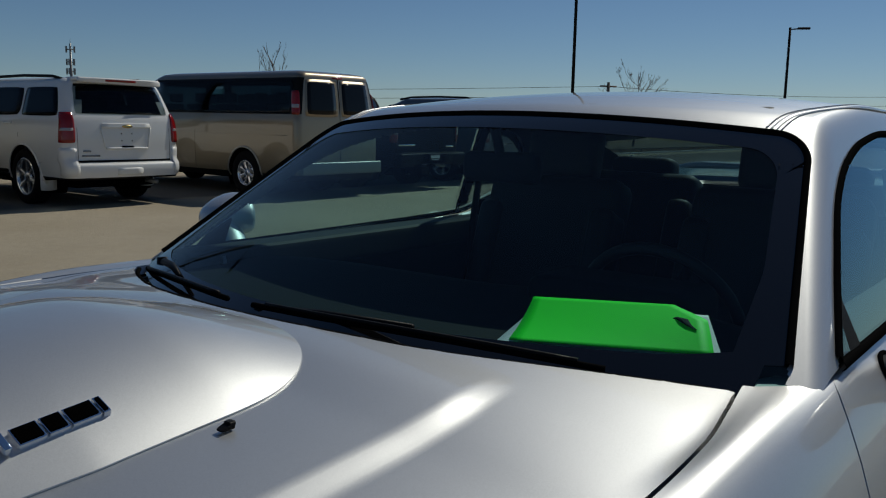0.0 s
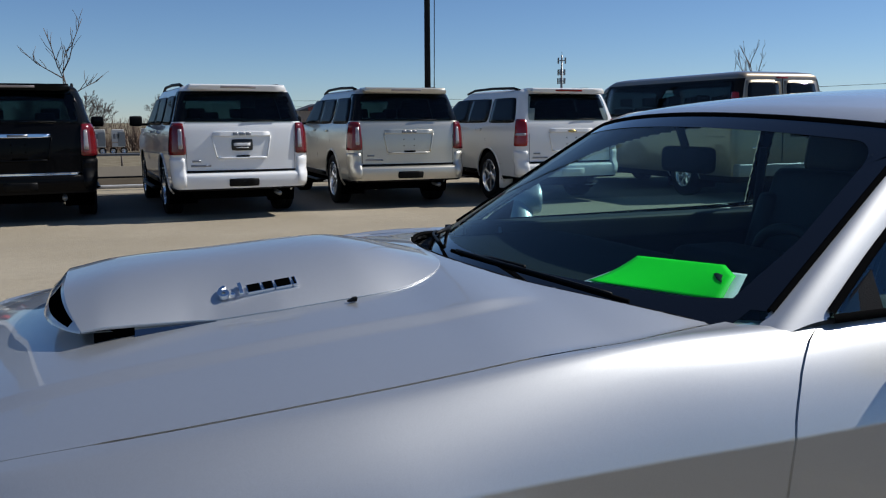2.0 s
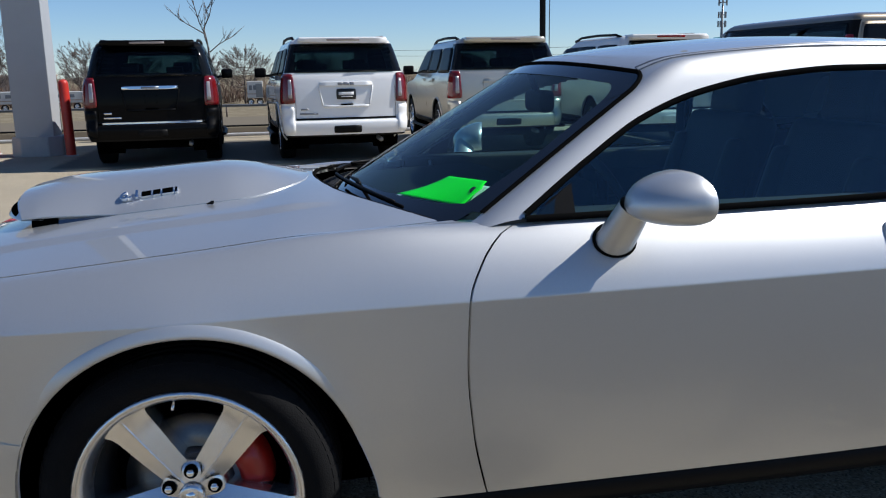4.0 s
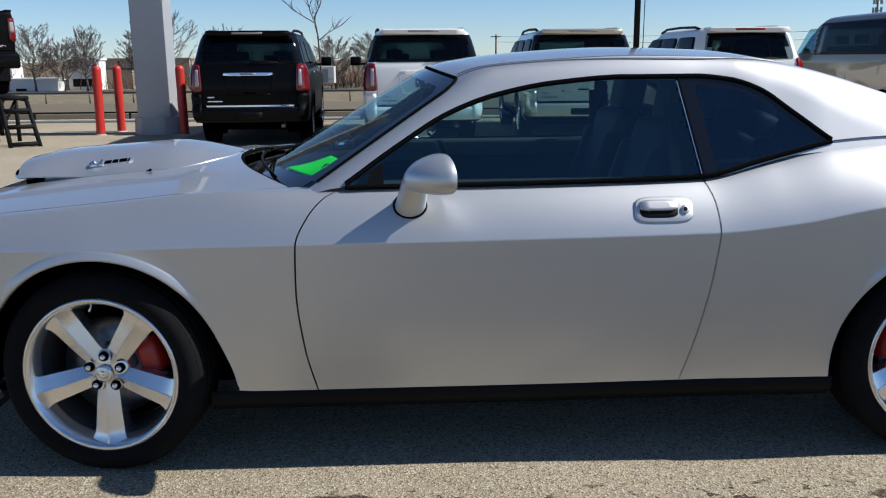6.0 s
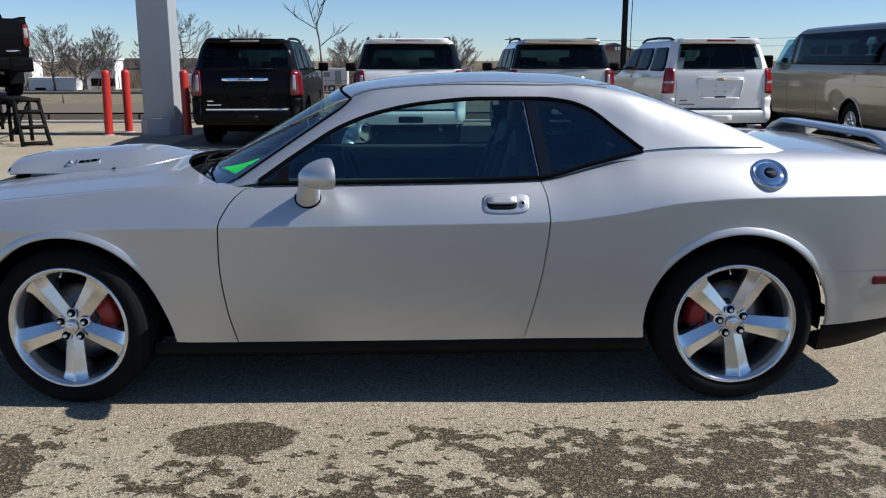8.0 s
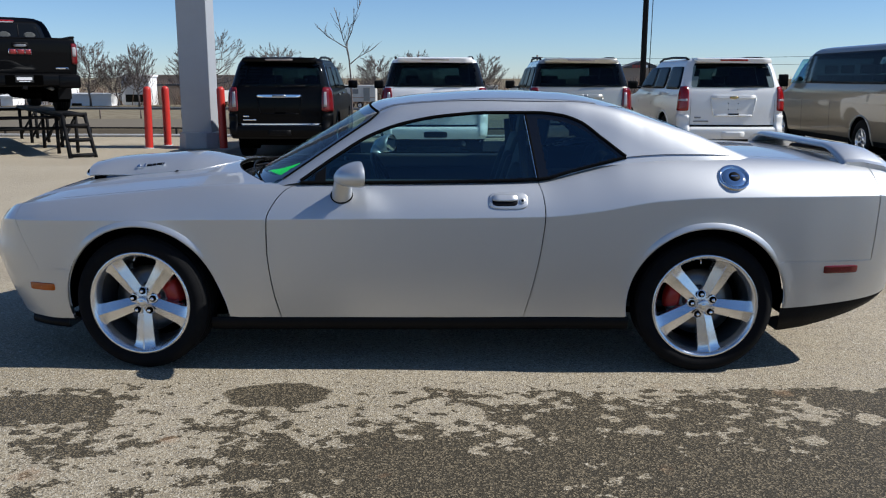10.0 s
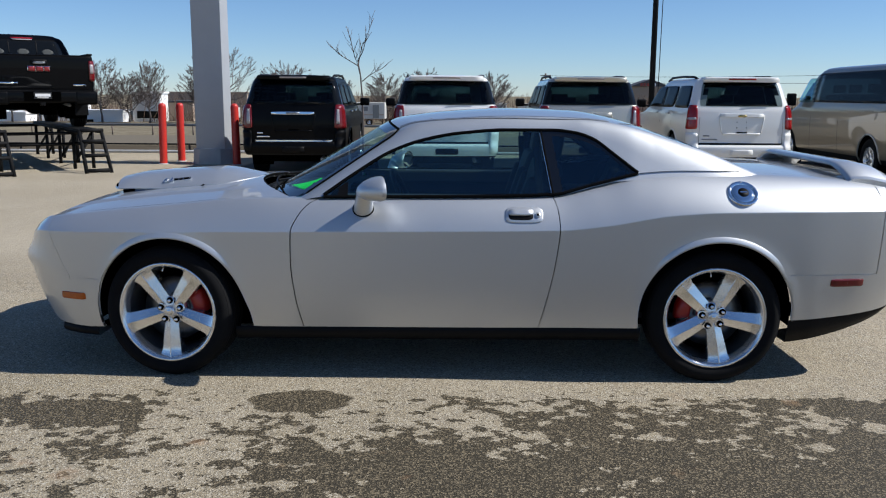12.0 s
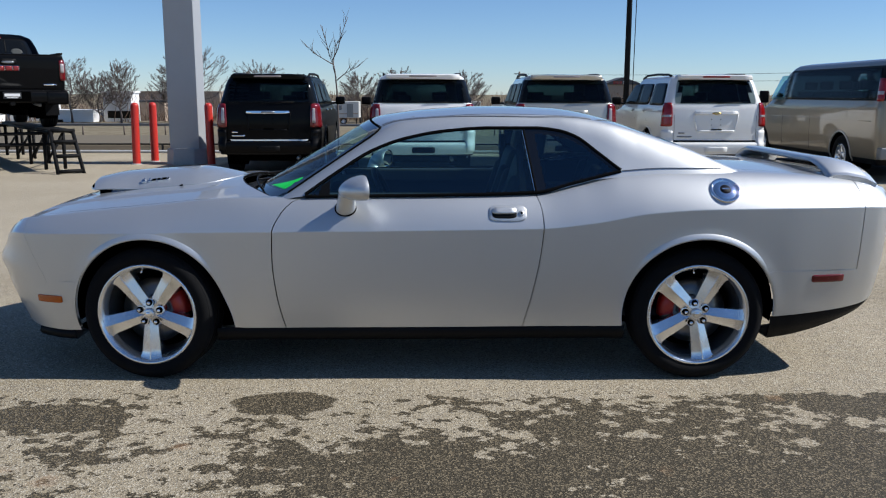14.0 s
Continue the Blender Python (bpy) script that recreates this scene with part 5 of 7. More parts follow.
# ---- green card and papers on the dashboard ----
def card(name, corners, z0, curl, mat, label, cat, cut=0.0, n=16, thick=0.0012):
    c = [Vector(p) for p in corners]
    V, F = [], []
    for lay in (0, thick):
        for i in range(n):
            for j in range(n):
                u, v = i / (n - 1), j / (n - 1)
                u *= 1 - cut * max(0, (0.4 - v) / 0.4)
                p = (c[0] * (1 - u) + c[1] * u) * (1 - v) + (c[3] * (1 - u) + c[2] * u) * v
                V.append((p.x, p.y, p.z + z0 + curl(u, v) + lay))
    F = grid_faces(n, n, n * n) + grid_faces(n, n, 0, True)
    for i in range(n - 1):
        for a, b in ((i * n, (i + 1) * n), ((i + 1) * n + n - 1, i * n + n - 1), (i + 1, i), ((n - 1) * n + i, (n - 1) * n + i + 1)):
            F.append((a, b, b + n * n, a + n * n))
    ob = raw(name, V, F, mat)
    return tagged(ob, label, cat)


card("green_card", [(-0.724, -0.341, 1.041), (-0.655, -0.630, 1.055), (-0.760, -0.692, 1.004), (-0.893, -0.400, 1.004)], 0.0, lambda u, v: 0.008 * math.sin(math.pi * v) * u - 0.006 * math.sin(math.pi * v) * (1 - u), GREEN, "bright green card lying on the dashboard", "card", 0.16)
card("paper_sheet", [(-0.730, -0.360, 1.038), (-0.655, -0.640, 1.046), (-0.742, -0.700, 0.999), (-0.905, -0.375, 0.998)], -0.005, lambda u, v: 0.0, PAPER, "white paper sheet below the green card", "paper")
part_ = box_bm(0.09, 0.24, 0.024, (-0.755, -0.50, 0.984), 0.008, 2)
tagged(part("card_holder", part_, DASH), "dark ledge under the green card on the dashboard", "holder")
tie = tube("twisted_tie", [(-0.712, -0.590, 1.036), (-0.706, -0.606, 1.041), (-0.712, -0.622, 1.040), (-0.722, -0.634, 1.036), (-0.728, -0.650, 1.032)], [0.001, 0.006, 0.009, 0.005, 0.001], DASH, sides=8, squash=0.35)
tagged(tie, "small dark tie lying on the green card", "tie")


# ---- parked vehicles ----
class Hull:
    """A vehicle body as a stack of rounded plan outlines; rear at y = 0, nose towards +y."""

    def __init__(self, hw, yr, yf, rr, rf, bow, z_top, crown):
        self.hw, self.yr, self.yf, self.rr, self.rf, self.bow, self.z_top, self.crown = hw, yr, yf, rr, rf, bow, z_top, crown

    def half(self, z, sides=46):
        hw, yr, yf = float(self.hw(z)), float(self.yr(z)), float(self.yf(z))
        rr, rf = min(self.rr, hw * 0.5), min(self.rf, hw * 0.6)
        pts = []
        for x in np.linspace(0, hw - rr, 9):
            pts.append((x, yr + self.bow * (x / hw) ** 2))
        y0 = pts[-1][1]
        for a in np.linspace(0, math.pi / 2, 8)[1:]:
            pts.append((hw - rr + rr * math.sin(a), y0 + rr * (1 - math.cos(a))))
        for y in np.linspace(y0 + rr, yf - rf, sides)[1:]:
            pts.append((hw, y))
        for a in np.linspace(0, math.pi / 2, 7)[1:]:
            pts.append((hw - rf + rf * math.cos(a), yf - rf + rf * math.sin(a)))
        for x in np.linspace(hw - rf, 0, 6)[1:]:
            pts.append((x, yf))
        return np.array(pts)

    def at(self, s, z, out=0.0):
        """The point s metres round from the middle of the rear at height z."""
        p = self.half(z)
        L = np.concatenate([[0], np.cumsum(np.hypot(*np.diff(p, axis=0).T))])
        a = abs(s)
        x, y = np.interp(a, L, p[:, 0]), np.interp(a, L, p[:, 1])
        x2, y2 = np.interp(a + 0.01, L, p[:, 0]), np.interp(a + 0.01, L, p[:, 1])
        n = np.array([y2 - y, -(x2 - x)])
        n /= max(np.hypot(*n), 1e-9)
        sg = 1 if s >= 0 else -1
        return (sg * (x + n[0] * out), y + n[1] * out, z)

    def side(self, sg):
        return lambda y, z, out: (sg * (float(self.hw(z)) + out), y, z)

    def build(self, zs, groups, arches, parent, sides=46):
        """groups(c) names the part and material of a face by its middle."""
        rings = [self.half(z, sides) for z in zs]
        m = len(rings[0])
        V = []
        for r, z in zip(rings, zs):
            V += [(x, y, z) for x, y in r] + [(-x, y, z) for x, y in r[1:-1][::-1]]
        k = 2 * m - 2
        c0 = len(V)
        top = np.array(V[-k:])
        cen = top.mean(axis=0)
        for t, dz in ((0.93, 0.45), (0.75, 0.75), (0.45, 0.95)):
            for p in top:
                q = cen + (p - cen) * (t, 1 - (1 - t) * 0.55, 1)
                V.append((q[0], q[1], self.z_top + self.crown * dz))
        V.append((cen[0], cen[1], self.z_top + self.crown))
        F = []
        n = len(zs) + 3
        for i in range(n - 1):
            for j in range(k):
                F.append((i * k + j, i * k + (j + 1) % k, (i + 1) * k + (j + 1) % k, (i + 1) * k + j))
        F += [((n - 1) * k + j, (n - 1) * k + (j + 1) % k, len(V) - 1) for j in range(k)]
        V = [list(v) for v in V]
        out = {}
        edge = set()
        for f in F:
            c = np.mean([V[i] for i in f], axis=0)
            if any(math.hypot(c[1] - a, c[2] - b) < R for a, b, R in arches) and abs(c[0]) > 0.7:
                edge.update(f)
                continue
            kind = groups(c)
            if kind:
                out.setdefault(kind, []).append(f)
        for i in edge:
            for a, b, R in arches:
                r = math.hypot(V[i][1] - a, V[i][2] - b)
                if 0.7 * R < r < R * 1.25:
                    V[i][1], V[i][2] = a + (V[i][1] - a) * R / r, b + (V[i][2] - b) * R / r
        for (name, mt), fs in out.items():
            ids, vv, ff = {}, [], []
            for f in fs:
                for i in f:
                    if i not in ids:
                        ids[i] = len(vv)
                        vv.append(V[i])
                ff.append(tuple(ids[i] for i in f))
            raw(name, vv, ff, mt, parent)
        for a, b, R in arches:
            for sg in (-1, 1):
                w, f = lathe_data([(0.05, 0.55), (R + 0.005, 0.55), (R + 0.005, 0.97)], 26, "y", radians(-30), radians(210))
                raw("wheel_well", [(sg * v[1], a + v[0], b + v[2]) for v in w], f, GAP, parent)


SEATGREY = material("grey seat cloth", (0.15, 0.145, 0.135), 0.9, 0, 0.4, vary=0.1, scale=30)
TINT = material("dark tinted glass", (0.006, 0.007, 0.008), 0.03, 0, 0.0, 0.2)


def vehicle_wheel(parent, x, y, R, rim_r, width, style, side, spin=0.0):
    w = wheel(parent, (0, 0, 0), -1, R, rim_r, width, style, None, spin, 36)
    w.matrix_basis = Matrix.Translation((x, y, R)) @ pose(0, 0, 0, 0, 0, 90 * side)
    return w


def pane(name, fn, corners, mat, parent, out=0.010, n=8, label="", rnd=0.05):
    V, F = slab(fn, corners, n, n, out, round_=rnd)
    return raw(name, V, F, mat, parent, label)


def suv(paint, style, label, at, plate, strip):
    car = thing("suv_car", label, "car", at @ Matrix.Diagonal((0.945, 1, 1.01, 1)), "row of parked cars")
    wide_glass = style == "wide_glass"
    H = Hull(spline((0.28, 0.86), (0.40, 0.955), (0.55, 0.99), (0.9, 1.01), (1.15, 1.0), (1.27, 0.98), (1.34, 0.95), (1.72, 0.835), (1.80, 0.80)),
             spline((0.28, 0.14), (0.45, 0.02), (0.55, 0.0), (0.62, 0.005), (0.66, 0.075), (1.0, 0.08), (1.25, 0.10), (1.32, 0.12), (1.70, 0.27), (1.80, 0.33)),
             spline((0.28, 4.95), (0.5, 5.1), (0.95, 5.08), (1.10, 5.0), (1.16, 4.3), (1.22, 3.98), (1.70, 3.05), (1.80, 2.8)), 0.16, 0.30, 0.06, 1.80, 0.075)
    zs = np.unique(np.concatenate([np.linspace(0.41, 0.62, 9), [0.635, 0.65, 0.665], np.linspace(0.70, 1.80, 30)]))
    arches = ((1.30, 0.41, 0.47), (4.25, 0.41, 0.47))

    def groups(c):
        if 1.37 < c[2] < 1.73 and c[1] < 0.5 and abs(c[0]) < (0.76 if wide_glass else 0.66):
            return None
        if 1.335 < c[2] < 1.775 and c[1] < 0.60 and (wide_glass or abs(c[0]) < 0.69):
            return ("window_surround", TINT)
        if 1.24 < c[2] < 1.70 and c[1] > float(H.yf(c[2])) - 0.1 and abs(c[0]) < float(H.hw(c[2])) - 0.24:
            return None
        if c[2] < 0.44:
            return ("lower_valance", TRIM)
        if c[2] < 0.645 and c[1] < 0.62:
            return ("rear_bumper", paint)
        return ("body", paint)

    H.build(zs, groups, arches, car)
    part("underbody", box_bm(1.36, 4.5, 0.20, (0, 2.65, 0.37), 0.03), GAP, car)
    pane("windscreen", lambda a, z, o: (a, float(H.yf(z)) + o, z), [(-0.80, 1.20), (0.80, 1.20), (0.66, 1.73), (-0.66, 1.73)], DARKGLASS, car, 0.006, 6, "clear windscreen", 0.02)
    part("dashboard", box_bm(1.60, 0.5, 0.30, (0, 3.55, 1.13), 0.06, 3), DASH, car, smooth=True)
    for y, xs in ((2.45, (-0.42, 0.42)), (1.55, (-0.42, 0.42)), (0.75, (-0.35, 0.35))):
        for x in xs:
            st = part("seat_back", box_bm(0.52, 0.14, 0.62, (0, 0, 0), 0.05, 3, pose(x, y, 1.07, -8, 0, 0)), LEATHER, car, "dark seat back", smooth=True)
            part("headrest", box_bm(0.27, 0.10, 0.16, (x, y - 0.08, 1.47 if y > 1 else 1.40), 0.04, 3), LEATHER, st, smooth=True)
    part("load_floor", box_bm(1.70, 3.2, 0.05, (0, 1.9, 0.80), 0.02), LEATHER, car)
    pane("rear_window", H.at, [(-1.15 if wide_glass else -0.80, 1.335), (1.15 if wide_glass else 0.80, 1.335), (1.03 if wide_glass else 0.72, 1.765), (-1.03 if wide_glass else -0.72, 1.765)], REARGLASS, car, 0.006, 14, "dark tinted rear window", 0.03)
    for sg in (-1, 1):
        fn = H.side(sg)
        pane("side_window", fn, [(0.42 if wide_glass else 0.36, 1.305), (1.36, 1.305), (1.34, 1.70), (0.60 if wide_glass else 0.52, 1.70)], SUVGLASS, car)
        pane("side_window", fn, [(1.46, 1.31), (2.32, 1.31), (2.28, 1.70), (1.46, 1.70)], SUVGLASS, car)
        pane("side_window", fn, [(2.40, 1.31), (3.55, 1.31), (2.98, 1.69), (2.38, 1.70)], SUVGLASS, car)
        pane("window_frame", fn, [(0.36 if wide_glass else 0.34, 1.30), (1.37, 1.30), (1.37, 1.71), (0.56 if wide_glass else 0.50, 1.71)], TRIM, car, 0.006)
        pane("window_frame", fn, [(1.43, 1.30), (3.58, 1.30), (3.0, 1.71), (1.43, 1.71)], TRIM, car, 0.007)
        for ya, yb in ((1.42, 1.425), (2.36, 2.365), (3.50, 3.505)):
            pane("door_gap", fn, [(ya, 0.50), (yb, 0.50), (yb, 1.30), (ya, 1.30)], GAP, car, 0.002, 4, rnd=0)
        for y in (1.60, 2.55):
            pane("door_handle", fn, [(y, 1.17), (y + 0.22, 1.17), (y + 0.22, 1.205), (y, 1.205)], CHROME if strip else paint, car, 0.03, 5)
        pane("rocker_trim", fn, [(1.80, 0.44), (3.75, 0.44), (3.75, 0.50), (1.80, 0.50)], TRIM, car, 0.02, 6)
        tube("running_board", [(sg * 1.02, 1.85, 0.36), (sg * 1.06, 2.1, 0.345), (sg * 1.06, 3.5, 0.345), (sg * 1.02, 3.75, 0.36)], 0.045, TRIM, car, squash=0.5)
        # tail lamp wrapping the corner
        if wide_glass:
            lamp = pane("tail_lamp", H.at, [(sg * 0.80, 0.90), (sg * 1.10, 0.90), (sg * 1.02, 1.33), (sg * 0.82, 1.33)], LAMPDARK, car, 0.022, 10, "red tail lamp")
            pane("clear_lens", H.at, [(sg * 0.845, 0.98), (sg * 0.905, 0.98), (sg * 0.895, 1.25), (sg * 0.85, 1.25)], CLEARLENS, lamp, 0.028, 6, "clear inner lens")
        else:
            lamp = pane("tail_lamp", H.at, [(sg * 0.84, 0.93), (sg * 1.08, 0.93), (sg * 1.02, 1.36), (sg * 0.84, 1.36)], REDLENS, car, 0.022, 10, "red tail lamp")
            pane("lamp_band", H.at, [(sg * 0.86, 1.10), (sg * 1.04, 1.10), (sg * 1.02, 1.14), (sg * 0.86, 1.14)], CLEARLENS, lamp, 0.0235, 5, "pale lens band")
        # door mirror
        m = new("door_mirror")
        m.parent = car
        part("mirror_case", box_bm(0.22, 0.10, 0.17, (sg * 1.16, 3.52, 1.36), 0.04, 3), TRIM if not wide_glass or paint != BLACKPAINT else paint, m, smooth=True)
        tube("mirror_arm", [(sg * 0.93, 3.50, 1.30), (sg * 1.10, 3.52, 1.31)], 0.035, TRIM, m, squash=0.6)
        # roof rail
        rail = [(sg * 0.74, 0.55, 1.82), (sg * 0.745, 0.80, 1.865), (sg * 0.75, 1.6, 1.885), (sg * 0.75, 2.4, 1.875), (sg * 0.74, 2.75, 1.82)]
        tube("roof_rail", rail, 0.022, TRIM, car)
        for yw in (1.30, 4.25):
            vehicle_wheel(car, sg * 0.865, yw, 0.405, 0.275, 0.265, "six", sg, 0.4)
        ring = [(sg * (float(H.hw(0.41 + 0.47 * math.sin(a))) + 0.004), 1.30 + 0.475 * math.cos(a), 0.41 + 0.475 * math.sin(a)) for a in np.linspace(radians(-10), radians(190), 26)]
        tube("arch_lip", ring, 0.016, paint, car, sides=6)
        pane("tailgate_gap", H.at, [(sg * 0.795, 0.68), (sg * 0.800, 0.68), (sg * 0.800, 1.33), (sg * 0.795, 1.33)], GAP, car, 0.0025, 4, rnd=0)
        pane("bumper_step", H.at, [(sg * 0.82, 0.46), (sg * 1.16, 0.46), (sg * 1.10, 0.86), (sg * 0.82, 0.86)], paint, car, 0.014, 8)
        if not wide_glass:
            pane("mud_flap", lambda a, z, o: (a, 0.84 - o, z), [(sg * 0.74, 0.22), (sg * 1.0, 0.22), (sg * 1.0, 0.55), (sg * 0.74, 0.55)], paint, car, 0.012, 4)
    # tailgate details
    pane("bumper_shadow_strip", H.at, [(-0.80, 0.655), (0.80, 0.655), (0.80, 0.685), (-0.80, 0.685)], CHROME if strip and paint == BLACKPAINT else TRIM, car, 0.012, 10, rnd=0)
    if strip and paint == BLACKPAINT:
        handle = pane("chrome_bar", H.at, [(-0.42, 1.15), (0.42, 1.15), (0.42, 1.20), (-0.42, 1.20)], CHROME, car, 0.03, 8, "chrome tailgate bar")
        pane("badge_bar", H.at, [(-0.13, 1.16), (0.13, 1.16), (0.13, 1.19), (-0.13, 1.19)], ALLOYGREY, handle, 0.034, 4, rnd=0)
    else:
        bar = pane("tailgate_bar", H.at, [(-0.43, 1.145), (0.43, 1.145), (0.41, 1.21), (-0.41, 1.21)], paint, car, 0.028, 8)
        if wide_glass:
            for k, (a, b) in enumerate(((-0.13, -0.05), (-0.04, 0.05), (0.06, 0.13))):
                pane("badge_bar", H.at, [(a, 1.158), (b, 1.158), (b, 1.198), (a, 1.198)], ALLOYGREY, bar, 0.032, 4, rnd=0)
        else:
            pane("badge_bar", H.at, [(-0.09, 1.145), (0.09, 1.145), (0.09, 1.19), (-0.09, 1.19)], GOLD, bar, 0.034, 4, "gold cross-shaped badge", 0.3)
    fr = [(-0.43, 1.15, -0.37, 0.86), (0.43, 1.15, 0.37, 0.86)]
    for x0, z0, x1, z1 in fr:
        tube("recess_rib", [H.at(x0 + (x1 - x0) * t, z0 + (z1 - z0) * t, 0.006) for t in np.linspace(0, 1, 6)], 0.012, paint, car, sides=6)
    tube("recess_rib", [H.at(x, 0.85, 0.006) for x in np.linspace(-0.36, 0.36, 9)], 0.018, paint, car, sides=6)
    pane("tailgate_latch", H.at, [(-0.09, 0.865), (0.11, 0.865), (0.11, 0.885), (-0.09, 0.885)], GAP, car, 0.02, 4)
    if plate:
        pl = pane("dealer_plate", H.at, [(-0.155, 0.95), (0.155, 0.95), (0.155, 1.105), (-0.155, 1.105)], PLATEBLACK, car, 0.014, 5, "black dealer plate with plain bars")
        pane("plate_bar", H.at, [(-0.12, 1.015), (0.12, 1.015), (0.12, 1.055), (-0.12, 1.055)], PLATEWHITE, pl, 0.016, 5, rnd=0)
        pane("plate_bar", H.at, [(-0.09, 0.985), (0.10, 0.985), (0.10, 0.996), (-0.09, 0.996)], PLATEWHITE, pl, 0.016, 5, rnd=0)
    else:
        for x in (-0.09, 0.09):
            for z in (0.96, 1.06):
                pane("plate_hole", H.at, [(x - 0.009, z - 0.009), (x + 0.009, z - 0.009), (x + 0.009, z + 0.009), (x - 0.009, z + 0.009)], GAP, car, 0.003, 4, rnd=0.2)
    pane("bumper_pocket", H.at, [(-0.22, 0.46), (0.22, 0.46), (0.22, 0.57), (-0.22, 0.57)], TRIM if wide_glass else paint, car, 0.010, 5, "bumper plate pocket")
    for a, b, z in ((-0.72, -0.60, 0.80), (-0.74, -0.46, 0.735)):
        pane("model_badge", H.at, [(a, z), (b, z), (b, z + 0.025), (a, z + 0.025)], CHROME if paint == BLACKPAINT else ALLOYGREY, car, 0.007, 4, rnd=0)
    pane("roof_spoiler", lambda a, z, o: (a, 0.20 + (1.86 - z) * 0.3 - o, z), [(-0.72, 1.785), (0.72, 1.755), (0.70, 1.84), (-0.70, 1.84)], paint, car, 0.02, 8)
    sp = box_bm(1.40, 0.34, 0.05, (0, 0.38, 1.83), 0.024, 4)
    part("spoiler_top", sp, paint, car, smooth=True)
    pane("brake_light", lambda a, z, o: (a, 0.20 + (1.86 - z) * 0.3 - o, z), [(-0.26, 1.80), (0.26, 1.80), (0.26, 1.83), (-0.26, 1.83)], REDLENS if not wide_glass else CLEARLENS, car, 0.027, 5, "high brake light", 0.02)
    tube("rear_wiper", [H.at(0.02, 1.345, 0.02), H.at(0.25, 1.36, 0.02), H.at(0.5, 1.355, 0.02)], 0.008, TRIM, car, sides=6)
    tube("exhaust_pipe", [(0.55, 0.12, 0.34), (0.55, 0.7, 0.36)], 0.035, GALV, car, sides=10)
    tube("hitch", [(0, 0.05, 0.42), (0, 0.4, 0.42)], 0.04, GAP, car, sides=4)
    return car


suv(BLACKPAINT, "wide_glass", "glossy black full-size suv with chrome tailgate bar, parked nose outward", pose(-3.04, 10.42, 0, 0, 0, 2.7), False, True)
suv(WHITEPAINT, "wide_glass", "white full-size suv with black dealer plate, parked in the row", pose(-0.19, 10.10, 0, 0, 0, 3.4), True, False)
suv(CHAMPAGNE, "wide_glass", "champagne full-size suv without number plate, parked in the row", pose(2.47, 10.70, 0), False, False)
suv(PEARL, "narrow_glass", "pearl white full-size suv with tall red lamps, parked in the row", pose(5.15, 10.31, 0, 0, 0, 0.5), False, False)


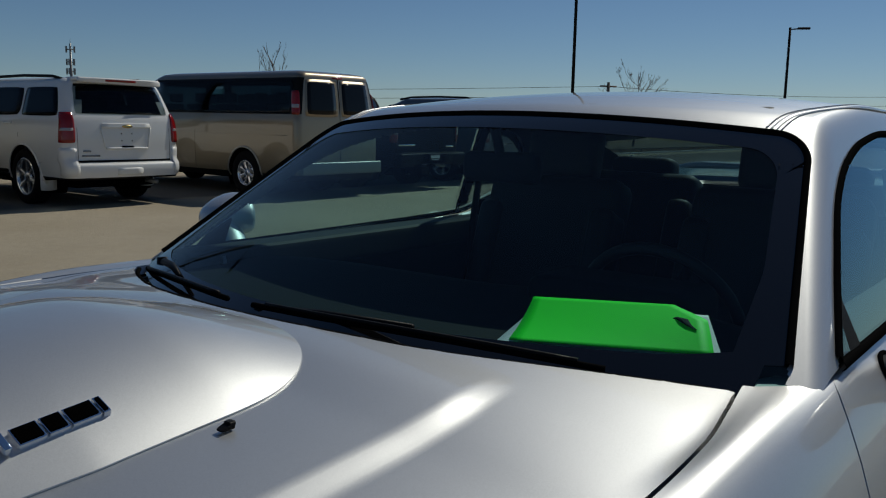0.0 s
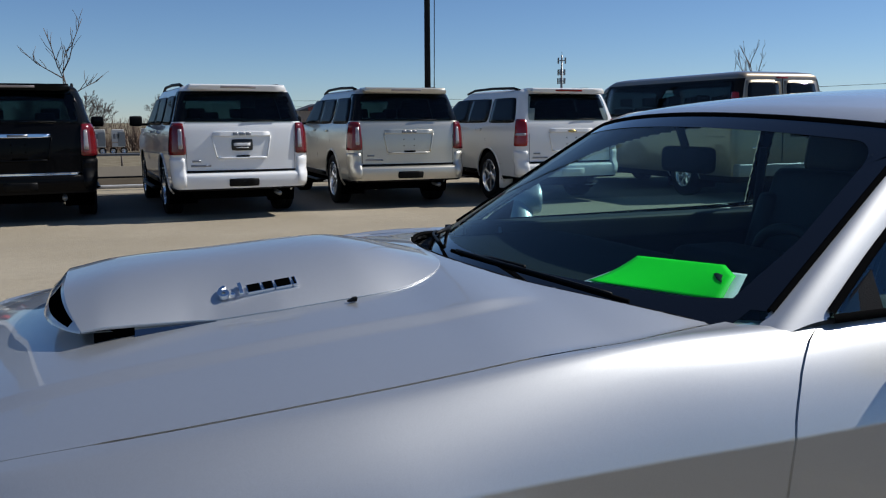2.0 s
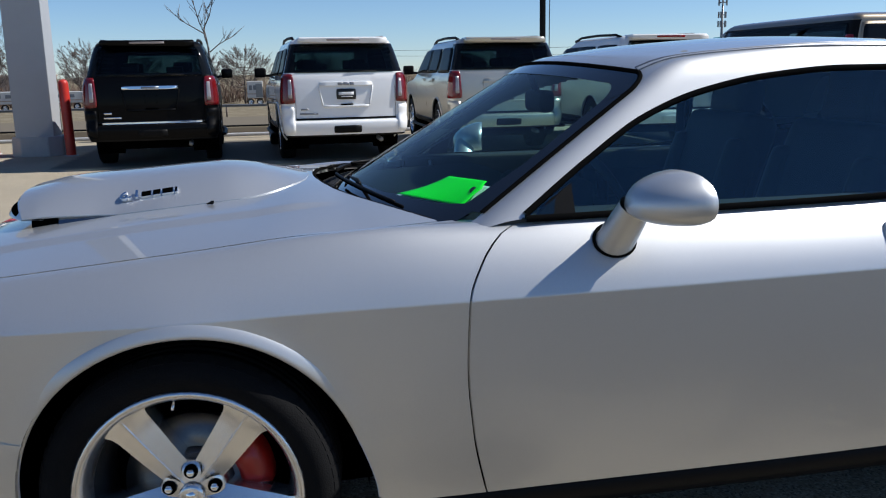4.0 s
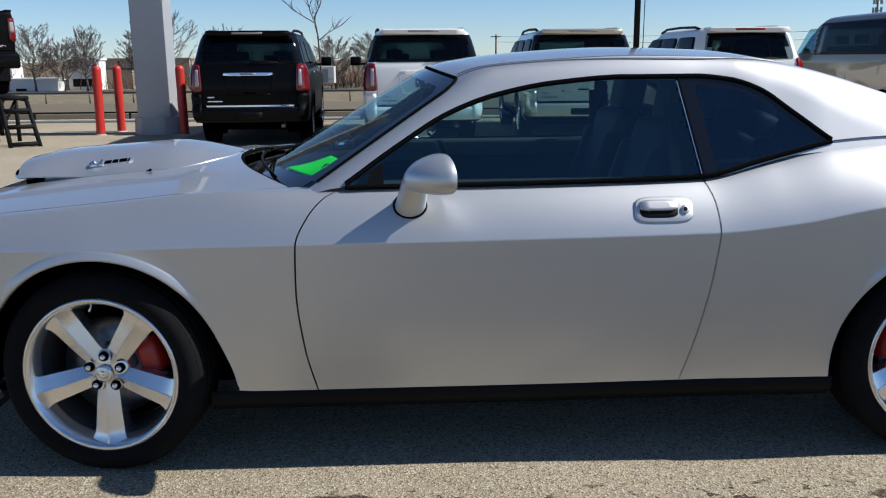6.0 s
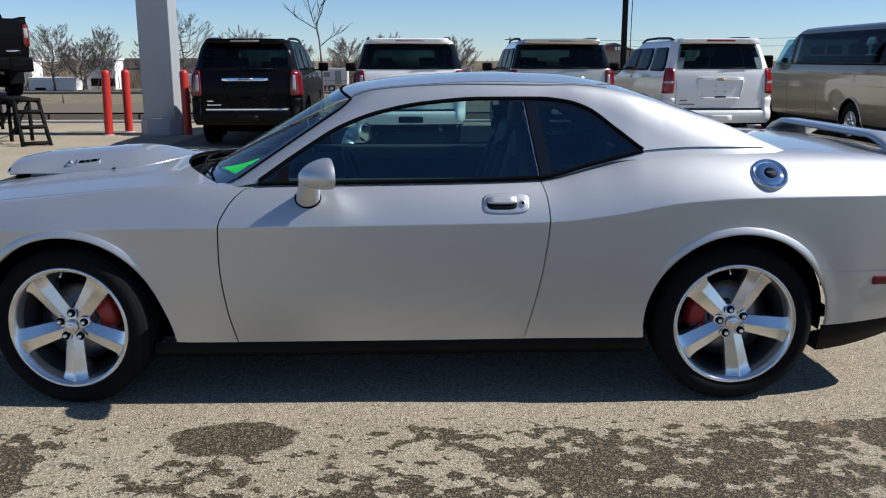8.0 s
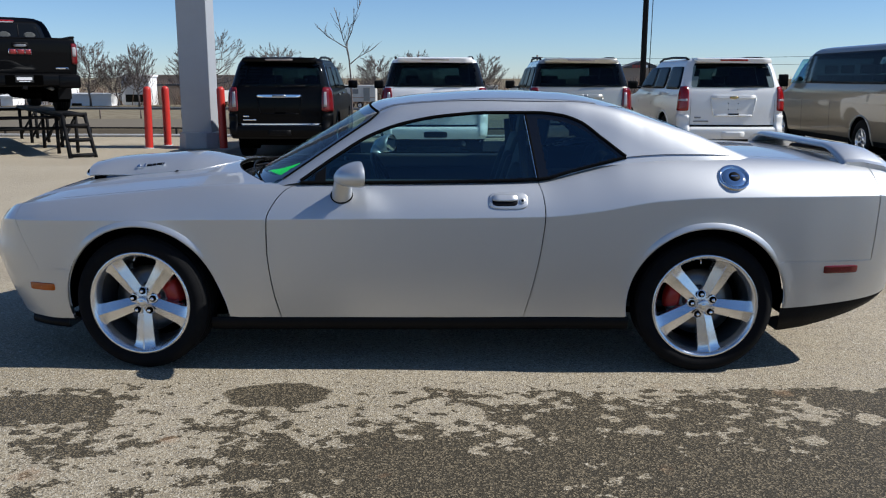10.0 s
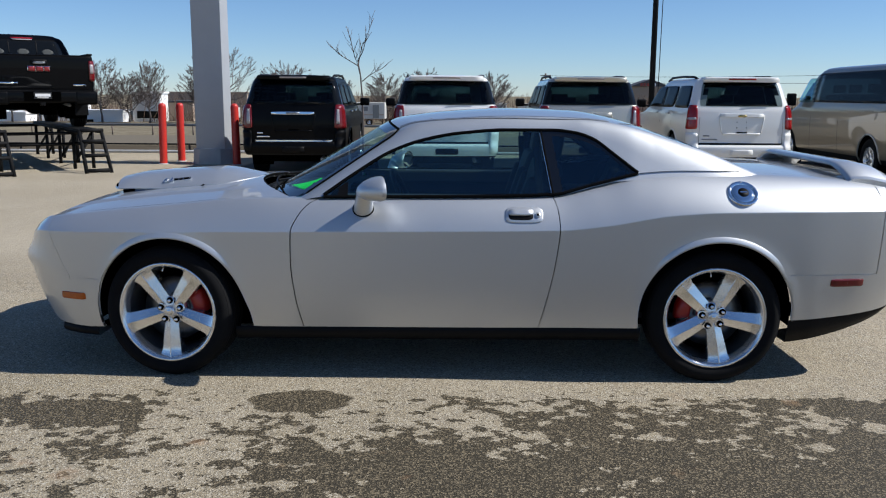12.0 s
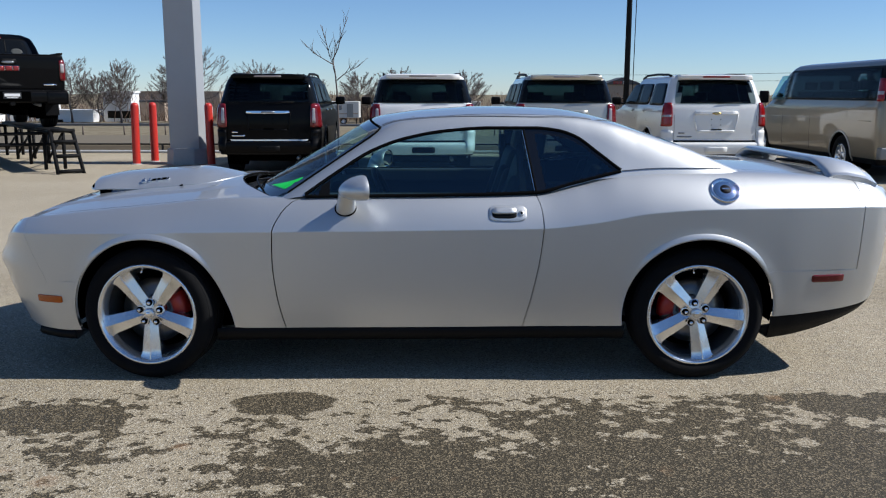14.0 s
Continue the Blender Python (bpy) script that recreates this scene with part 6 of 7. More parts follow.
def van(at):
    car = thing("passenger_van", "light bronze long passenger van with dark side glass", "van", at, "row of parked cars")
    H = Hull(spline((0.30, 0.90), (0.45, 0.97), (0.9, 0.99), (1.25, 0.985), (1.34, 0.965), (1.90, 0.85), (2.0, 0.81)),
             spline((0.30, 0.08), (0.42, 0.03), (0.60, 0.03), (1.3, 0.05), (2.0, 0.13)),
             spline((0.30, 6.1), (0.9, 6.1), (1.1, 6.0), (1.2, 5.45), (1.3, 5.2), (1.9, 4.5), (2.0, 4.3)), 0.12, 0.3, 0.02, 2.0, 0.10)
    zs = np.linspace(0.30, 2.0, 36)
    arches = ((1.42, 0.38, 0.43), (5.35, 0.38, 0.43))

    def groups(c):
        flank = abs(c[0]) > float(H.hw(c[2])) - 0.09
        if c[2] < 0.38:
            return ("lower_trim", TRIM)
        if flank and 1.40 < c[2] < 1.90 and (0.34 < c[1] < 4.02 or 4.32 < c[1] < 4.86 - 0.76 * (c[2] - 1.36)):
            return None
        if 1.30 < c[2] < 1.86 and c[1] > float(H.yf(c[2])) - 0.1 and abs(c[0]) < float(H.hw(c[2])) - 0.24:
            return None
        if flank and 1.345 < c[2] < 1.93 and c[1] < 4.18:
            return ("window_surround", TRIM)
        return ("body", BRONZE)

    H.build(zs, groups, arches, car)
    pane("windscreen", lambda a, z, o: (a, float(H.yf(z)) + o, z), [(-0.78, 1.27), (0.78, 1.27), (0.66, 1.89), (-0.66, 1.89)], VANGLASS, car, 0.006, 6, "clear windscreen", 0.02)
    part("dashboard", box_bm(1.60, 0.5, 0.30, (0, 4.85, 1.15), 0.06, 3), DASH, car, smooth=True)
    part("cabin_floor", box_bm(1.70, 4.4, 0.05, (0, 2.6, 0.62), 0.02), LEATHER, car)
    for y in (0.75, 1.60, 2.45, 3.30, 4.15):
        for x in (-0.50, 0.0, 0.50) if y < 3.9 else (-0.46, 0.46):
            st = part("seat_back", box_bm(0.46, 0.13, 0.66, (0, 0, 0), 0.05, 3, pose(x, y, 1.20, -8, 0, 0)), SEATGREY, car, "grey seat back", smooth=True)
            part("headrest", box_bm(0.27, 0.09, 0.17, (x, y - 0.08, 1.64), 0.04, 3), SEATGREY, st, smooth=True)
    part("underbody", box_bm(1.7, 5.0, 0.2, (0, 2.8, 0.38), 0.03), GAP, car)
    for sg in (-1, 1):
        fn = H.side(sg)
        pane("side_window", fn, [(0.22, 1.37), (4.10, 1.37), (4.08, 1.92), (0.26, 1.92)], VANGLASS, car, 0.012, 14, rnd=0.03)
        pane("side_window", fn, [(4.24, 1.36), (5.0, 1.36), (4.62, 1.86), (4.24, 1.86)], SIDEGLASS, car, 0.006, 8)
        for y in (4.17, 2.78):
            pane("door_gap", fn, [(y, 0.45), (y + 0.006, 0.45), (y + 0.006, 1.34), (y, 1.34)], GAP, car, 0.002, 4, rnd=0)
        pane("body_rib", fn, [(0.3, 1.02), (4.8, 1.02), (4.8, 1.035), (0.3, 1.035)], BRONZE, car, 0.010, 10, rnd=0)
        lamp = pane("tail_lamp", H.at, [(sg * 0.90, 1.36), (sg * 1.03, 1.36), (sg * 1.0, 1.74), (sg * 0.86, 1.74)], REDLENS, car, 0.02, 8, "tall red tail lamp")
        pane("clear_lens", H.at, [(sg * 0.90, 1.47), (sg * 1.02, 1.47), (sg * 1.01, 1.53), (sg * 0.89, 1.53)], CLEARLENS, lamp, 0.0225, 5)
        frame_ = pane("door_frame", H.at, [(sg * 0.03, 1.33), (sg * 0.80, 1.33), (sg * 0.74, 1.93), (sg * 0.03, 1.93)], BRONZE, car, 0.004, 8)
        pane("rear_window", H.at, [(sg * 0.08, 1.37), (sg * 0.75, 1.37), (sg * 0.70, 1.89), (sg * 0.08, 1.89)], TINT, car, 0.008, 8, "dark rear door window")
        for yw in (1.42, 5.35):
            vehicle_wheel(car, sg * 0.84, yw, 0.375, 0.215, 0.235, "eight", sg, 0.2)
        ring = [(sg * (float(H.hw(max(0.3, 0.38 + 0.43 * math.sin(a)))) + 0.004), 1.42 + 0.437 * math.cos(a), 0.38 + 0.437 * math.sin(a)) for a in np.linspace(radians(-8), radians(188), 26)]
        tube("arch_lip", ring, 0.016, CHAMPAGNE, car, sides=6)
        part("mirror_case", box_bm(0.2, 0.09, 0.26, (sg * 1.15, 4.9, 1.42), 0.03, 3), TRIM, car, smooth=True)
    pane("door_gap", H.at, [(-0.005, 0.6), (0.005, 0.6), (0.005, 1.95), (-0.005, 1.95)], GAP, car, 0.006, 4, rnd=0)
    part("rear_bumper", box_bm(1.9, 0.16, 0.2, (0, 0.02, 0.50), 0.03, 3), GALV, car, "bright steel step bumper", smooth=True)
    pane("rear_plate", H.at, [(0.16, 1.02), (0.50, 1.02), (0.50, 1.20), (0.16, 1.20)], PLATEBLACK, car, 0.014, 4, "blank dark plate")
    pane("door_handle", H.at, [(-0.62, 0.84), (-0.34, 0.84), (-0.34, 0.87), (-0.62, 0.87)], CHROME, car, 0.012, 4)
    pane("brake_light", H.at, [(-0.12, 1.955), (0.12, 1.955), (0.12, 1.98), (-0.12, 1.98)], REDLENS, car, 0.012, 4)
    return car


van(pose(8.60, 9.35, 0) @ Matrix.Diagonal((1, 1, 1.035, 1)))


def pickup(at, paint, label, bars):
    """Crew-cab pickup; tailgate at y = 0, nose towards +y."""
    car = thing("pickup_truck", label, "pickup truck", at)
    H = Hull(spline((0.50, 0.93), (0.62, 0.99), (0.80, 1.0), (1.1, 1.015), (1.35, 1.0), (1.43, 0.985)), spline((0.50, 0.12), (0.62, 0.07), (0.80, 0.06), (1.35, 0.05), (1.43, 0.06)),
             spline((0.50, 5.5), (0.8, 5.6), (1.15, 5.55), (1.30, 5.45), (1.43, 4.9)), 0.07, 0.3, 0.02, 1.43, 0.015)
    arches = ((1.28, 0.42, 0.48), (4.75, 0.42, 0.48))
    H.build(np.linspace(0.50, 1.43, 20), lambda c: ("bed_body", paint), arches, car)
    cab = Hull(spline((1.38, 0.97), (1.46, 0.95), (1.78, 0.83), (1.86, 0.77), (1.89, 0.71)), spline((1.38, 2.02), (1.80, 2.14), (1.86, 2.20), (1.89, 2.30)), spline((1.38, 4.65), (1.80, 4.0), (1.89, 3.85)), 0.10, 0.2, 0.03, 1.89, 0.05)
    cab.build(np.linspace(1.38, 1.89, 14), lambda c: ("cab", paint), (), car, 20)
    glass = pane("rear_window", cab.at, [(-0.80, 1.46), (0.80, 1.46), (0.70, 1.80), (-0.70, 1.80)], TINT, car, 0.006, 10, "dark cab rear window", 0.06)
    for x in (-0.27, 0.27):
        pane("window_divider", cab.at, [(x - 0.012, 1.46), (x + 0.012, 1.46), (x + 0.012, 1.80), (x - 0.012, 1.80)], TRIM, glass, 0.009, 4, rnd=0)
    for x in (-0.48, 0.0, 0.48):
        pane("headrest", cab.at, [(x - 0.13, 1.50), (x + 0.13, 1.50), (x + 0.10, 1.62), (x - 0.10, 1.62)], DOORCAP, glass, 0.0075, 6, "grey headrest behind the glass", 0.3)
    lamp = pane("brake_light", cab.at, [(-0.22, 1.835), (0.22, 1.835), (0.21, 1.865), (-0.21, 1.865)], REDLENS, car, 0.02, 5, "red high brake light")
    pane("cargo_lens", cab.at, [(-0.20, 1.805), (0.20, 1.805), (0.21, 1.83), (-0.21, 1.83)], CLEARLENS, lamp, 0.018, 4)
    for sg in (-1, 1):
        lamp = pane("tail_lamp", H.at, [(sg * 0.905, 0.93), (sg * 1.07, 0.93), (sg * 1.07, 1.33), (sg * 0.905, 1.33)], LAMPDARK, car, 0.018, 8, "red tail lamp")
        pane("clear_lens", H.at, [(sg * 0.925, 1.08), (sg * 0.985, 1.08), (sg * 0.985, 1.26), (sg * 0.925, 1.26)], CLEARLENS, lamp, 0.022, 5, "clear inner lens")
        pane("side_window", cab.side(sg), [(2.4, 1.46), (4.2, 1.46), (3.7, 1.78), (2.5, 1.78)], TINT, car, 0.006, 8)
        for yw in (1.28, 4.75):
            vehicle_wheel(car, sg * 0.86, yw, 0.41, 0.25, 0.27, "six", sg)
        part("bed_rail", box_bm(0.10, 1.90, 0.035, (sg * 0.94, 1.02, 1.45), 0.012, 2), TRIM, car, "black bed rail cap")
        part("bumper_end", box_bm(0.42, 0.24, 0.26, (sg * 0.80, -0.02, 0.60), 0.05, 3), paint, car, smooth=True)
        part("mud_flap", box_bm(0.26, 0.012, 0.24, (sg * 0.86, 0.80, 0.36), 0.004), TRIM, car)
        tube("leaf_spring", [(sg * 0.56, 0.45, 0.52), (sg * 0.56, 1.28, 0.38), (sg * 0.56, 2.0, 0.52)], 0.035, GAP, car, sides=4)
    part("rear_bumper", box_bm(1.30, 0.20, 0.22, (0, -0.03, 0.62), 0.04, 3), paint, car, smooth=True)
    part("step_pad", box_bm(1.96, 0.16, 0.014, (0, -0.03, 0.735), 0.005), TRIM, car)
    part("plate_recess", box_bm(0.66, 0.02, 0.18, (0, -0.128, 0.63), 0.008), GAP, car)
    pl = part("dealer_plate", box_bm(0.32, 0.012, 0.13, (0, -0.140, 0.65), 0.004), PLATEBLACK, car, "dark dealer plate with plain bars")
    part("plate_bar", box_bm(0.27, 0.006, 0.055, (0, -0.148, 0.655), 0.001), PLATEWHITE, pl)
    part("plate_bar", box_bm(0.20, 0.006, 0.014, (0, -0.148, 0.605), 0.001), PLATEWHITE, pl)
    part("hitch_receiver", box_bm(0.09, 0.16, 0.09, (0, -0.04, 0.50), 0.012), TRIM, car)
    for z in (0.775, 1.405):
        pane("tailgate_gap", H.at, [(-0.88, z), (0.88, z), (0.88, z + 0.008), (-0.88, z + 0.008)], GAP, car, 0.003, 6, rnd=0)
    hd = pane("tailgate_handle", H.at, [(-0.15, 1.235), (0.15, 1.235), (0.15, 1.335), (-0.15, 1.335)], TRIM, car, 0.010, 5, rnd=0.1)
    pane("handle_cup", H.at, [(-0.11, 1.25), (0.11, 1.25), (0.11, 1.295), (-0.11, 1.295)], ALLOYGREY, hd, 0.013, 5, rnd=0.1)
    for a, b in bars:
        bb = pane("badge_bar", H.at, [(a - 0.008, 1.102), (b + 0.008, 1.102), (b + 0.008, 1.208), (a - 0.008, 1.208)], CHROME, car, 0.010, 4, rnd=0)
        pane("badge_face", H.at, [(a, 1.11), (b, 1.11), (b, 1.20), (a, 1.20)], BADGERED, bb, 0.014, 4, rnd=0)
    for a, b, z in ((-0.86, -0.40, 0.86), (0.60, 0.84, 0.83)):
        pane("model_badge", H.at, [(a, z), (b, z), (b, z + 0.04), (a, z + 0.04)], CHROME, car, 0.008, 4, rnd=0)
    part("underbody", box_bm(1.5, 5.0, 0.16, (0, 2.9, 0.56), 0.04), GAP, car)
    tube("axle", [(-0.8, 1.28, 0.42), (0.8, 1.28, 0.42)], 0.07, GAP, car)
    lathe("differential", [(0.0, -0.16), (0.10, -0.12), (0.15, 0.0), (0.10, 0.12), (0.0, 0.16)], GAP, car, n=16, m=Matrix.Translation((0, 1.28, 0.42)))
    tube("exhaust_pipe", [(0.5, 0.02, 0.46), (0.5, 0.8, 0.5)], 0.035, GALV, car)
    return car


RACK = 0.83
pickup(pose(-8.10, 11.30, RACK, 0, 0, 34.5), BLACKPAINT, "black pickup truck standing on a steel display ramp", ((-0.20, -0.08), (-0.06, 0.06), (0.08, 0.18)))
pickup(pose(11.2, 9.5, 0), BLACKPAINT, "black pickup truck parked beside the van", ())
suv(GREYPAINT, "wide_glass", "dark grey full-size suv parked beyond the van", pose(14.3, 9.6, 0), False, False)
suv(BLACKPAINT, "narrow_glass", "black full-size suv parked at the row's end", pose(17.4, 9.8, 0), False, False)

# steel display ramp, in the truck's own axes
ramp = thing("display_ramp", "black steel ramp frame that carries the pickup truck", "ramp", pose(-8.20, 11.28, 0, 0, 0, 34.5))
for x in (-0.86, 0.86):
    part("runway", box_bm(0.42, 6.0, 0.05, (x, 2.55, RACK - 0.028), 0.01), BLACKSTEEL, ramp)
    for q in (-0.2, 0.2):
        tube("side_rail", [(x + q, -0.45, RACK - 0.06), (x + q, 5.5, RACK - 0.06)], 0.03, BLACKSTEEL, ramp, sides=4)
    for y in (0.35, 2.0, 3.7, 5.3):
        for q in (-0.18, 0.18):
            tube("leg", [(x + q, y, 0.0), (x + q, y, RACK - 0.06)], 0.036, BLACKSTEEL, ramp, sides=4)
        tube("brace", [(x - 0.18, y, 0.12), (x + 0.18, y, RACK - 0.14)], 0.026, BLACKSTEEL, ramp, sides=4)
    for y0 in (0.35, 2.0):
        tube("brace", [(x + 0.18, y0, RACK - 0.08), (x + 0.18, y0 + 1.65, 0.10)], 0.026, BLACKSTEEL, ramp, sides=4)
    # stepped end
    for q in (-0.2, 0.2):
        tube("step_leg", [(x + q, -0.45, RACK - 0.02), (x + q + 0.06 * (q > 0), -0.92, 0.0)], 0.038, BLACKSTEEL, ramp, sides=4)
    for t in (0.06, 0.40, 0.72, 0.97):
        tube("step_rung", [(x - 0.2, -0.92 + 0.47 * t, RACK * t), (x + 0.24, -0.92 + 0.47 * t, RACK * t)], 0.038, BLACKSTEEL, ramp, sides=4)
for z in (RACK - 0.10, RACK - 0.32):
    for y in (0.35, 5.3):
        tube("cross_tube", [(-0.86, y, z), (0.86, y, z)], 0.032, BLACKSTEEL, ramp, sides=4)


# ---- canopy column and bollards ----
col = thing("canopy_column", "light grey square canopy column on a concrete footing", "column")
part("column_shaft", box_bm(0.64, 0.60, 7.2, (-5.43, 13.62, 3.9), 0.012), COLUMNPAINT, col)
bm = box_bm(0.86, 0.84, 0.34, (0, 0, 0.17), 0)
bmesh.ops.bevel(bm, geom=[e for e in bm.edges if abs(e.verts[0].co.z - e.verts[1].co.z) > 0.1], offset=0.20, segments=1, affect="EDGES")
for v in bm.verts:
    if v.co.z > 0.2:
        v.co.x, v.co.y = v.co.x * 0.96, v.co.y * 0.96
bmesh.ops.bevel(bm, geom=bm.edges[:], offset=0.012, segments=2, affect="EDGES")
bmesh.ops.translate(bm, vec=(-5.42, 13.60, 0), verts=bm.verts)
part("column_footing", bm, CONCRETEBASE, col, "pale concrete footing with cut corners")
for i, (x, y) in enumerate(((-6.50, 13.35), (-6.36, 14.15), (-4.83, 13.2))):
    b = thing("bollard", "red painted steel bollard with a domed top", "bollard", pose(x, y, 0, (0, 0.8, 0)[i], (1.2, 0.6, -0.8)[i], 0), "red bollards")
    lathe("post", [(0.084, 0.0), (0.084, 1.24), (0.080, 1.27), (0.066, 1.30), (0.040, 1.318), (0.0, 1.325)], REDPAINT, b, n=24, axis="z")
    lathe("footing_collar", [(0.12, 0.0), (0.118, 0.012), (0.085, 0.016)], CONCRETEBASE, b, n=24, axis="z")


# ---- poles, wires, tower ----
def lamp_pole(x, y, h, arm, label, base=0.0):
    p = thing("lamp_pole", label, "lamp pole", pose(x, y, base), "lamp poles")
    tube("shaft", [(0, 0, 0), (0, 0, h)], [0.075, 0.055], BLACKSTEEL, p, sides=10)
    part("foot_plate", box_bm(0.32, 0.32, 0.03, (0, 0, 0.015), 0.006), BLACKSTEEL, p)
    if arm:
        tube("arm", [(0, 0, h - 0.1), (arm[0] * 0.5, arm[1] * 0.5, h - 0.06)], 0.035, BLACKSTEEL, p, sides=6)
        part("lamp_head", box_bm(0.55, 0.30, 0.09, (0, 0, 0), 0.03, 2, pose(arm[0] * 0.8, arm[1] * 0.8, h - 0.05, 0, 0, math.degrees(math.atan2(arm[1], arm[0])))), BLACKSTEEL, p)
    return p


p1 = lamp_pole(4.72, 16.1, 9.0, (-0.9, 0), "tall black steel pole with a thin wire beside it")
tube("halyard", [(0.15, 0, 1.2), (0.17, 0, 4.0), (0.15, 0, 8.9)], 0.010, BLACKSTEEL, p1, sides=5)
lamp_pole(30.0, 17.0, 12.0, (0.9, 0), "tall black steel lamp pole far across the lot")
lamp_pole(41.0, 11.6, 6.1, (0.3, -0.7), "black lamp pole with a flat lamp head")


def wire(name, pts, r, label):
    return tagged(tube(name, pts, r, BLACKSTEEL, sides=4), label, "cable", kind="structure")


def sag(a, b, s, n=14):
    a, b = Vector(a), Vector(b)
    return [a.lerp(b, t) - Vector((0, 0, 4 * s * t * (1 - t))) for t in np.linspace(0, 1, n)]


up = thing("utility_pole", "weathered wooden utility pole with a crossarm", "utility pole", pose(74, 38, -4), "utility poles")
tube("shaft", [(0, 0, 0), (0, 0, 9.4)], [0.2, 0.14], WOODPOLE, up)
tube("crossarm", [(-0.9, 0.4, 9.0), (0.9, -0.4, 9.0)], 0.08, WOODPOLE, up, sides=4)
copy_thing(up, pose(100, 12, -4))
copy_thing(up, pose(14.5, 150, -4))
for dz in (0.0, -0.9):
    wire("overhead_wire", sag((74, 38, 5.0 + dz), (100, 12, 5.0 + dz), 0.5), 0.02, "thin dark overhead wire")
    wire("overhead_wire", sag((74, 38, 5.0 + dz), (14.5, 150, 5.0 + dz), 1.0), 0.02, "thin dark overhead wire")
    wire("overhead_wire", sag((100, 12, 5.0 + dz), (104, -18, 7.5 + dz), 0.3), 0.02, "thin dark overhead wire")

tower = thing("cell_tower", "grey cell tower mast with antenna panels", "tower", pose(108.9, 200, -4))
tube("mast", [(0, 0, 0), (0, 0, 22.0)], [0.5, 0.22], GALV, tower, sides=8)
for z, n, r in ((20.6, 6, 1.05), (17.6, 5, 0.9), (15.4, 5, 0.95)):
    tube("platform", [(r * math.cos(a), r * math.sin(a), z) for a in np.linspace(0, 2 * math.pi, 12, endpoint=False)], 0.07, GALV, tower, sides=4, closed=True)
    for k in range(n):
        a = 2 * math.pi * k / n
        part("antenna_panel", box_bm(0.34, 0.25, 1.5, (r * math.cos(a), r * math.sin(a), z), 0.03), GALV, tower)
tube("lightning_rod", [(0, 0, 22.0), (0, 0, 22.9)], 0.06, GALV, tower, sides=4)

# ---- trees without leaves ----
def tree_mesh(t, limbs, twigs):
    for nm, data in (("trunk", limbs), ("twig_crown", twigs)):
        V, F = merge(*data)
        o = raw(nm, V, F, BARK, t)
        if nm == "twig_crown":
            tagged(o, kind="stuff")
    return t


def bare_tree(x, y, h, w, seed, z0=-1.95, boughs=44, bole=0.20, open_=0.0, thin=1.0, label="leafless tree with a rounded crown of fine grey twigs"):
    """A leader with rising boughs that end on an oval crown of width w, each forking three times."""
    rnd = random.Random(seed)
    t = thing("tree", label, "tree", pose(x, y, z0), "bare trees")
    limbs, twigs = [], []
    least = 0.014 * thin

    def bough(p, tip, r, lev):
        d = tip - p
        L = d.length
        n = (5, 4, 3, 2)[lev]
        pts, rad = [p], [r]
        for i in range(1, n + 1):
            u = i / n
            q = p + d * u - Vector((0, 0, L * 0.16 * math.sin(math.pi * u))) * (1 if lev == 0 else 0.3)
            q += Vector((rnd.uniform(-1, 1), rnd.uniform(-1, 1), rnd.uniform(-1, 1))) * L * 0.045
            pts.append(q)
            rad.append(max(r * (1 - 0.75 * u), least * (1.3, 1.0, 0.85, 0.7)[lev]))
        (limbs if lev == 0 else twigs).append(tube_data(pts, rad, 5 if lev == 0 else 3))
        if lev == 3:
            return
        for k in range((6, 4, 3)[lev] - int(2 * open_ * (lev < 2))):
            u = rnd.uniform(0.22, 1.0)
            i = min(int(u * n), n - 1)
            q = pts[i].lerp(pts[i + 1], u * n - i)
            side = Vector((rnd.uniform(-1, 1), rnd.uniform(-1, 1), rnd.uniform(-0.5, 0.9)))
            dr = (d.normalized() * 0.95 + side * 0.58 + Vector((0, 0, 0.16))).normalized()
            bough(q, q + dr * L * rnd.uniform(0.40, 0.66) * (1.05 - 0.45 * u), rad[i] * 0.55, lev + 1)

    base = h * bole
    lead = [Vector((rnd.uniform(-1, 1) * 0.012 * h * k, rnd.uniform(-1, 1) * 0.012 * h * k, h * 0.94 * k / 7)) for k in range(8)]
    r0 = 0.017 * h
    limbs.append(tube_data(lead, [r0 * 1.25] + [max(r0 * (1 - 0.135 * k), least * 1.5) for k in range(1, 8)], 8))
    for k in range(boughs):
        f = (k + 0.4) / boughs
        z = base + (h * 0.84 - base) * f
        i = min(int(z / (h * 0.94) * 7), 6)
        p = lead[i].lerp(lead[i + 1], z / (h * 0.94) * 7 - i)
        a = k * 2.4 + rnd.uniform(-0.5, 0.5)
        rise = h * (0.30 - 0.16 * f) * rnd.uniform(0.7, 1.2)
        zt = min(z + rise, h * 0.98)
        e = (zt / h - 0.58) / 0.44
        reach = w / 2 * math.sqrt(max(0.04, 1 - e * e)) * rnd.uniform(0.78, 1.04)
        bough(p, Vector((math.cos(a) * reach, math.sin(a) * reach, zt)), r0 * (0.46 - 0.28 * f), 0)
    return tree_mesh(t, limbs, twigs)


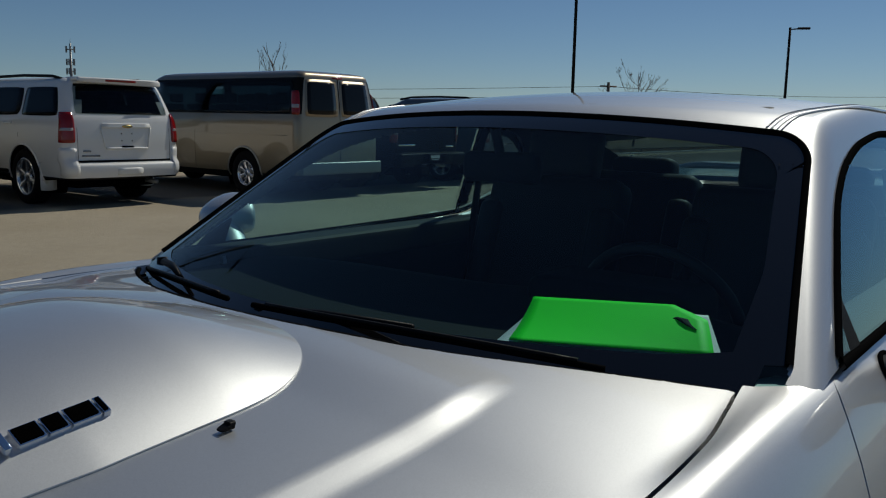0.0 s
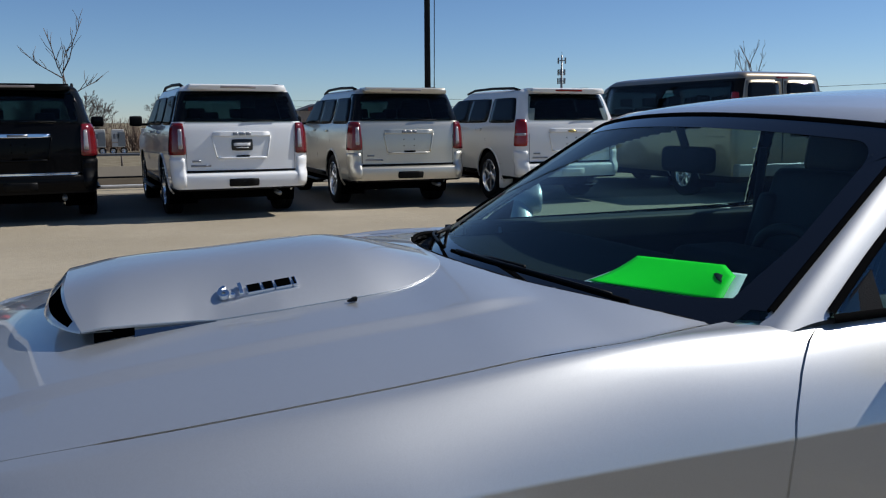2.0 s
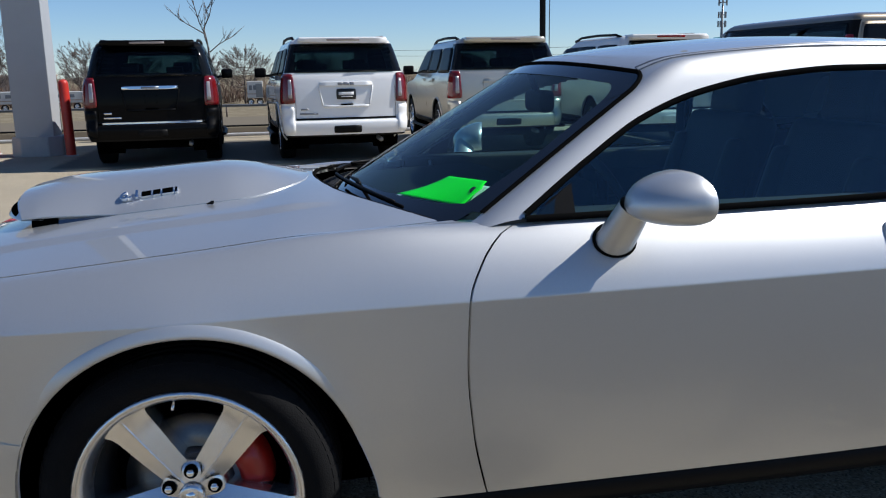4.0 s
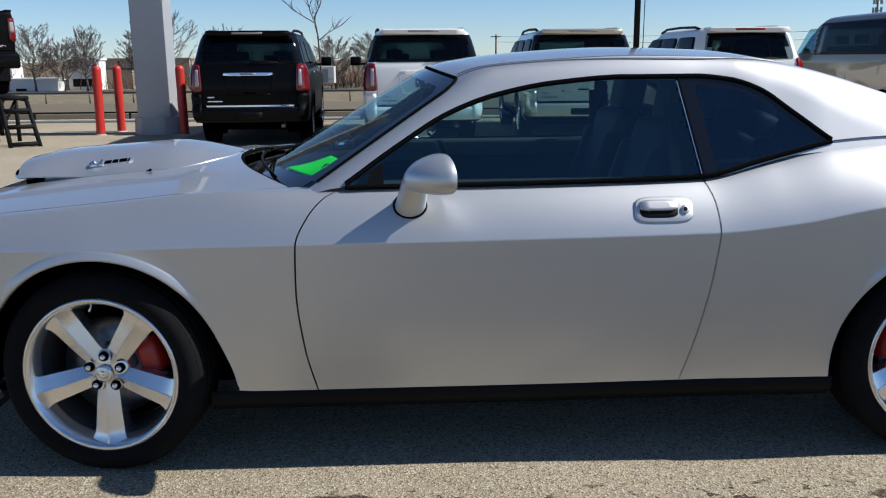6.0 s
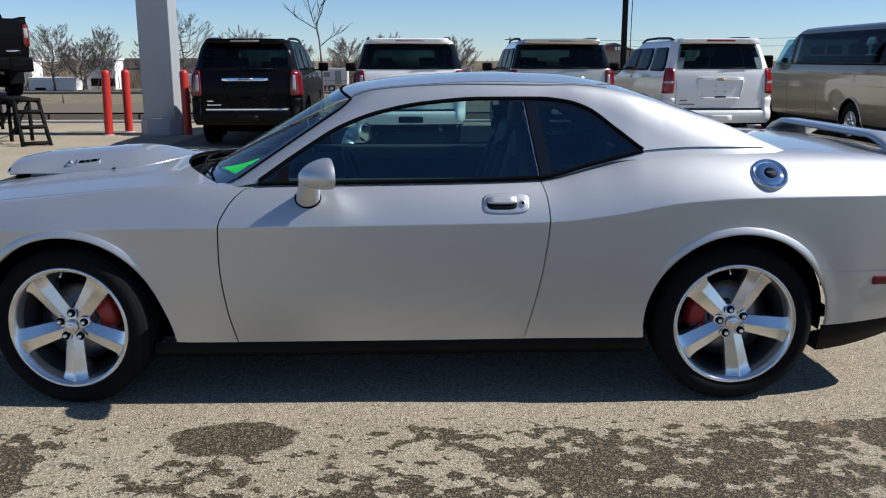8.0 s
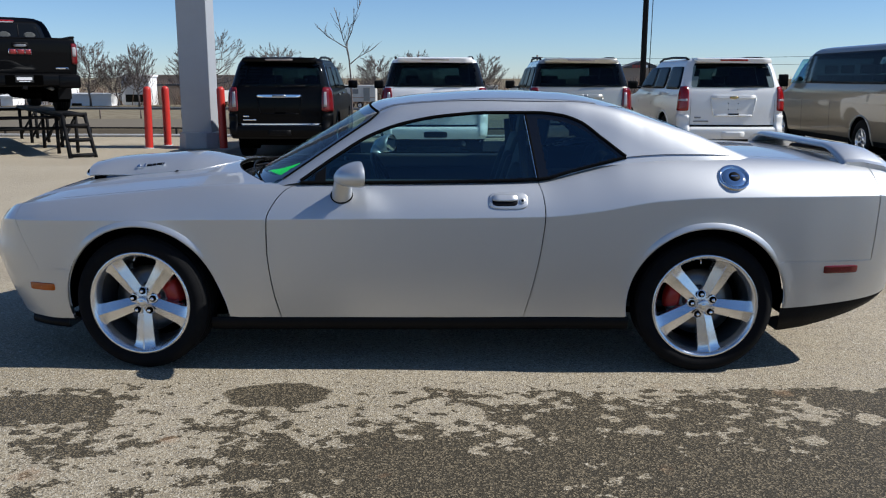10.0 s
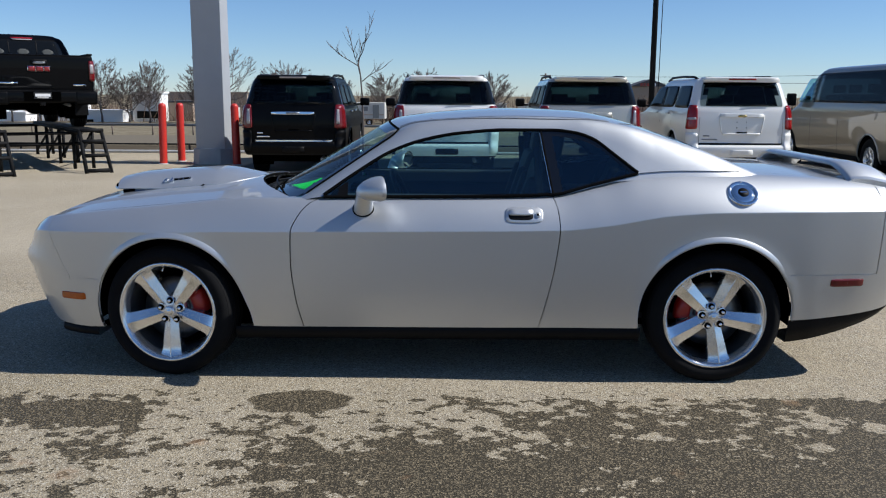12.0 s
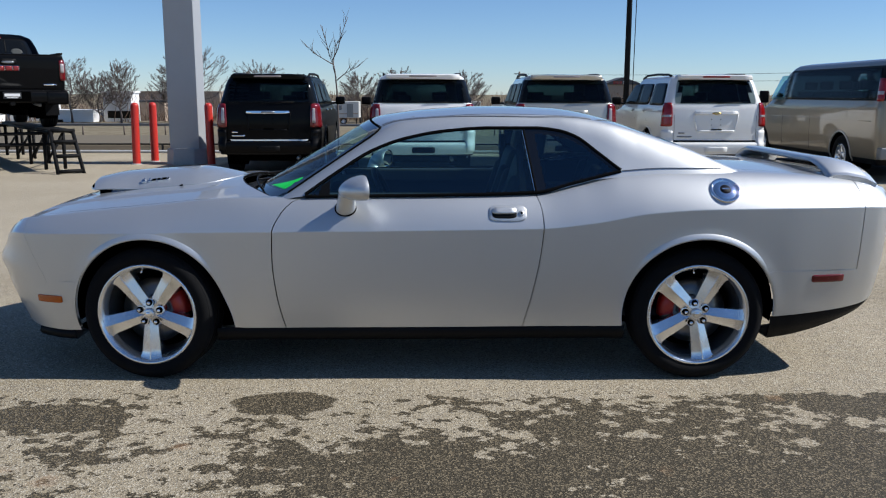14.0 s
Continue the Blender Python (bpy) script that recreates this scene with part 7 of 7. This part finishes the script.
for i, (x, h, w) in enumerate(((-49.5, 7.2, 5.0), (-42.6, 7.4, 5.0), (-40.0, 5.7, 4.4), (-36.6, 7.2, 3.9), (-31.2, 6.9, 4.6), (-20.4, 7.0, 5.4), (-9.0, 5.9, 4.6), (-4.6, 6.4, 5.6), (3.6, 6.0, 3.9), (-53.8, 6.4, 4.6), (-15.0, 5.6, 4.6))):
    bare_tree(x, 94 + (i * 37 % 5) * 0.8, h, w, 11 + i)
bare_tree(-27.0, 93, 9.0, 6.4, 61, boughs=24, bole=0.28, open_=0.6, label="tall leafless tree with open heavy limbs")
bare_tree(42.8, 50.6, 11.5, 3.4, 31, -4.0, 8, 0.45, 1.0, 0.6, "tall slender leafless tree beyond the van")
bare_tree(71.8, 33.8, 11.0, 6.0, 35, -4.0, 10, 0.4, 0.6, 0.7)

# sapling at the lot's edge: a forked stem with five limbs
sapling = thing("tree", "slender leafless sapling beside the lot's edge", "tree", pose(-2.70, 18.5, -0.36), "bare trees")
rnd = random.Random(8)
limbs, twigs = [], []
STEMS = (((0, 0, 0), (0.02, 0, 1.0), (0, 0, 1.86), (-0.05, 0.02, 2.46), (-0.11, 0.02, 2.81)),
         ((-0.08, 0, 2.60), (-0.20, 0.05, 2.91), (-0.32, 0.08, 3.40), (-0.43, 0.10, 3.72)),
         ((-0.10, 0, 2.66), (-0.40, -0.10, 2.84), (-0.60, -0.16, 2.96), (-0.76, -0.20, 3.12)),
         ((-0.11, 0, 2.78), (0.05, -0.05, 3.08), (0.15, -0.10, 3.44), (0.35, -0.14, 3.92)),
         ((0, 0, 2.24), (0.18, 0.10, 2.40), (0.34, 0.20, 2.50), (0.55, 0.26, 2.62)),
         ((-0.02, 0, 2.30), (-0.12, 0.2, 2.60), (-0.10, 0.35, 2.95), (-0.02, 0.45, 3.30)))
for k, st in enumerate(STEMS):
    pts = [Vector(p) for p in st]
    r = 0.036 if k == 0 else 0.016
    limbs.append(tube_data(pts, [max(r * (1 - 0.7 * i / (len(pts) - 1)), 0.007) for i in range(len(pts))], 6))
    for q in range(0 if k == 0 else 8):
        u = rnd.uniform(0.7, len(pts) - 1.01)
        i = int(u)
        p = pts[i].lerp(pts[i + 1], u - i)
        d = ((pts[i + 1] - pts[i]).normalized() * 0.7 + Vector((rnd.uniform(-1, 1), rnd.uniform(-1, 1), 0.35)) * 0.7).normalized()
        L = rnd.uniform(0.18, 0.42)
        m = p + d * L * 0.5 + Vector((rnd.uniform(-0.03, 0.03), 0, 0.02))
        twigs.append(tube_data([p, m, p + d * L + Vector((0, 0, 0.06))], [0.008, 0.006, 0.004], 4))
tree_mesh(sapling, limbs, twigs)

# brown brush on the far bank, as clumps of twigs
rnd = random.Random(5)
datas = []
for k in range(900):
    x, y = rnd.uniform(-90, 60), rnd.uniform(98, 120)
    hgt = rnd.uniform(2.5, 6.0)
    for q in range(7):
        p = Vector((x + rnd.uniform(-1.2, 1.2), y, -4))
        d = Vector((rnd.uniform(-0.5, 0.5), rnd.uniform(-0.2, 0.2), 1)).normalized()
        datas.append(tube_data([p, p + d * hgt * 0.5, p + d * hgt + Vector((rnd.uniform(-0.8, 0.8), 0, 0))], [0.055, 0.045, 0.02], 3))
V, F = merge(*datas)
tagged(raw("brush", V, F, DRYLEAF), "brown leafless brush along the far bank", "brush", kind="stuff")


# ---- far buildings ----
def building(x, y, w, d, h, wall, label, roof=None, doors=(), z0=-4.0, gable=0.0, ry=0):
    b = thing("building", label, "building", pose(x, y, z0, 0, 0, ry), "far buildings")
    part("wall", box_bm(w, d, h, (0, d / 2, h / 2), 0.02, 1), wall, b)
    rm_ = roof or wall
    if gable:
        V = [(-w / 2 - 0.4, -0.4, h), (w / 2 + 0.4, -0.4, h), (0, -0.4, h + gable), (-w / 2 - 0.4, d + 0.4, h), (w / 2 + 0.4, d + 0.4, h), (0, d + 0.4, h + gable)]
        raw("roof", V, [(0, 1, 2), (5, 4, 3), (0, 2, 5, 3), (2, 1, 4, 5), (1, 0, 3, 4)], rm_, b, smooth=False)
    else:
        part("roof", box_bm(w + 0.3, d + 0.3, 0.25, (0, d / 2, h + 0.125), 0.02, 1), rm_, b)
    for x0, dw, dh, zz in doors:
        part("window", box_bm(dw, 0.12, dh, (x0, -0.03, zz + dh / 2), 0.02, 1), TINT, b)
    return b


building(-38.9, 100, 3.4, 3, 5.5, WHITEWALL, "tall white metal building across the road", WHITEWALL, ((0.2, 2.8, 0.9, 2.5),))
building(-50.0, 101, 5.0, 3, 5.4, WHITEWALL, "white metal building behind bare trees", WHITEWALL)
building(-43.8, 98, 5.4, 4, 3.3, WHITEWALL, "low white metal building across the road", WHITEWALL, ((-1.5, 1.2, 1.2, 1.2),))
building(-35.6, 103, 3.0, 4, 4.4, BEIGEWALL, "brown building behind the trees", DARKROOF)
building(-62.0, 98, 18.0, 12, 3.0, WHITEWALL, "long white metal building across the road", WHITEWALL, ((-5, 3, 1.2, 1.2), (4, 3, 1.2, 1.2)))
building(-44.0, 140, 15.0, 10, 5.6, BEIGEWALL, "low brown building beyond the bank", BEIGEWALL)
house = building(41.6, 190, 8.4, 8, 7.6, BEIGEWALL, "brown shop building with a dark gabled roof", DARKROOF, ((0, 4, 1.2, 3.4),), gable=1.6)
for k, (a, b) in enumerate(((-2.9, -2.2), (-1.9, -1.2), (-0.9, -0.2), (0.3, 1.0), (1.3, 2.0))):
    part("sign_bar", box_bm((b - a) * 0.7, 0.08, 0.7, ((a + b) * 0.35 - 0.3, -0.48, 8.0), 0.02, 1), BADGERED if k < 3 else WHITEWALL, house)
for x, y, w_, h_, q in ((-11.0, 92, 4.5, 1.8, 0), (-3.4, 92, 1.6, 1.75, 0), (-1.4, 92, 1.2, 1.75, 0), (3.0, 96, 4.0, 1.8, 0), (9.0, 97, 5.0, 1.7, 0), (-27.0, 90, 4.0, 1.2, 0), (-21.5, 91, 5.0, 1.1, 0)):
    tr = thing("box_trailer", "white box trailer standing across the road", "trailer", pose(x, y, -1.9), "far trailers")
    part("trailer_body", box_bm(w_, 2.2, h_, (0, 0, 0.75 + h_ / 2), 0.06, 2), PALEWALL, tr)
    part("side_door", box_bm(0.7, 0.03, h_ * 0.8, (w_ * 0.28, -1.105, 0.75 + h_ * 0.45), 0.01, 1), GALV, tr)
    for k in (-0.28, 0.0):
        part("window", box_bm(min(0.7, w_ * 0.2), 0.03, h_ * 0.28, (w_ * k, -1.105, 0.75 + h_ * 0.62), 0.01, 1), GREYPAINT, tr)
    part("side_stripe", box_bm(w_ * 0.96, 0.02, 0.10, (0, -1.104, 0.75 + h_ * 0.25), 0.005, 1), BEIGEWALL, tr)
    for s in (-0.5, 0.5):
        vehicle_wheel(tr, 0, 0, 0.36, 0.22, 0.2, "eight", 1).matrix_basis = Matrix.Translation((s, -1.0, 0.36)) @ pose(0, 0, 0)
        tube("jack", [(s * w_ * 0.8, 0.6, 0), (s * w_ * 0.8, 0.6, 0.8)], 0.05, BLACKSTEEL, tr, sides=4)

# ---- road edge: kerb, low fence, guard rail ----
part_k = part("kerb", box_bm(120, 0.16, 0.07, (0, 16.92, 0.035), 0.03, 2), CONCRETEBASE)
tagged(part_k, "pale concrete kerb along the lot's edge", "kerb", kind="structure")
fence = thing("low_fence", "low dark pipe fence along the road verge", "fence")
for k in range(48):
    tube("post", [(-58 + 2.4 * k, 18.6, -0.36), (-58 + 2.4 * k, 18.6, 0.15)], 0.030, BLACKSTEEL, fence, sides=6)
for z in (-0.10, 0.13):
    tube("rail", [(-59, 18.6, z), (56, 18.6, z)], 0.024, BLACKSTEEL, fence, sides=6)
guard = thing("guard_rail", "weathered guard rail on short posts beside the road", "guard rail")
V = []
for x in (-75, -40, 0, 40, 75):
    for z, dy in ((-0.44, 0.0), (-0.41, -0.04), (-0.37, 0.0), (-0.33, -0.04), (-0.29, 0.0)):
        V.append((x, 47.0 + dy, z))
raw("rail", V, grid_faces(5, 5), GALV, guard, smooth=False)
for k in range(60):
    tube("post", [(-74 + 2.5 * k, 47.1, -1.1), (-74 + 2.5 * k, 47.1, -0.28)], 0.05, WOODPOLE, guard, sides=4)
